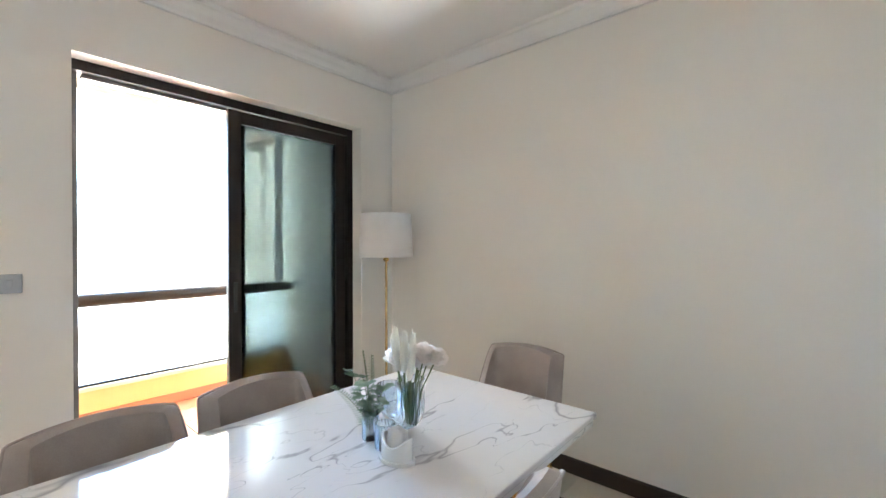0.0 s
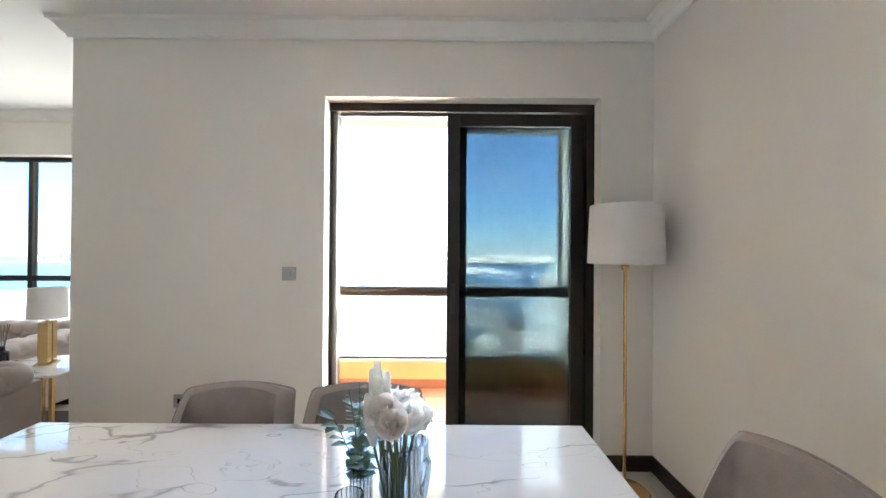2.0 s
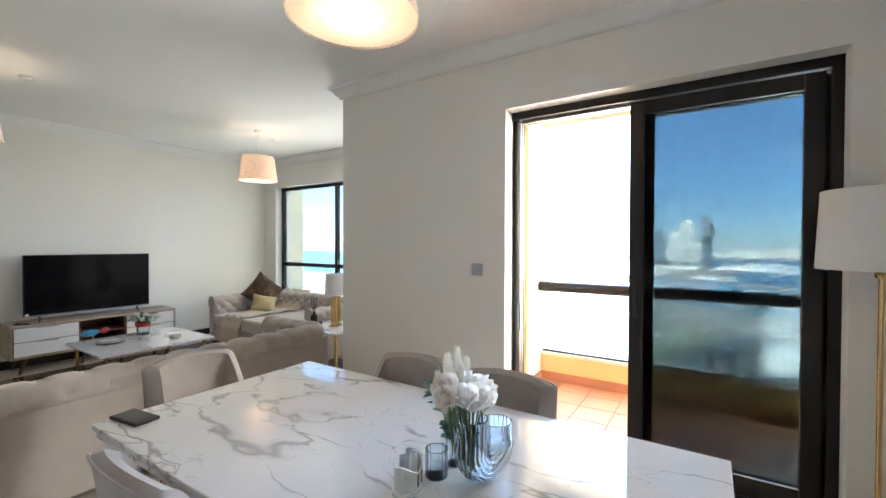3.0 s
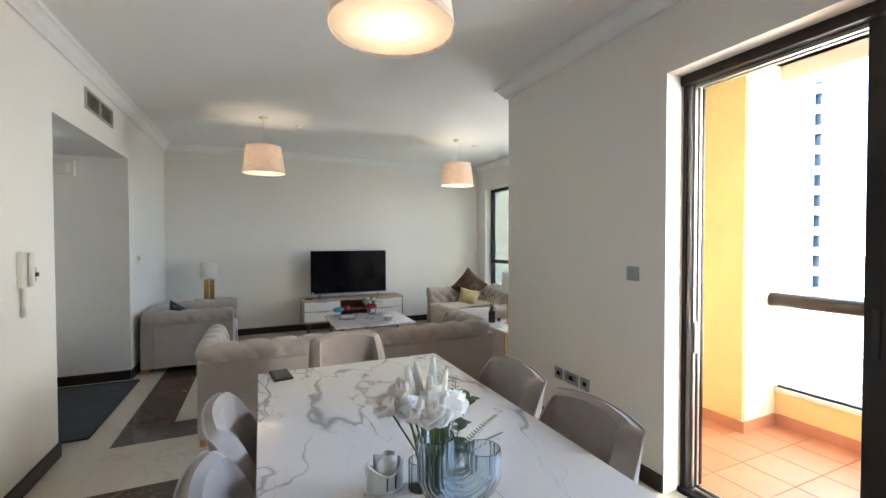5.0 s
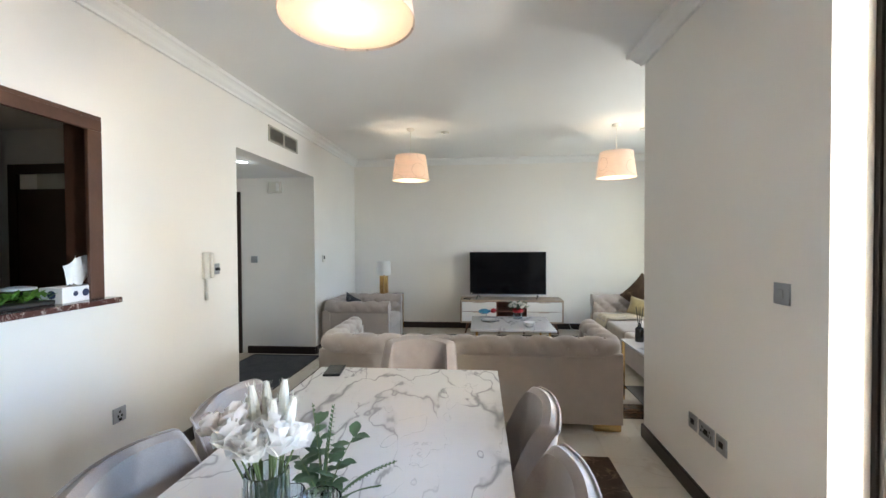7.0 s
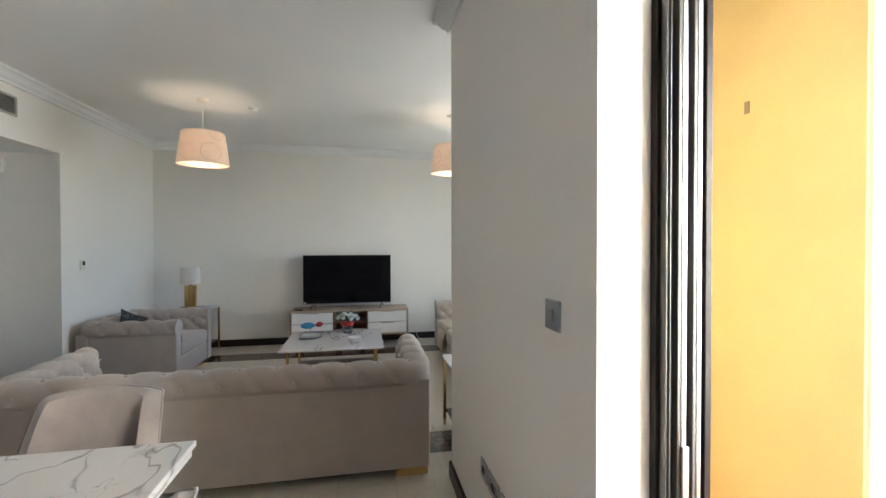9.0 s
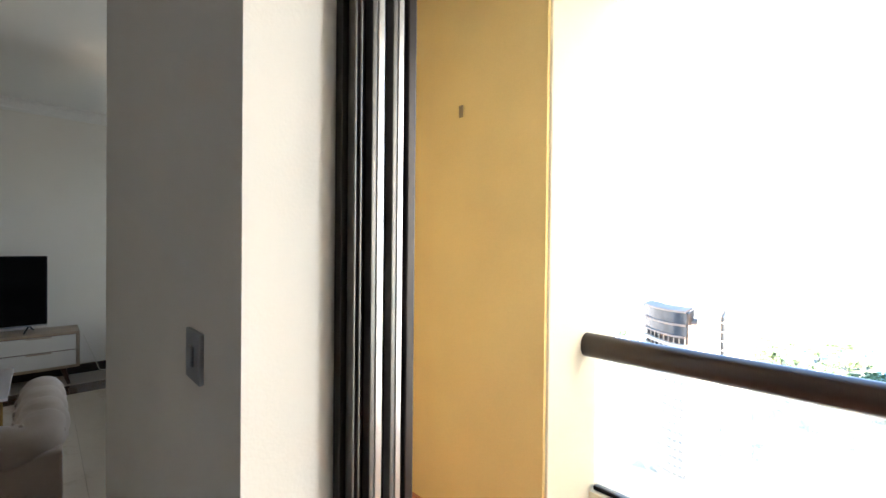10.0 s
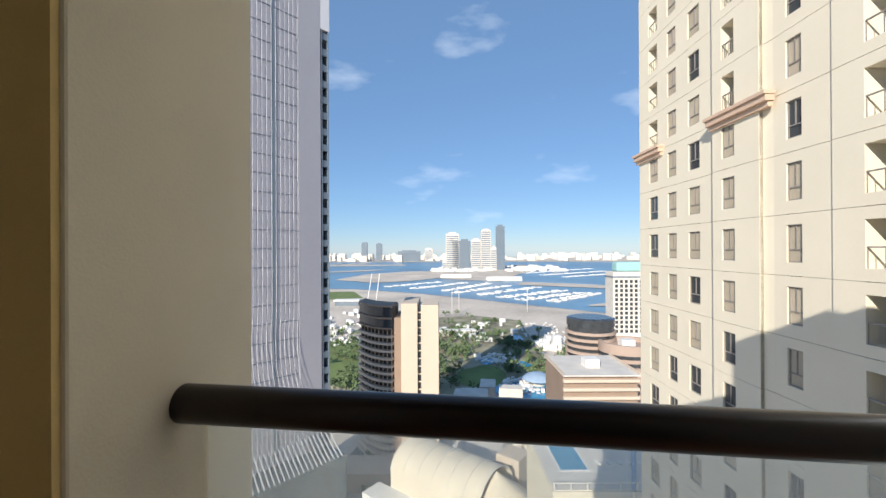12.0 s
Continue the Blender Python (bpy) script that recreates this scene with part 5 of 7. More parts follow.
uv_ = thing("u_shaped_vase", "smoke-blue fluted glass vase bent like a U, holding white flowers", "vase", pose(1.091, -0.725, TZ))
d2 = 0.128
bend = [(0, 0, 0.198), (0, 0, 0.15), (0, 0, 0.10)] + [(d2 / 2 - d2 / 2 * math.cos(a), -0.008 * a, 0.068 + 0.035 - (0.052) * math.sin(a)) for a in [math.pi * k / 10 for k in range(1, 10)]] + [(d2, -0.015, 0.10), (d2, -0.015, 0.13), (d2, -0.015, 0.148)]
part("glass", fluted_tube(bend, 0.047, closed_end=False), VASEG, uv_, smooth=True)
tb2 = thing("tube_vase", "slim smoke-blue fluted tube vase with green sprigs", "vase", pose(1.18, -0.618, TZ))
part("glass", fluted_tube([(0, 0, 0.0), (0, 0, 0.05), (0, 0, 0.10)], 0.028, flutes=14, seg=56), VASEG, tb2, smooth=True)
tum = thing("glass_tumbler", "small smoke-blue fluted glass tumbler", "tumbler", pose(1.092, -0.608, TZ))
part("glass", fluted_tube([(0, 0, 0.0), (0, 0, 0.04), (0, 0, 0.08)], 0.033, flutes=16, seg=64), VASEG, tum, smooth=True)

STEM = surface("green stems", (0.10, 0.15, 0.05), 0.6, vary=0.2)
PLUME = shade_cloth("ivory pampas plume", (0.95, 0.94, 0.88), 0.3)
ROSE = shade_cloth("white blossom petals", (0.97, 0.96, 0.95), 0.6)
PEACHROSE = shade_cloth("pale peach petals", (0.94, 0.88, 0.84))
wf = thing("white_flowers", "bunch of ruffled white blossoms and ivory plumes in the vase", "flowers", pose(1.091, -0.725, TZ))
rnd = random.Random(5)


def bloom(bm, c, r, axis, rnd):
    """A ruffled open blossom: three turns of broad wavy petals round a furled heart, facing along axis."""
    turn = Vector(axis).normalized().to_track_quat("Z", "Y").to_matrix()
    for ring, (count, wide, high, open_) in enumerate(((3, 0.36, 0.98, 0.30), (5, 0.68, 0.92, 0.62), (6, 1.0, 0.74, 1.0))):
        for k in range(count):
            a0, wave, grow = 2 * math.pi * (k + ring * 0.37) / count + rnd.uniform(-0.15, 0.15), rnd.uniform(0, 6.28), rnd.uniform(0.9, 1.08)
            def petal(u, v):
                a = a0 + (u - 0.5) * 2 * math.pi / count * 1.75
                edge = (1 - 0.34 * (2 * u - 1) ** 4) * grow
                q = r * wide * (0.16 + 0.84 * v ** 0.75) * (1 + 0.035 * v * v * math.sin(u * 8 + wave))
                z = r * (-0.75 + (high + 0.75) * v * edge - 0.34 * open_ * v ** 4 + 0.045 * v * v * math.sin(u * 7 + wave * 2))
                return c + turn @ Vector((math.cos(a) * q, math.sin(a) * q, z))
            grid(petal, 9, 6, bm)


for dx, dy, z0, tx, tz in ((-0.038, 0.040, 0.225, -0.062, 0.372), (-0.018, 0.052, 0.235, -0.032, 0.378), (0.002, 0.030, 0.225, -0.002, 0.345), (0.012, 0.050, 0.235, 0.016, 0.384), (0.022, 0.036, 0.225, 0.046, 0.350), (-0.046, 0.055, 0.215, -0.080, 0.338)):
    a, b = Vector((dx, dy, z0)), Vector((tx, dy * 1.15, tz))
    st = part("stem", tube([Vector((dx * 0.4, dy * 0.4, 0.05)), a + (b - a) * 0.1], 0.0028, 6), STEM, wf)
    bm = bmesh.new()
    way = (b - a).normalized()
    u0 = way.orthogonal().normalized()
    v0 = way.cross(u0)
    def plume(u, v):
        r = 0.0130 * math.sin(math.pi * min(1, u * 0.90 + 0.06)) ** 0.4
        return a.lerp(b, u) + (u0 * math.cos(2 * math.pi * v) + v0 * math.sin(2 * math.pi * v)) * r
    grid(plume, 16, 8, bm, True)
    for k in range(110):
        t, ang = rnd.uniform(0.0, 0.97), rnd.uniform(0, 6.28)
        out = u0 * math.cos(ang) + v0 * math.sin(ang)
        root = a.lerp(b, t) + out * 0.0095 * math.sin(math.pi * min(1, t * 0.9 + 0.06)) ** 0.4
        leaf_blade(bm, root, root + way * rnd.uniform(0.010, 0.018) + out * rnd.uniform(0.004, 0.009), 0.0012)
    part("plume", bm, PLUME, st, "fluffy ivory plume", smooth=True)
for dx, dy, z, r in ((-0.128, 0.004, 0.292, 0.034), (-0.092, 0.026, 0.300, 0.040), (-0.074, -0.018, 0.282, 0.040), (-0.030, -0.022, 0.264, 0.046), (-0.006, -0.042, 0.262, 0.034), (0.036, -0.012, 0.270, 0.044), (0.064, 0.022, 0.264, 0.036), (0.008, 0.016, 0.284, 0.042), (-0.050, 0.014, 0.274, 0.034)):
    way = Vector((dx * 4.5, dy * 4.5, 0.8))
    head = Vector((dx, dy, z))
    st = part("stem", tube([(dx * 0.2, dy * 0.2, 0.04), (dx * 0.42, dy * 0.42, 0.17), head - way.normalized() * r * 0.7], 0.0024, 6), STEM, wf)
    bm = bmesh.new()
    bloom(bm, head, r, way, rnd)
    pale = dx < -0.08
    part("blossom", bm, PEACHROSE if pale else ROSE, st, "pale peach blossom" if pale else "ruffled white blossom", smooth=True)
bm = bmesh.new()
for k in range(14):
    a = k * 2.4
    leaf_blade(bm, (0.02 * math.cos(a), 0.02 * math.sin(a), 0.06), (0.034 * math.cos(a), 0.034 * math.sin(a), 0.17), 0.011, 0.1)
part("stem_leaves", bm, GREENLEAF, wf, smooth=True)

gs = thing("green_sprigs", "eucalyptus and fern sprigs in the tube vase", "foliage", pose(1.18, -0.618, TZ))
rnd = random.Random(9)
for k, (ax, ay, ln, fern) in enumerate(((-0.030, 0.02, 0.27, True), (0.022, 0.01, 0.27, True), (-0.03, 0.05, 0.20, False), (0.06, 0.02, 0.20, False), (0.15, 0.03, 0.17, True), (0.13, -0.03, 0.14, True), (-0.05, -0.01, 0.16, False))):
    pts = [Vector((ax * t ** 1.5 * 1.2, ay * t ** 1.5 * 1.2, 0.012 + (ln + 0.03) * t - 0.05 * abs(ax) * 8 * t * t)) for t in [i / 12 for i in range(13)]]
    st = part("stem", tube(pts, 0.0018, 5, taper=0.5), STEM, gs)
    bm = bmesh.new()
    if fern:
        for i in range(5, 26):
            t = i / 26
            j = min(11, int(t * 12))
            c = pts[j].lerp(pts[j + 1], t * 12 - j)
            d = (pts[min(j + 1, 12)] - pts[j]).normalized()
            s = d.cross(Vector((0.3, 0.2, 1))).normalized()
            for sg in (-1, 1):
                leaf_blade(bm, c, c + (s * sg + d * 0.35) * 0.034 * (1.15 - t * 0.8), 0.0032)
    else:
        for i in range(4, 13):
            c = pts[i]
            for sg in (-1, 1):
                a = rnd.uniform(0, 6.28)
                leaf_blade(bm, c, c + Vector((math.cos(a), math.sin(a), rnd.uniform(-0.1, 0.5))) * 0.042, 0.016, 0.12)
    part("leaves", bm, GREENLEAF, st, "narrow fern leaflets" if fern else "round dusty leaves", smooth=True)

nk = thing("napkin_holder", "white ceramic napkin holder with folded paper napkins", "napkin holder", pose(1.0, -0.575, TZ, 0, 0, 12))


def oval(bm, a, b, z0, z1, n=28):
    r0 = [bm.verts.new((a * math.cos(2 * math.pi * k / n), b * math.sin(2 * math.pi * k / n), z0)) for k in range(n)]
    r1 = [bm.verts.new((a * math.cos(2 * math.pi * k / n), b * math.sin(2 * math.pi * k / n), z1)) for k in range(n)]
    for k in range(n):
        bm.faces.new((r0[k], r0[(k + 1) % n], r1[(k + 1) % n], r1[k]))
    bm.faces.new(r0[::-1])
    bm.faces.new(r1)
    return bm


part("base_dish", oval(bmesh.new(), 0.064, 0.040, 0, 0.010), CHINA, nk, smooth=True)
def cup_wall(u, v):
    a = 2 * math.pi * v
    inner = u > 0.5
    top = 0.050 + 0.030 * abs(math.cos(a)) ** 1.6
    z = 0.010 + (top - 0.010) * (min(u, 1 - u) / 0.5 if abs(u - 0.5) > 0.1 else 1.0)
    k = 0.86 if inner else 1.0
    return Vector((0.054 * k * math.cos(a), 0.035 * k * math.sin(a), z))
part("side_wall", grid(cup_wall, 10, 48, closed_v=True), CHINA, nk, smooth=True)
for x in (-0.012, 0.014):
    part("slit", block(x - 0.0012, -0.0362, 0.014, x + 0.0012, -0.030, 0.050), BLACKMATT, nk, "narrow dark slit")
for k in range(5):
    y = -0.016 + k * 0.008
    def nap(u, v, y=y, k=k):
        return Vector(((u - 0.5) * 0.062, y + 0.004 * math.sin(u * 7 + k), 0.012 + (0.078 + 0.012 * math.sin(k * 2 + u * 3)) * v))
    part("napkin", grid(nap, 8, 4), PAPER, nk, smooth=True)
ph = thing("mobile_phone", "black mobile phone in a leather case on the table", "phone", pose(0.775, 0.585, TZ, 0, 0, 8))
part("case", block(-0.045, -0.085, 0, 0.045, 0.085, 0.012, 0.003), BLACKMATT, ph)
part("screen", block(-0.038, -0.076, 0.012, 0.038, 0.076, 0.0128), BLACK, ph)

# crumpled cloth on the near chair
GREYCLOTH = surface("grey striped cloth", (0.20, 0.19, 0.18), 0.95, vary=0.3, scale=26, fine=180, bump=0.3)
cl = thing("crumpled_cloth", "crumpled grey striped cloth on the chair seat", "cloth", pose(1.22, -1.52, 0.475, 0, 0, 4))
def cloth(u, v):
    x, y = (u - 0.5) * 0.36, (v - 0.5) * 0.30
    e = min(u, 1 - u, v, 1 - v)
    z = 0.004 + 0.225 * min(1, e * 4) * (0.5 + 0.5 * noise.noise(Vector((x * 9, y * 9, 1.7)))) + 0.02 * noise.noise(Vector((x * 30, y * 30, 4.0))) * min(1, e * 6)
    return Vector((x + 0.02 * noise.noise(Vector((x * 14, y * 14, 8))), y + 0.02 * noise.noise(Vector((x * 14, y * 14, 3))), max(0.002, z)))
part("cloth", grid(cloth, 50, 44), GREYCLOTH, cl, smooth=True)

# ---- the city outside ----
TURN = Matrix((RIGHT, FWD, Vector((0, 0, 1)))).transposed().to_4x4()


def site(d, s, z=GROUND):
    """Pose of a city building: local x runs right along the shore, y away from the balcony."""
    return Matrix.Translation(city(d, s, z)) @ TURN


SANDY = surface("pale sand and paving", (0.56, 0.49, 0.41), 0.95, vary=0.25, scale=0.012, fine=0.15, bump=0)
SEA = surface("blue sea water", (0.13, 0.25, 0.35), 0.3, vary=0.3, scale=0.006, fine=0.08, bump=0.0)
GRASS = surface("mown lawn", (0.15, 0.20, 0.065), 0.95, vary=0.25, scale=0.05, fine=0.6, bump=0)
LEAF = surface("park foliage", (0.115, 0.165, 0.075), 0.9, vary=0.35, scale=0.08, fine=0.7, bump=0)
BARK = surface("grey bark", (0.16, 0.12, 0.09), 0.95, vary=0.2)
POOLBLUE = surface("pool water", (0.03, 0.25, 0.42), 0.12, vary=0.1, scale=0.3, fine=2, bump=0)
TOWERPAINT = surface("cream tower render", (0.72, 0.655, 0.52), 0.9, vary=0.035, scale=0.25, fine=9, bump=0.02)
# darkened copy of the tower render, with the joints' shade in the colour
TOWERSHADE = surface("shadowed joint", (0.34, 0.29, 0.22), 0.95, vary=0.05, scale=1, fine=9)
BUFF = surface("buff cornice stone", (0.58, 0.42, 0.31), 0.85, vary=0.06, scale=1, fine=9)
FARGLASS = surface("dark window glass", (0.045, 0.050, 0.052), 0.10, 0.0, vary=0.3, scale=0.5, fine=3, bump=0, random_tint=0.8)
BLIND = surface("drawn roller blind", (0.42, 0.36, 0.27), 0.8, vary=0.15, scale=0.5, fine=6, random_tint=0.5)
GREYFRAME = surface("grey window frame", (0.25, 0.23, 0.21), 0.5, vary=0.1)
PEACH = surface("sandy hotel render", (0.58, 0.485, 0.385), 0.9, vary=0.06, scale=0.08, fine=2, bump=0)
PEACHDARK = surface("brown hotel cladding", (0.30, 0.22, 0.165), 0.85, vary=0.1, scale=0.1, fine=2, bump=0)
CROWN = surface("dark crown glazing", (0.05, 0.055, 0.06), 0.18, vary=0.3, scale=0.3, fine=2, bump=0)
PALE = surface("pale concrete", (0.62, 0.58, 0.52), 0.9, vary=0.1, scale=0.2, fine=3, bump=0)
WHITEROOF = surface("white painted roof", (0.74, 0.72, 0.68), 0.8, vary=0.08, scale=0.1, fine=2, bump=0)
CURTAIN = surface("pale grey cladding glass", (0.36, 0.355, 0.39), 0.45, vary=0.05, scale=0.05, fine=1, bump=0)
FIN = surface("white facade fins", (0.66, 0.66, 0.68), 0.6, vary=0.03)
SLATE = surface("blue grey cladding", (0.16, 0.20, 0.24), 0.4, vary=0.1, scale=0.2)
TEAL = surface("verdigris roof", (0.30, 0.52, 0.50), 0.8, vary=0.1, scale=0.1)

ground = bmesh.new()
vs = [ground.verts.new(city(d, s, GROUND)) for d, s in ((-4900, -4900), (-4900, 4900), (4900, 4900), (4900, -4900))]
ground.faces.new(vs)
structure("ground", ground, SANDY, "pale sandy ground and paving of the shore city", "ground")


def plot(name, outline, z, material, label, category, kind="structure"):
    """A flat patch of ground on an outline of (d, s) pairs."""
    bm = bmesh.new()
    bm.faces.new([bm.verts.new(city(d, s, z)) for d, s in outline])
    return tagged(part(name, bm, material), label, category, kind=kind)


def blob(d, s, rd, rs, n=28, wob=0.15, seed=0):
    rnd = random.Random(seed)
    ph = [rnd.uniform(0, 6.3) for _ in range(3)]
    out = []
    for i in range(n):
        a = 2 * math.pi * i / n
        k = 1 + wob * (math.sin(2 * a + ph[0]) + 0.6 * math.sin(3 * a + ph[1]) + 0.4 * math.sin(5 * a + ph[2]))
        out.append((d + rd * k * math.cos(a), s + rs * k * math.sin(a)))
    return out


plot("sea", [(4900, -4900), (1000, -1500), (985, -420), (945, -200), (848, -53), (700, 98), (567, 232), (500, 330), (420, 1500), (4900, 4900)], GROUND + 0.3, SEA, "blue harbour and open sea", "water")
for k, (o, lab) in enumerate((
        ([(1231, -326), (1500, -280), (1681, -165), (1727, -14), (2404, 433), (1994, 539), (1559, 302), (1154, 159), (1200, 60), (1280, -19), (1170, -100), (1123, -188)], "sandy peninsula below the white towers"),
        ([(1123, 218), (1060, 330), (1001, 410), (915, 375), (955, 320), (986, 266), (1033, 186)], "sandy pier in the harbour"),
        ([(1640, -460), (1700, -480), (1880, -300), (1860, -250), (1720, -330)], "low sandbar off the shore"),
        ([(2500, -650), (2600, -660), (2900, -540), (2860, -500), (2560, -570)], "far sandbar at sea"),
        ([(640, 225), (655, 232), (690, 290), (665, 296), (640, 262)], "short boat pier on the shore"),
        ([(2250, -900), (2600, -900), (2500, -230), (2330, -210)], "far sandy spit at sea"),
        ([(3000, -2600), (4600, -2600), (4700, 3200), (3100, 3200), (2850, 1500), (3050, -100)], "far built-up island on the horizon"))):
    plot("spit_" + str(k + 1), o, GROUND + 1.2, SANDY, lab, "ground")

plot("lawn_1", blob(292, 27, 26, 17, seed=2, wob=0.10), GROUND + 0.3, GRASS, "mown green lawn in the hotel park", "lawn")
plot("lawn_2", blob(305, 71, 15, 10, seed=5), GROUND + 0.3, GRASS, "mown green lawn in the hotel park", "lawn")
plot("lawn_3", [(275, -88), (400, -130), (410, -84), (280, -58)], GROUND + 0.3, GRASS, "green lawn beside the glass tower", "lawn")
plot("lawn_4", [(890, -258), (890, -193), (772, -150), (750, -209)], GROUND + 0.3, GRASS, "green field near the beach", "lawn")
plot("park_ground", [(255, -60), (520, -90), (560, 40), (520, 96), (300, 78), (250, 20)], GROUND + 0.15, surface("park soil and hedges", (0.27, 0.25, 0.17), 0.95, vary=0.45, scale=0.06, fine=0.5, bump=0), "shrubby ground of the hotel park", "ground")
for d, s, rd, rs, sd in ((262, 52, 16, 22, 1), (328, 35, 8, 7, 3), (417, 72, 13, 9, 4), (320, 62, 7, 6, 7)):
    p = plot("swimming_pool", blob(d, s, rd, rs, seed=sd), GROUND + 0.6, POOLBLUE, "blue free-form swimming pool in the hotel park", "pool", kind="")
    tagged(p, group="hotel pools")

# park trees: a joined wood of small leaf clumps
rnd = random.Random(11)
verts, faces, tverts, tfaces = [], [], [], []


def leaf_clump(c, r):
    n = Vector((rnd.gauss(0, 1), rnd.gauss(0, 1), rnd.gauss(0.5, 1))).normalized()
    u = n.orthogonal().normalized()
    v = n.cross(u)
    i = len(verts)
    for k in range(5):
        a = k * 1.2566 + rnd.uniform(-0.3, 0.3)
        verts.append(c + (u * math.cos(a) + v * math.sin(a)) * r * rnd.uniform(0.6, 1.1))
    faces.append((i, i + 1, i + 2, i + 3, i + 4))


def park_tree(d, s, h, w):
    base = city(d, s, GROUND)
    i = len(tverts)
    for z, r in ((0, 0.3), (h * 0.5, 0.16)):
        for k in range(5):
            tverts.append(base + Vector((r * math.cos(k * 1.2566), r * math.sin(k * 1.2566), z)))
    for k in range(5):
        tfaces.append((i + k, i + (k + 1) % 5, i + 5 + (k + 1) % 5, i + 5 + k))
    lobes = [Vector((rnd.gauss(0, w * 0.33), rnd.gauss(0, w * 0.33), h * rnd.uniform(0.5, 0.85))) for _ in range(5)]
    for _ in range(70):
        o = rnd.choice(lobes)
        q = Vector((rnd.gauss(0, 1), rnd.gauss(0, 1), rnd.gauss(0, 0.8))).normalized() * w * 0.30 * rnd.uniform(0.6, 1.05)
        leaf_clump(base + o + q, w * 0.13)


made = 0
while made < 300:
    d, s = rnd.uniform(250, 560), rnd.uniform(-75, 110)
    if (((d - 288) / 36) ** 2 + ((s - 27) / 19) ** 2 < 1) or (((d - 262) / 24) ** 2 + ((s - 52) / 26) ** 2 < 1) or (((d - 410) / 26) ** 2 + ((s - 74) / 16) ** 2 < 1) or (((d - 328) / 14) ** 2 + ((s - 36) / 11) ** 2 < 1) or (((d - 378) / 26) ** 2 + ((s - 102) / 20) ** 2 < 1):
        continue
    if d > 440 and rnd.random() < 0.72 or s > 70 and d > 330 and rnd.random() < 0.75:
        continue
    park_tree(d, s, rnd.uniform(4, 9), rnd.uniform(4, 8.5))
    made += 1
for _ in range(46):
    park_tree(rnd.uniform(300, 480), rnd.uniform(-150, -70), rnd.uniform(5, 9), rnd.uniform(4, 8))
for _ in range(26):
    park_tree(rnd.uniform(130, 230), rnd.uniform(-30, 30), rnd.uniform(4, 7), rnd.uniform(3, 6))


def stuff(name, vts, fcs, material, label, category):
    me = bpy.data.meshes.new(name)
    me.from_pydata([tuple(v) for v in vts], [], fcs)
    me.materials.append(material)
    return tagged(new(name, me), label, category, kind="stuff")


wood = stuff("park_trees", verts, faces, LEAF, "dense green park trees between the hotels", "trees")
trunks = stuff("trunks", tverts, tfaces, BARK, "", "")
trunks.parent = wood

# boats, parasols, low beach houses
PONTOONS = ((763, 105, 890, 259), (701, 185, 832, 309), (890, -1, 1085, 120), (1001, -140, 1143, -9), (811, 67, 971, 222), (725, 135, 850, 285), (850, 20, 1020, 165),
            (945, -70, 1110, 60), (1540, 299, 1878, 677), (1306, 380, 1487, 609), (1420, 340, 1650, 640))
bm, jt = bmesh.new(), bmesh.new()
for d0, s0, d1, s1 in PONTOONS:
    a, b = city(d0, s0, GROUND), city(d1, s1, GROUND)
    n = int((b - a).length / 4.2)
    way = (b - a).normalized()
    side = Vector((-way.y, way.x, 0))
    for i in range(n):
        p = a.lerp(b, (i + 0.5) / n)
        box(jt, p.x - 2.2, p.y - 2.2, GROUND + 0.3, p.x + 2.2, p.y + 2.2, GROUND + 0.9)
        for sgn in (-1, 1):
            if rnd.random() < 0.52:
                continue
            ln, wd, hh = rnd.uniform(5, 12), rnd.uniform(0.9, 1.4), rnd.uniform(0.8, 2.2)
            c = p + side * sgn * (3 + ln / 2)
            lo = [bm.verts.new(c + side * u * ln / 2 + way * v * wd + Vector((0, 0, 0.4))) for u, v in ((-1, -1), (0.5, -1), (1, 0), (0.5, 1), (-1, 1))]
            up = [bm.verts.new(v.co + Vector((0, 0, hh))) for v in lo]
            bm.faces.new(up)
            for k in range(5):
                bm.faces.new((lo[k], lo[(k + 1) % 5], up[(k + 1) % 5], up[k]))
tagged(part("moored_boats", bm, WHITEROOF), "rows of white boats moored in the harbour", "boats", kind="stuff")
tagged(part("jetties", jt, PALE), "long pale jetties in the harbour", "jetty", kind="stuff")
bm = bmesh.new()
for _ in range(330):
    d, s = rnd.choice(((rnd.uniform(255, 284), rnd.uniform(40, 62)), (rnd.uniform(322, 350), rnd.uniform(26, 58)), (rnd.uniform(400, 500), rnd.uniform(84, 130)), (rnd.uniform(380, 520), rnd.uniform(-120, -85))))
    c = city(d, s, 0)
    box(bm, c.x - 1.2, c.y - 1.0, GROUND + 0.3, c.x + 1.2, c.y + 1.0, GROUND + rnd.uniform(0.8, 2.6))
tagged(part("sun_loungers", bm, WHITEROOF), "scattered white loungers and parasols round the pools", "loungers", kind="stuff")
bm = bmesh.new()
for _ in range(70):
    d, s = rnd.choice(((rnd.uniform(400, 520), rnd.uniform(-20, 80)), (rnd.uniform(420, 600), rnd.uniform(-170, -100)), (rnd.uniform(355, 400), rnd.uniform(88, 118))))
    c = city(d, s, 0)
    a, b = rnd.uniform(3, 9), rnd.uniform(3, 8)
    box(bm, c.x - a / 2, c.y - b / 2, GROUND, c.x + a / 2, c.y + b / 2, GROUND + rnd.uniform(2.5, 5))
tagged(part("beach_houses", bm, WHITEROOF), "low white beach houses by the shore", "houses", kind="stuff")
bm = bmesh.new()
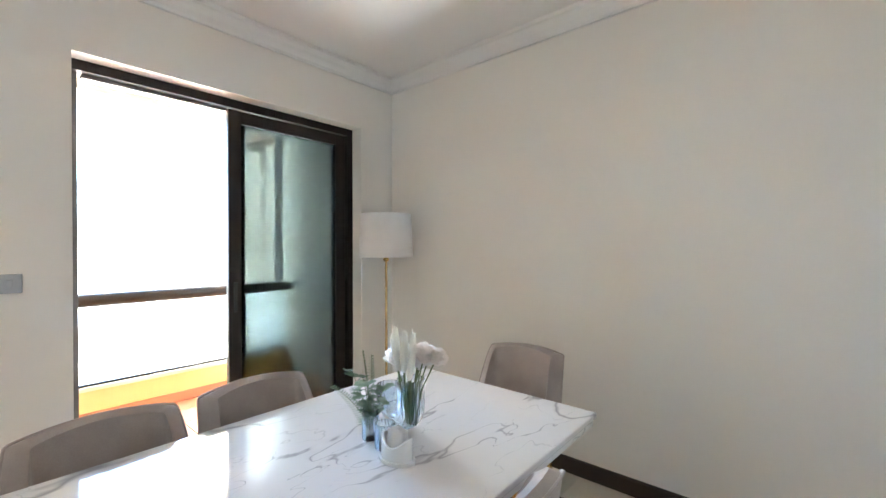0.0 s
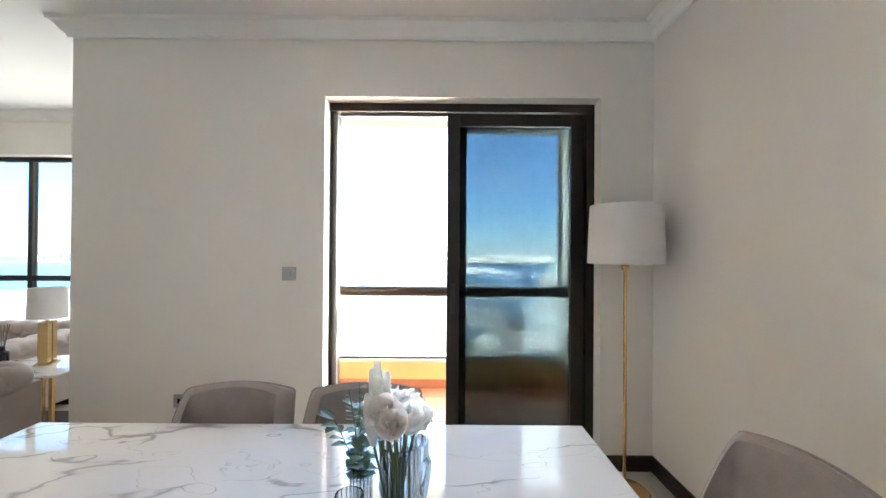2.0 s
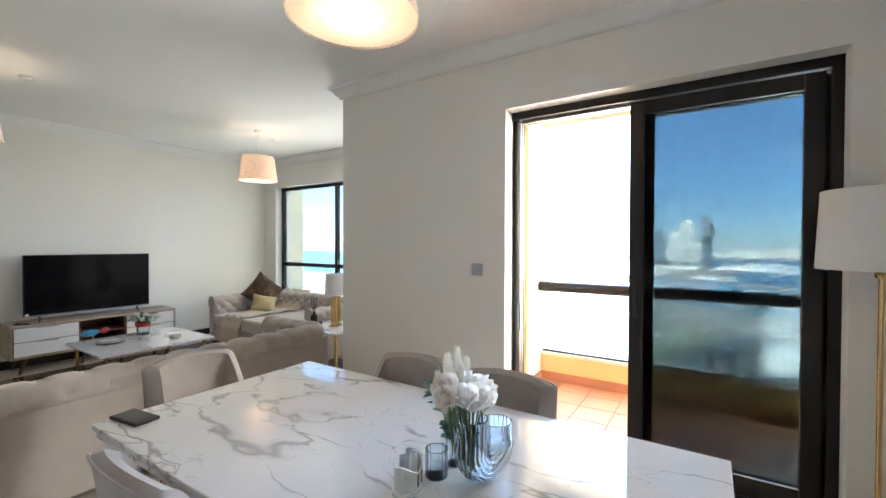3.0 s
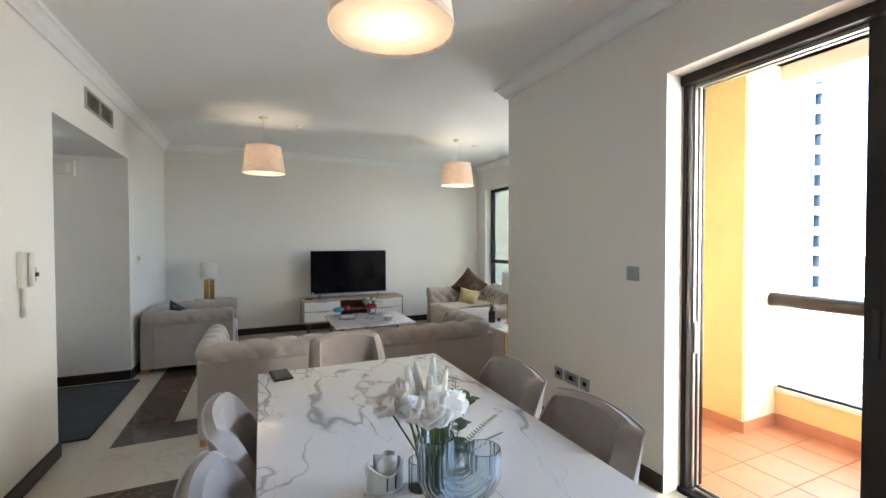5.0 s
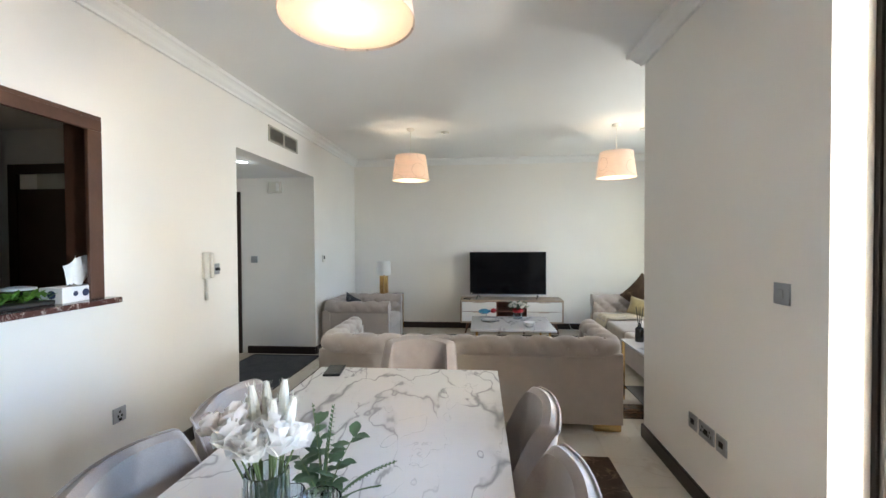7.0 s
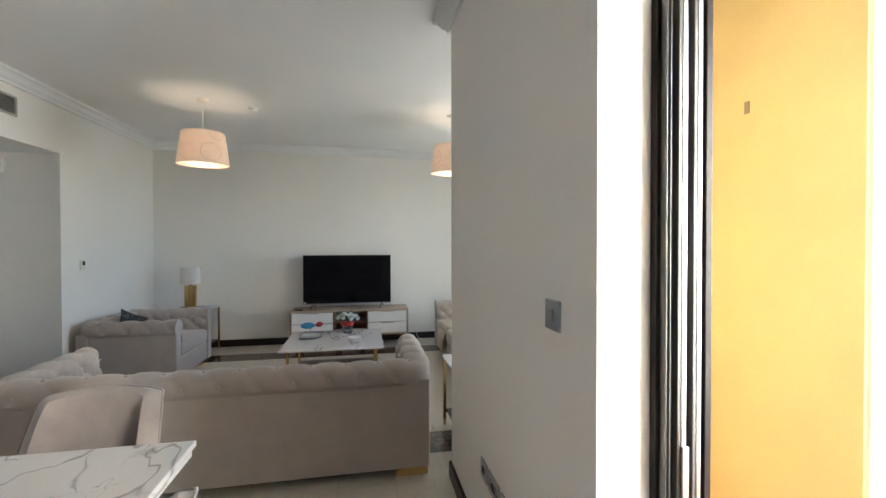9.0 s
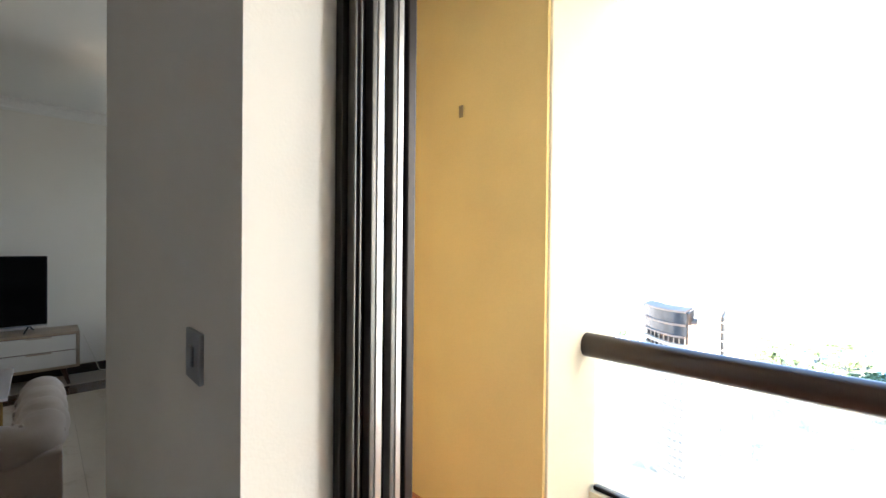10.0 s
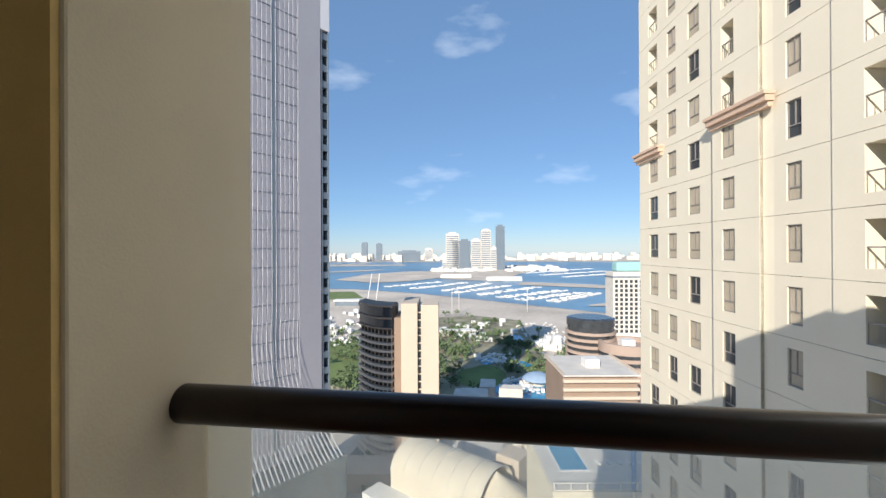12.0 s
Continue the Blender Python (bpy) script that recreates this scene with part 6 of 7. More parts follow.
for _ in range(340):
    d, s = rnd.uniform(3150, 4500), rnd.uniform(-2400, 2900)
    c = city(d, s, 0)
    a, h = rnd.uniform(20, 70), rnd.uniform(18, 62)
    box(bm, c.x - 15, c.y - a / 2, GROUND + 1, c.x + 15, c.y + a / 2, GROUND + h)
tagged(part("far_skyline", bm, PALE), "hazy pale apartment blocks along the horizon", "buildings", kind="stuff")
bm = bmesh.new()
for _ in range(120):
    d, s = rnd.uniform(1650, 2050), rnd.uniform(-40, 520)
    c = city(d, s, 0)
    box(bm, c.x - 8, c.y - rnd.uniform(5, 25), GROUND + 1, c.x + 8, c.y + 12, GROUND + rnd.uniform(5, 14))
tagged(part("low_port_sheds", bm, WHITEROOF), "low white sheds on the far peninsula", "buildings", kind="stuff")

for d, s, ln in ((1185, 175, 100), (1306, 40, 96)):
    tn = thing("harbour_hall", "long white low-vaulted hall by the harbour", "building", site(d, s))
    part("roof", grid(lambda u, v, ln=ln: Vector((ln * (u - 0.5), 9 * -math.cos(math.pi * v), 3 + 9 * math.sin(math.pi * v))), 8, 10), WHITEROOF, tn, smooth=True)
    part("base", block(-ln / 2, -9, 0, ln / 2, 9, 3), PALE, tn)
lh = thing("event_hall", "low white flat-roofed hall on the beach", "building", site(672, -156))
part("roof", block(-21, -9, 7, 21, 9, 9.5, 0.6), WHITEROOF, lh)
part("glazed_wall", block(-19, -8, 0, 19, 8, 7), SLATE, lh)
for d, s, lean in ((690, -128, 9), (695, -114, 7)):
    py = thing("pylon", "slanted white pylon by the beach road", "pylon", site(d, s), "beach pylons")
    part("mast", tube([(0, 0, 0), (lean * 0.5, 0, 24), (lean, 0, 50)], 0.8, 6), WHITEROOF, py)
for d, s in ((568, 12), (581, 22), (594, 121)):
    ms = thing("light_mast", "tall pale floodlight mast on the shore", "mast", site(d, s), "floodlight masts")
    part("mast", tube([(0, 0, 0), (0, 0, 15), (0, 0, 30)], 0.45, 6), PALE, ms)
    part("head", block(-1.2, -0.5, 30, 1.2, 0.5, 31), PALE, ms)
vl = thing("white_villa", "white stepped villa building with terraces in the park", "building", site(375, 104))
for k in range(9):
    w = 11 - (k % 3) * 2
    part("villa_block", block(-18 + k * 4, -9 + (k % 3) * 5, 0, -18 + k * 4 + w * 0.6, -3 + (k % 3) * 6, 6 + (k * 5 % 4) * 2.2), WHITEROOF, vl)
    for j in range(2):
        part("window", block(-17 + k * 4 + j * 1.8, -9.2 + (k % 3) * 5, 2, -16 + k * 4 + j * 1.8, -8.95 + (k % 3) * 5, 4.4), SLATE, vl)
lb = thing("park_pavilion", "long low white pavilion in the park", "building", site(432, 14))
part("roof", block(-20, -6, 5, 20, 6, 6, 0.2), WHITEROOF, lb)
part("wall", block(-19, -5, 0, 19, 5, 5), PALE, lb)
ud = thing("pool_bar_roof", "pale blue domed pool bar roof", "roof", site(272, 62))
part("dome", lathe([(0, 8.5), (4, 8), (8, 6.4), (10, 4.6), (10, 4.2), (0, 4.2)], 32), surface("blue grey dome", (0.30, 0.40, 0.52), 0.5, vary=0.1, scale=0.2), ud, smooth=True)
part("drum", lathe([(0, 0), (5, 0), (5, 4.2), (0, 4.2)], 24), PALE, ud)

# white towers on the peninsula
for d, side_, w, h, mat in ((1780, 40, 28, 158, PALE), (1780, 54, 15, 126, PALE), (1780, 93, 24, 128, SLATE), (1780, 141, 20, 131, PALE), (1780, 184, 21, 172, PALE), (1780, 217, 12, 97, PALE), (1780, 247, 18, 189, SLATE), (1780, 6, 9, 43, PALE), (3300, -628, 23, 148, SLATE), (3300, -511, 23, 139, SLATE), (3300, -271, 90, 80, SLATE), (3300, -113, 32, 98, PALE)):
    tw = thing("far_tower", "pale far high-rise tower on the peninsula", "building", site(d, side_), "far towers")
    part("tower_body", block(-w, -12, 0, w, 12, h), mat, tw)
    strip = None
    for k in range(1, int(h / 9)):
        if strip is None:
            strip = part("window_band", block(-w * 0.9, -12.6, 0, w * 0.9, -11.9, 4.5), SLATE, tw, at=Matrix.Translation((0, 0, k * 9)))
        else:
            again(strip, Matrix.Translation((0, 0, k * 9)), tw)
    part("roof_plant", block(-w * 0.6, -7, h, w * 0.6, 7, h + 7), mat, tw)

# ---- the cream apartment tower beside the balcony ----
FS, SH = 18.4, 3.28             # its facade stands this far to the right; storey height
Z0 = 12.5 - 20 * SH             # head of the lowest window row
ROWS = 27
tower = thing("apartment_tower", "tall cream rendered apartment tower with dark windows in sunlight", "building", site(0, FS, 0))
cols = (  # distance along the facade, half width, how far the bay stands out, kind
    (36.0, 0.72, 0.0, "top_loggia"), (33.1, 0.62, 0.0, "window"), (30.2, 0.68, 0.0, "window"), (26.2, 0.58, 0.28, "top_loggia"),
    (21.6, 0.48, 0.0, "window"), (16.4, 1.5, 0.07, "loggia"), (11.6, 0.6, 0.0, "window"))
zb, zt = Z0 - 2.6, Z0 + (ROWS - 1) * SH + 1.0
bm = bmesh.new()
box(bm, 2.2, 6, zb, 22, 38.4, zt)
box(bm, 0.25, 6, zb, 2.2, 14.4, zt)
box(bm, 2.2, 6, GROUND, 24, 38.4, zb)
part("core", bm, TOWERSHADE, tower)
bm = bmesh.new()
edges = [38.5, 34.6, 31.65, 27.7, 23.6, 19.4, 14.0, 8.0]
for r in range(ROWS):
    z1 = Z0 + r * SH + 0.55
    z0 = z1 - SH + 0.03
    head = Z0 + r * SH
    for i, (c, hwid, out, kind) in enumerate(cols):
        a, b = edges[i + 1], edges[i]
        lo = head - 2.0
        if kind == "loggia" or (kind == "top_loggia" and head > 10.5):
            lo = head - 2.15
        x0, x1 = -out, 0.35
        box(bm, x0, a, z0, x1, c - hwid, z1)
        box(bm, x0, c + hwid, z0, x1, b, z1)
        box(bm, x0, c - hwid, z0, x1, c + hwid, lo)
        box(bm, x0, c - hwid, head, x1, c + hwid, z1)
    # chamfered pilasters
    for d0, d1 in ((23.6, 22.9), (19.4, 18.9)):
        vsb = [bm.verts.new((x, y, z)) for z in (z0, z1) for x, y in ((0.0, d0), (-0.06, d0), (0.0, d1))]
        for f in ((0, 1, 2), (5, 4, 3), (0, 3, 4, 1), (1, 4, 5, 2), (2, 5, 3, 0)):
            bm.faces.new([vsb[k] for k in f])
tagged(part("facade", bm, TOWERPAINT, tower), kind="stuff")
# backing behind the joints; its darker colour paints the shade in the gaps
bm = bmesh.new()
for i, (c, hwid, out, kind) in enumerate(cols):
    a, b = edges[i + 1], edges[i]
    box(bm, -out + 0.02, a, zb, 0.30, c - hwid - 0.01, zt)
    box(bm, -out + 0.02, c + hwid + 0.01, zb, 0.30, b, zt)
part("joint_backing", bm, TOWERSHADE, tower)
kinds = {}


def lattice(ys, zs, holes, x0, x1):
    """A flat frame between x0 and x1 on a grid of lines, with open cells."""
    bm = bmesh.new()
    vs = {(i, j): bm.verts.new((x0, y, z)) for i, y in enumerate(ys) for j, z in enumerate(zs)}
    fs = [bm.faces.new((vs[i, j], vs[i + 1, j], vs[i + 1, j + 1], vs[i, j + 1])) for i in range(len(ys) - 1) for j in range(len(zs) - 1) if (i, j) not in holes]
    up = bmesh.ops.extrude_face_region(bm, geom=fs)
    bmesh.ops.translate(bm, verts=[v for v in up["geom"] if isinstance(v, bmesh.types.BMVert)], vec=(x1 - x0, 0, 0))
    return bm


def tower_window(wd, out, blind):
    """One casement: pane, frame with a transom, blind or dark room behind."""
    key = (round(wd, 2), blind)
    if key not in kinds:
        p = mesh_of("pane", block(0.14, -wd, -2.0, 0.17, wd, 0), BLIND if blind else FARGLASS)
        f = lattice([-wd, -wd + 0.07, -0.03, 0.03, wd - 0.07, wd], [-2.0, -1.93, -1.35, -1.28, -0.07, 0], {(1, 3), (3, 3), (1, 1), (2, 1), (3, 1)}, 0.09, 0.14)
        kinds[key] = (p, mesh_of("window_frame", f, GREYFRAME))
    return kinds[key]


rnd = random.Random(4)
upright = None
for r in range(ROWS):
    head = Z0 + r * SH
    for c, hwid, out, kind in cols:
        if kind == "loggia" or (kind == "top_loggia" and head > 10.5):
            # dark glass sheet at the back; its colour stands in for the recess's shade
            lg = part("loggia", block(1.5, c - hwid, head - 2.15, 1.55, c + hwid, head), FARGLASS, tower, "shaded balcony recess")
            m = bmesh.new()
            box(m, 0.35, c - hwid, head - 2.35, 2.2, c + hwid, head - 2.151)
            box(m, 0.35, c - hwid, head + 0.001, 2.2, c + hwid, head + 0.2)
            box(m, 0.35, c - hwid - 0.2, head - 2.35, 2.2, c - hwid, head + 0.2)
            box(m, 0.35, c + hwid, head - 2.35, 2.2, c + hwid + 0.2, head + 0.2)
            part("recess_lining", m, TOWERPAINT, lg)
            rl = part("railing", block(-out + 0.05, c - hwid, head - 1.25, -out + 0.12, c + hwid, head - 1.18), GREYFRAME, lg)
            for k in range(5):
                y = c - hwid + 0.02 + (2 * hwid - 0.04) * k / 4
                again(upright, Matrix.Translation((-out, y, head)), lg) if upright else None
                if not upright:
                    upright = part("baluster", block(0.07, -0.02, -2.15, 0.10, 0.02, -1.25), GREYFRAME, lg, at=Matrix.Translation((-out, y, head)))
            continue
        p, f = tower_window(hwid, out, rnd.random() < 0.55)
        w = new("window", f)
        w.parent, w.location = tower, (-out, c, head)
        q = new("pane", p)
        q.parent = w
for d0, d1, out in ((27.7, 22.8, 0.28), (38.7, 34.6, 0.0)):
    for k, (z, h, o) in enumerate(((10.15, 0.30, 0.20), (10.45, 0.35, 0.42), (10.80, 0.22, 0.55))):
        part("cornice_band", block(-out - o, d1 - o * 0.5, z - 0.9, -out + 0.1, d0 + o * 0.3, z + h - 0.9, 0.02), BUFF, tower, "buff stone cornice band")
part("roof_slab", block(-0.4, 6, zt, 22, 38.6, zt + 0.6), TOWERPAINT, tower)

# ---- the slender glass tower with wavy fins ----
gt = thing("glass_tower", "very tall pale glass tower with thin wavy white fins", "building", site(118, -50.6) @ pose(0, 0, 0, 0, 0, 48))
H = 176
part("tower_body", block(-16, 0, 0, 17.6, 26, H), CURTAIN, gt)
part("dark_slot", block(1.8, -0.30, 26, 2.6, 0, H - 2), SLATE, gt, "dark vertical slot")
for k in range(18):
    x = -13.4 + k * 1.35
    if abs(x - 2.2) < 0.6:
        continue
    pts = []
    for i in range(60):
        z = 29 + (H - 33) * (i / 59) ** 1.6
        f = max(0.0, 1 - (z - 29) / 46)
        pts.append((x + 1.7 * f * math.sin((z - 29) / 7.5), -0.4 - 4.0 * f ** 2.2, z))
    part("fin", tube(pts, 0.065, 5), FIN, gt)
for k in range(38):
    part("floor_line", block(-15.6, -0.20, 36 + k * 5.4, 9.9, 0.0, 36.12 + k * 5.4), SLATE, gt)
part("side_panel", block(10.1, -0.3, 0, 17.5, 0, H), CURTAIN, gt)
part("corner_post", block(17.9, -0.2, 0, 18.25, 3, H - 16), SLATE, gt)
part("corner_post", block(20.2, -0.2, 0, 20.55, 3, H - 16), SLATE, gt)
for k in range(31):
    part("ladder_slab", block(18.25, 0.0, 4 + k * 5.1, 20.2, 3.0, 6.1 + k * 5.1), SLATE, gt)
part("ladder_back", block(18.25, 3.0, 0, 20.2, 3.4, H - 16), CURTAIN, gt)
part("ladder_head", block(17.6, -0.3, H - 16, 20.8, 4, H - 4), FIN, gt)
part("podium", block(-30, -10, 0, 20, 0, 27), surface("podium glass", (0.10, 0.13, 0.14), 0.2, vary=0.3, scale=0.2, fine=2), gt)
for k in range(24):
    x = -14 + k * 1.4
    part("canopy_fin", tube([(x, -10.5, 27.5), (x + 1.2, -5, 29), (x + 1.6, -0.5, 32)], 0.16, 5), FIN, gt)

# ---- the curved balcony hotel ----
ho = thing("curved_hotel", "peach curved hotel with stacked balconies and a dark glass crown", "building", site(166, -19))


def arc(t):
    return -17.5 + 16.5 * t, 1.5 + 15 * (1 - t) ** 2.0


def band(off, z0, z1, depth):
    bm = bmesh.new()
    n = 16
    ring = []
    for i in range(n + 1):
        x, y = arc(i / n)
        ring.append([bm.verts.new(p) for p in ((x - off * 0.5, y - off, z0), (x - off * 0.5, y - off, z1), (x, y - off + depth, z1), (x, y - off + depth, z0))])
    for a, b in zip(ring, ring[1:]):
        for j in range(4):
            bm.faces.new((a[j], b[j], b[(j + 1) % 4], a[(j + 1) % 4]))
    bm.faces.new(ring[0])
    bm.faces.new(ring[-1])
    return bm


# near-black brown core: the shade behind the balconies is put into its colour
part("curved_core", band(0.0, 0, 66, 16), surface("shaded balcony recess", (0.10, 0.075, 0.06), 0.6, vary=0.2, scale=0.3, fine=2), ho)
fence = None
for k in range(18):
    fl_ = part("balcony", band(1.8, 3 + k * 3.0, 4.0 + k * 3.0, 2.0), PEACH, ho)
    for i in range(9):
        x, y = arc((i + 0.5) / 9)
        m = Matrix.Translation((x, y, 4.0 + k * 3))
        if fence is None:
            fence = part("partition", block(-0.12, -1.6, 0, 0.12, 0.1, 2.0), PEACH, fl_, at=m)
        else:
            again(fence, m, fl_)
part("crown", band(0.9, 57.5, 66.5, 12), CROWN, ho, "dark curved glass crown")
for z in (57.3, 61.5, 66.3):
    part("crown_band", band(1.6, z, z + 0.7, 13), PEACHDARK, ho)
part("crown_base", band(1.2, 3, 3.2, 8), PEACH, ho)
part("service_slab", block(2.0, -1, 0, 8.6, 22, 68, 0.15), PEACH, ho, "smooth peach service slab")
part("slot", block(8.6, 0.6, 0, 10.0, 20, 66), CROWN, ho)
for k in range(21):
    part("slot_sill", block(8.55, 0.3, 2 + k * 3.1, 10.05, 0.7, 2.5 + k * 3.1), PEACH, ho)
part("service_slab", block(10.0, -0.4, 0, 17.0, 21, 67.3), PEACH, ho, "smooth peach service slab")
part("link", block(-1.0, 1.2, 0, 2.0, 20, 62), PEACHDARK, ho)
part("base_block", block(-30, -14, 0, 22, 0, 7), PEACH, ho)

# ---- the right-hand hotel group ----
def banded_block(name, label, at, w, d, h, floors, crown=0.0, roof=WHITEROOF):
    b = thing(name, label, "building", at)
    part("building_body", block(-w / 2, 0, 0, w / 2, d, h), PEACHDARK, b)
    for k in range(floors):
        z = h - 1.2 - k * 3.1
        if z < 2:
            break
        part("balcony", block(-w / 2 - 0.3, -1.5, z - 1.2, w / 2 + 0.3, 0.2, z, 0.3), PEACH, b)
    part("roof", block(-w / 2 - 0.4, -1.6, h, w / 2 + 0.4, d + 0.4, h + 0.5), roof, b)
    for x in (-w / 2 - 0.4, w / 2 + 0.1):
        part("parapet", block(x, -1.6, h + 0.5, x + 0.3, d + 0.4, h + 1.4), PEACH, b)
    part("roof_plant", block(-w * 0.1, d * 0.3, h + 0.5, w * 0.1, d * 0.5, h + 3.6), WHITEROOF, b)
    return b


banded_block("hotel_block", "peach hotel block with banded balconies and a flat roof", site(150, 57), 27, 26, 43.5, 14, roof=PALE)
BROWNHOTEL = surface("rose brown hotel render", (0.42, 0.32, 0.26), 0.9, vary=0.06, scale=0.08, fine=2, bump=0)
cyl = thing("round_hotel", "peach round hotel building with a dark rooftop ring", "building", site(205, 73))
part("building_body", lathe([(0, 0), (11, 0), (11, 52), (0, 52)], 40), CROWN, cyl)
for k in range(14):
    part("balcony", lathe([(11, 8 + k * 3.1), (12, 8 + k * 3.1), (12, 9.3 + k * 3.1), (11, 9.3 + k * 3.1)], 40), BROWNHOTEL, cyl)
part("crown", lathe([(0, 52), (11.4, 52), (11.4, 55.5), (9.5, 56), (0, 56)], 40), CROWN, cyl, "dark glazed roof ring")
cu = thing("horseshoe_hotel", "peach horseshoe hotel with a curved glazed front", "building", site(190, 84))
part("building_body", lathe([(0, 0), (12, 0), (12, 47), (10.5, 47), (10.5, 45), (0, 45)], 40), BROWNHOTEL, cu)
for k in range(12):
    part("window_band", lathe([(12.0, 6 + k * 3.2), (12.25, 6 + k * 3.2), (12.25, 7.5 + k * 3.2), (12.0, 7.5 + k * 3.2)], 40), CROWN, cu)
part("stair_core", block(-3, -14, 0, 9, -6, 38), BROWNHOTEL, cu)
part("roof_box", block(-3, -3, 45, 3, 2, 48), WHITEROOF, cu)
wh = thing("beach_hotel", "white beach hotel with rows of windows and a teal roof", "building", site(420, 192))
part("building_body", block(-19, 0, 0, 30, 20, 66), PALE, wh)
part("roof", block(-14, 3, 66, 26, 17, 76, 2.0), TEAL, wh, "verdigris teal roof")
part("attic", block(-19.5, -0.5, 60, 30.5, 20.5, 61.5), SLATE, wh)
for r in range(12):
    for c in range(9):
        part("window", block(-17 + c * 5, -0.3, 4 + r * 4.6, -14.2 + c * 5, 0.05, 7.2 + r * 4.6), CROWN, wh)

# ---- roofs and streets right below ----
CREAMROOF = surface("cream roof render", (0.70, 0.62, 0.49), 0.9, vary=0.08, scale=0.3, fine=3, bump=0)
va = thing("vault_hall", "cream barrel-vaulted hall roof among low buildings", "building", site(124, 1, GROUND) @ pose(0, 0, 0, 0, 0, -38))
def vault(u, v):
    a = math.pi * v
    return Vector((-15 + 32 * u, 9 * -math.cos(a), 22 + 7 * math.sin(a)))
part("vault", grid(vault, 12, 20), CREAMROOF, va, "cream barrel vault", smooth=True)
part("end_wall", lathe([(0, 0), (8.9, 0), (8.9, 22), (0, 28.5)], 32, (17, 0)), CREAMROOF, va)
part("building_body", block(-15, -9, 0, 17, 9, 22), CREAMROOF, va)
part("side_roof", block(-20, -16, 0, 15, -9, 17), WHITEROOF, va)
part("turret", block(10, 11, 0, 18, 19, 27, 0.4), PEACH, va)
part("annex", block(-14, 11, 0, 8, 20, 18, 0.2), PEACHDARK, va)
for k in range(7):
    part("vault_rib", tube([vault(k / 6, j / 16) + Vector((0, 0, 0.12)) for j in range(17)], 0.16, 5), PALE, va, "pale rib over the vault")
for k in range(9):
    part("roof_unit", block(-13 + k * 2.3, 12.4 + (k * 5 % 4) * 1.6, 18, -11.9 + k * 2.3, 13.6 + (k * 5 % 4) * 1.6, 18.9 + (k % 3) * 0.5), WHITEROOF, va, "small white roof unit")
for k in range(12):
    part("side_window", block(-17 + k * 2.6, -16.08, 12.5, -15.6 + k * 2.6, -15.98, 15.2), SLATE, va, "dark window")
pd = thing("pool_podium", "podium roof terrace with a rectangular blue pool", "building", site(92, 31, GROUND))
part("podium_body", block(-9, -8, 0, 22, 18, 40), TOWERPAINT, pd)
part("deck", block(-8.6, -7.6, 40, 21.6, 17.6, 40.2), PALE, pd)
part("pool", block(-5, 0, 40.2, 1, 12, 40.3), POOLBLUE, pd, "rectangular blue pool")
part("pool_kerb", block(-5.6, -0.6, 40.19, 1.6, 12.6, 40.26), WHITEROOF, pd)
for k in range(9):
    part("balustrade_post", block(-8.6 + k * 3.4, -7.6, 40.2, -8.3 + k * 3.4, -7.3, 41.5), PALE, pd)
part("balustrade_rail", block(-8.7, -7.7, 41.5, 21.7, -7.2, 41.7), PALE, pd)
for k in range(5):
    part("sunbed", block(4 + k * 2.4, 2, 40.2, 4.8 + k * 2.4, 4, 40.6, 0.05), WHITEROOF, pd)
ROADM = surface("grey asphalt", (0.16, 0.155, 0.15), 0.9, vary=0.15, scale=0.1, fine=2)
plot("road", [(100, -60), (210, -34), (214, -26), (104, -46)], GROUND + 0.25, ROADM, "grey city street with pale crossings", "road")
bm = bmesh.new()
for k in range(26):
    c = city(112 + k * 3.4, -48 + k * 0.85, GROUND + 0.32)
    box(bm, c.x - 0.5, c.y - 3.2, c.z, c.x + 0.5, c.y + 3.2, c.z + 0.03)
tagged(part("road_stripes", bm, WHITEROOF), "pale stripes across the street", "marking", kind="stuff")
st_ = thing("plaza_steps", "broad pale plaza steps beside the street", "steps", site(106, -22) @ pose(0, 0, 0, 0, 0, -40))
for k in range(12):
    part("step", block(-13, k * 1.5, 0, 13, k * 1.5 + 1.5, 6.0 - k * 0.45), PALE if k % 2 else WHITEROOF, st_)
for k in range(4):
    part("planter", block(-10 + k * 6, 2.5 + k * 2.2, 5.0 - k * 0.6, -6.6 + k * 6, 5.0 + k * 2.2, 6.6 - k * 0.6, 0.1), GRASS, st_, "green planter bed")
bm = bmesh.new()
rnd = random.Random(8)
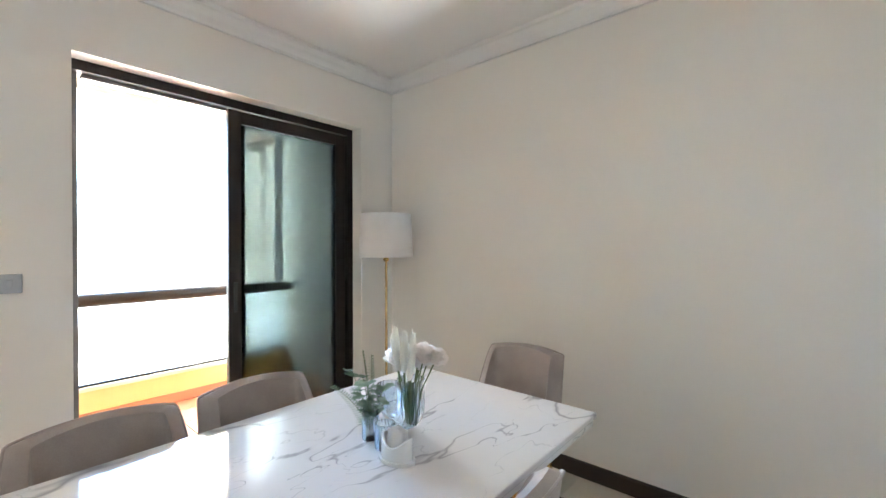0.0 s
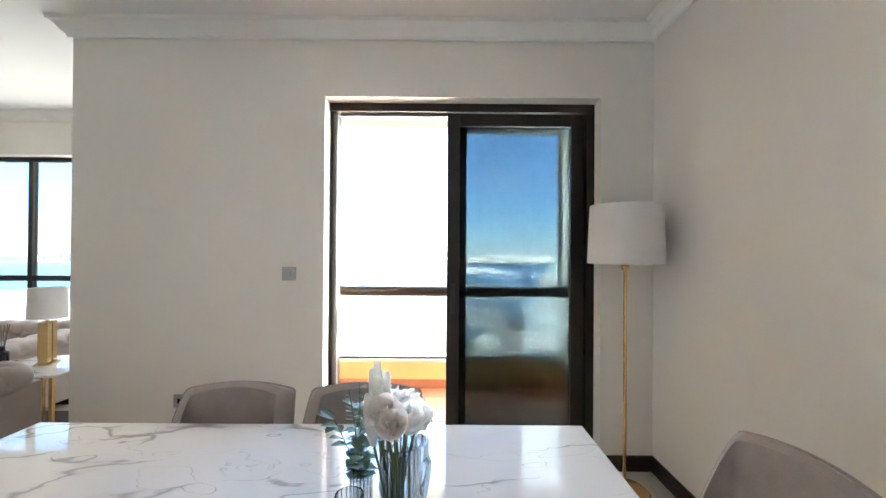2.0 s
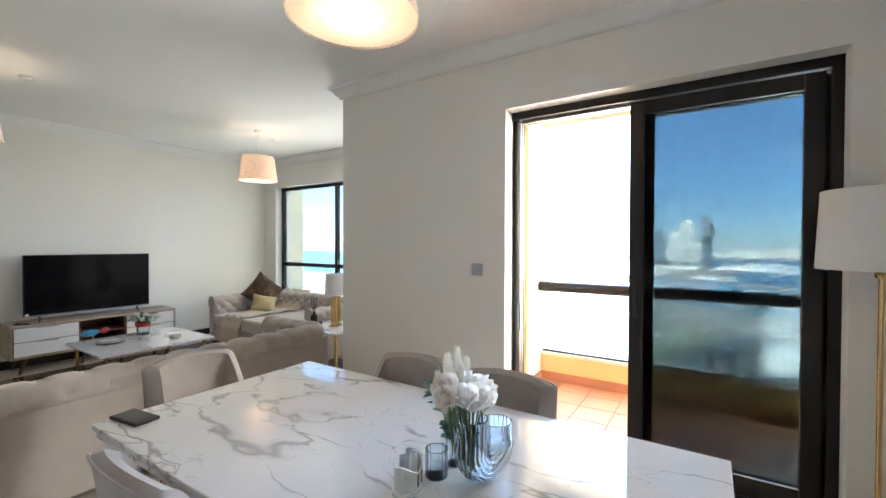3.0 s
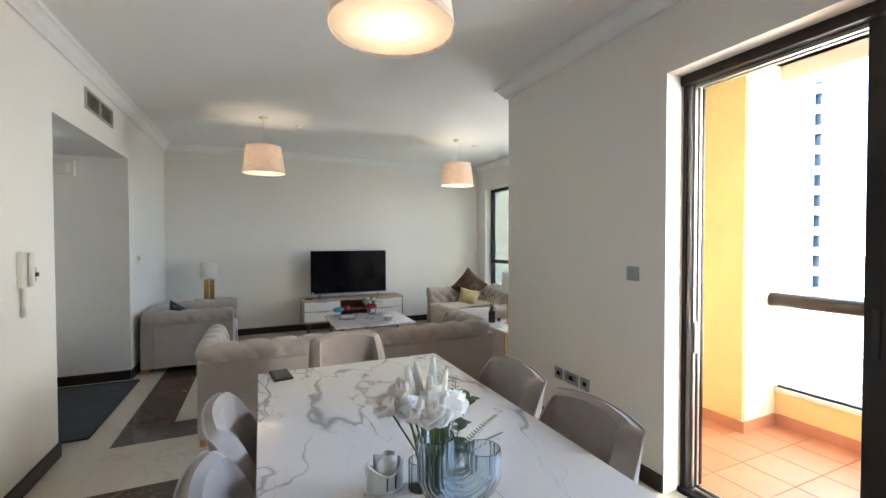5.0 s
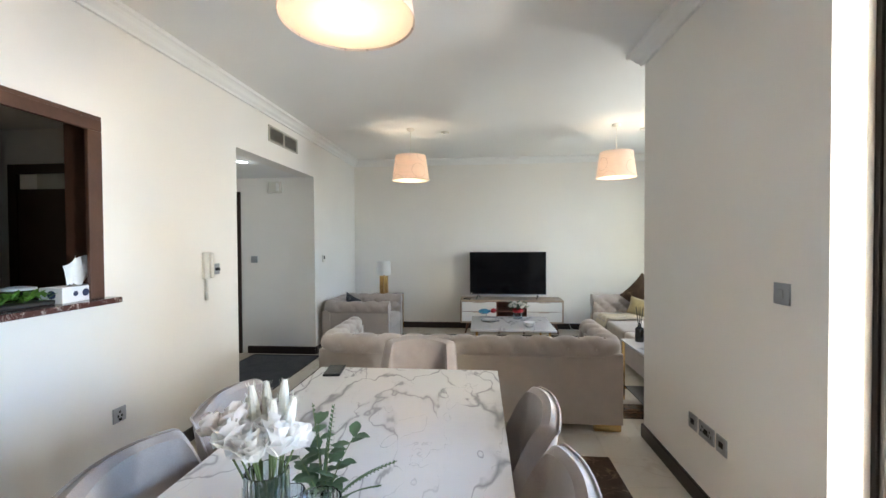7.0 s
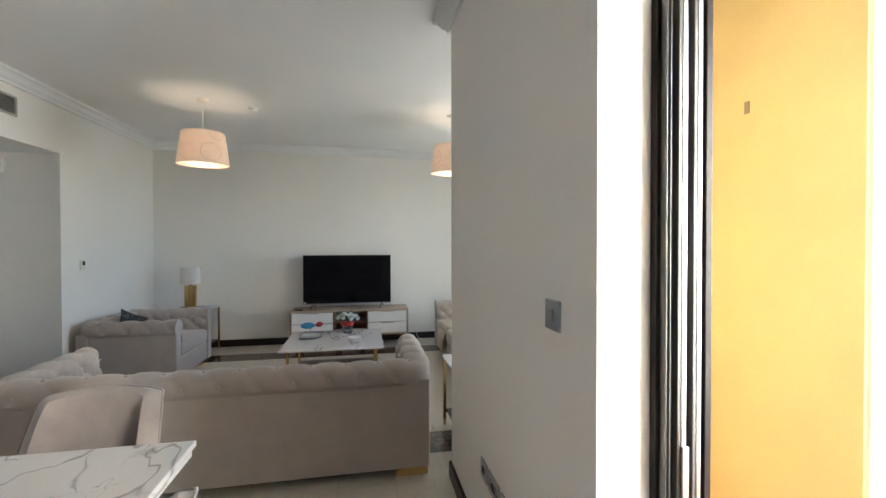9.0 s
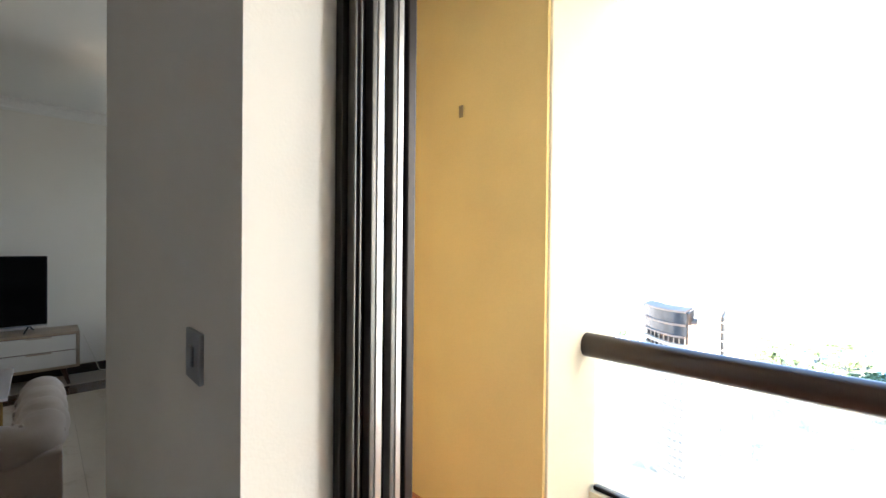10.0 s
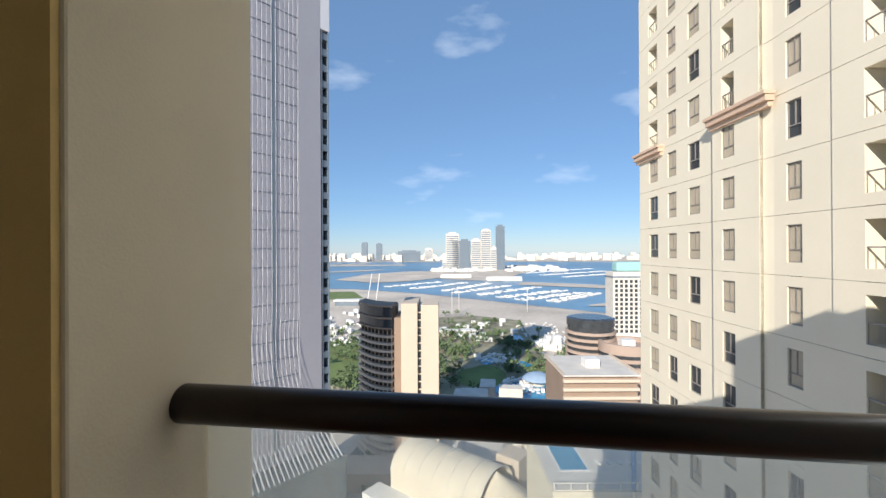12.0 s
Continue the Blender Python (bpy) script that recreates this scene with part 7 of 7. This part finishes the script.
for _ in range(90):
    d, s = rnd.uniform(105, 250), rnd.uniform(-45, 45)
    if abs(s + 19) < 24 and d > 145 or abs(s - 10) < 40 and d < 160:
        continue
    c = city(d, s, 0)
    a, b = rnd.uniform(3, 9), rnd.uniform(3, 9)
    box(bm, c.x - a, c.y - b, GROUND, c.x + a, c.y + b, GROUND + rnd.uniform(3, 12))
tagged(part("low_roofs", bm, PALE), "cluster of low pale roofs below the towers", "buildings", kind="stuff")

# ---- floor stones ----
floor = bpy.data.objects["floor"]
gx = [XL, -0.30, 0.04, 0.56, 1.08, 1.60, 2.10, 2.44, XR, 3.30, 3.86, 4.20, XW]
gy = [YB, -1.90, -1.57, -1.0, -0.45, 0.10, 0.50, 0.92, 1.25, WE, 1.88, 2.20, 2.80, 3.40, 4.0, 4.57, 4.90, YT]


def on_band(x, y):
    for x0, x1, y0, y1, w in ((-0.30, 2.44, -1.90, 1.25, 0.33), (-0.30, 4.20, 1.88, 4.90, 0.33)):
        if x0 < x < x1 and y0 < y < y1 and not (x0 + 0.34 < x < x1 - w and y0 + w - 0.01 < y < y1 - w):
            return True
    return False


for x0, x1 in zip(gx, gx[1:]):
    for y0, y1 in zip(gy, gy[1:]):
        if x0 >= XR - 0.01 and y1 <= WE + 0.01:
            continue
        g = 0.0007
        dark = on_band((x0 + x1) / 2, (y0 + y1) / 2)
        part("floor_tile", block(x0 + g, y0 + g, -0.006, x1 - g, y1 - g, 0.0), BROWN if dark else CREAM, floor)
for i in range(4):
    for j in range(6):
        x0, y0 = XL - 0.60 * (i + 1), 1.893 + 0.60 * j - 0.2
        part("floor_tile", block(x0 + 0.0007, y0 + 0.0007, -0.006, x0 + 0.5993, y0 + 0.5993, 0.0), CREAM, floor)

# ---- balcony tiles ----
bfloor = bpy.data.objects["balcony_floor"]
tile = None
for i in range(5):
    for j in range(11):
        m = Matrix.Translation((XR + 0.26 + 0.302 * i, BS + 0.306 * j, BF - 0.012))
        if tile is None:
            tile = part("floor_tile", block(0.003, 0.003, 0, 0.299, 0.303, 0.012, 0.002, 1), TERRA, bfloor, at=m)
        else:
            again(tile, m, bfloor)
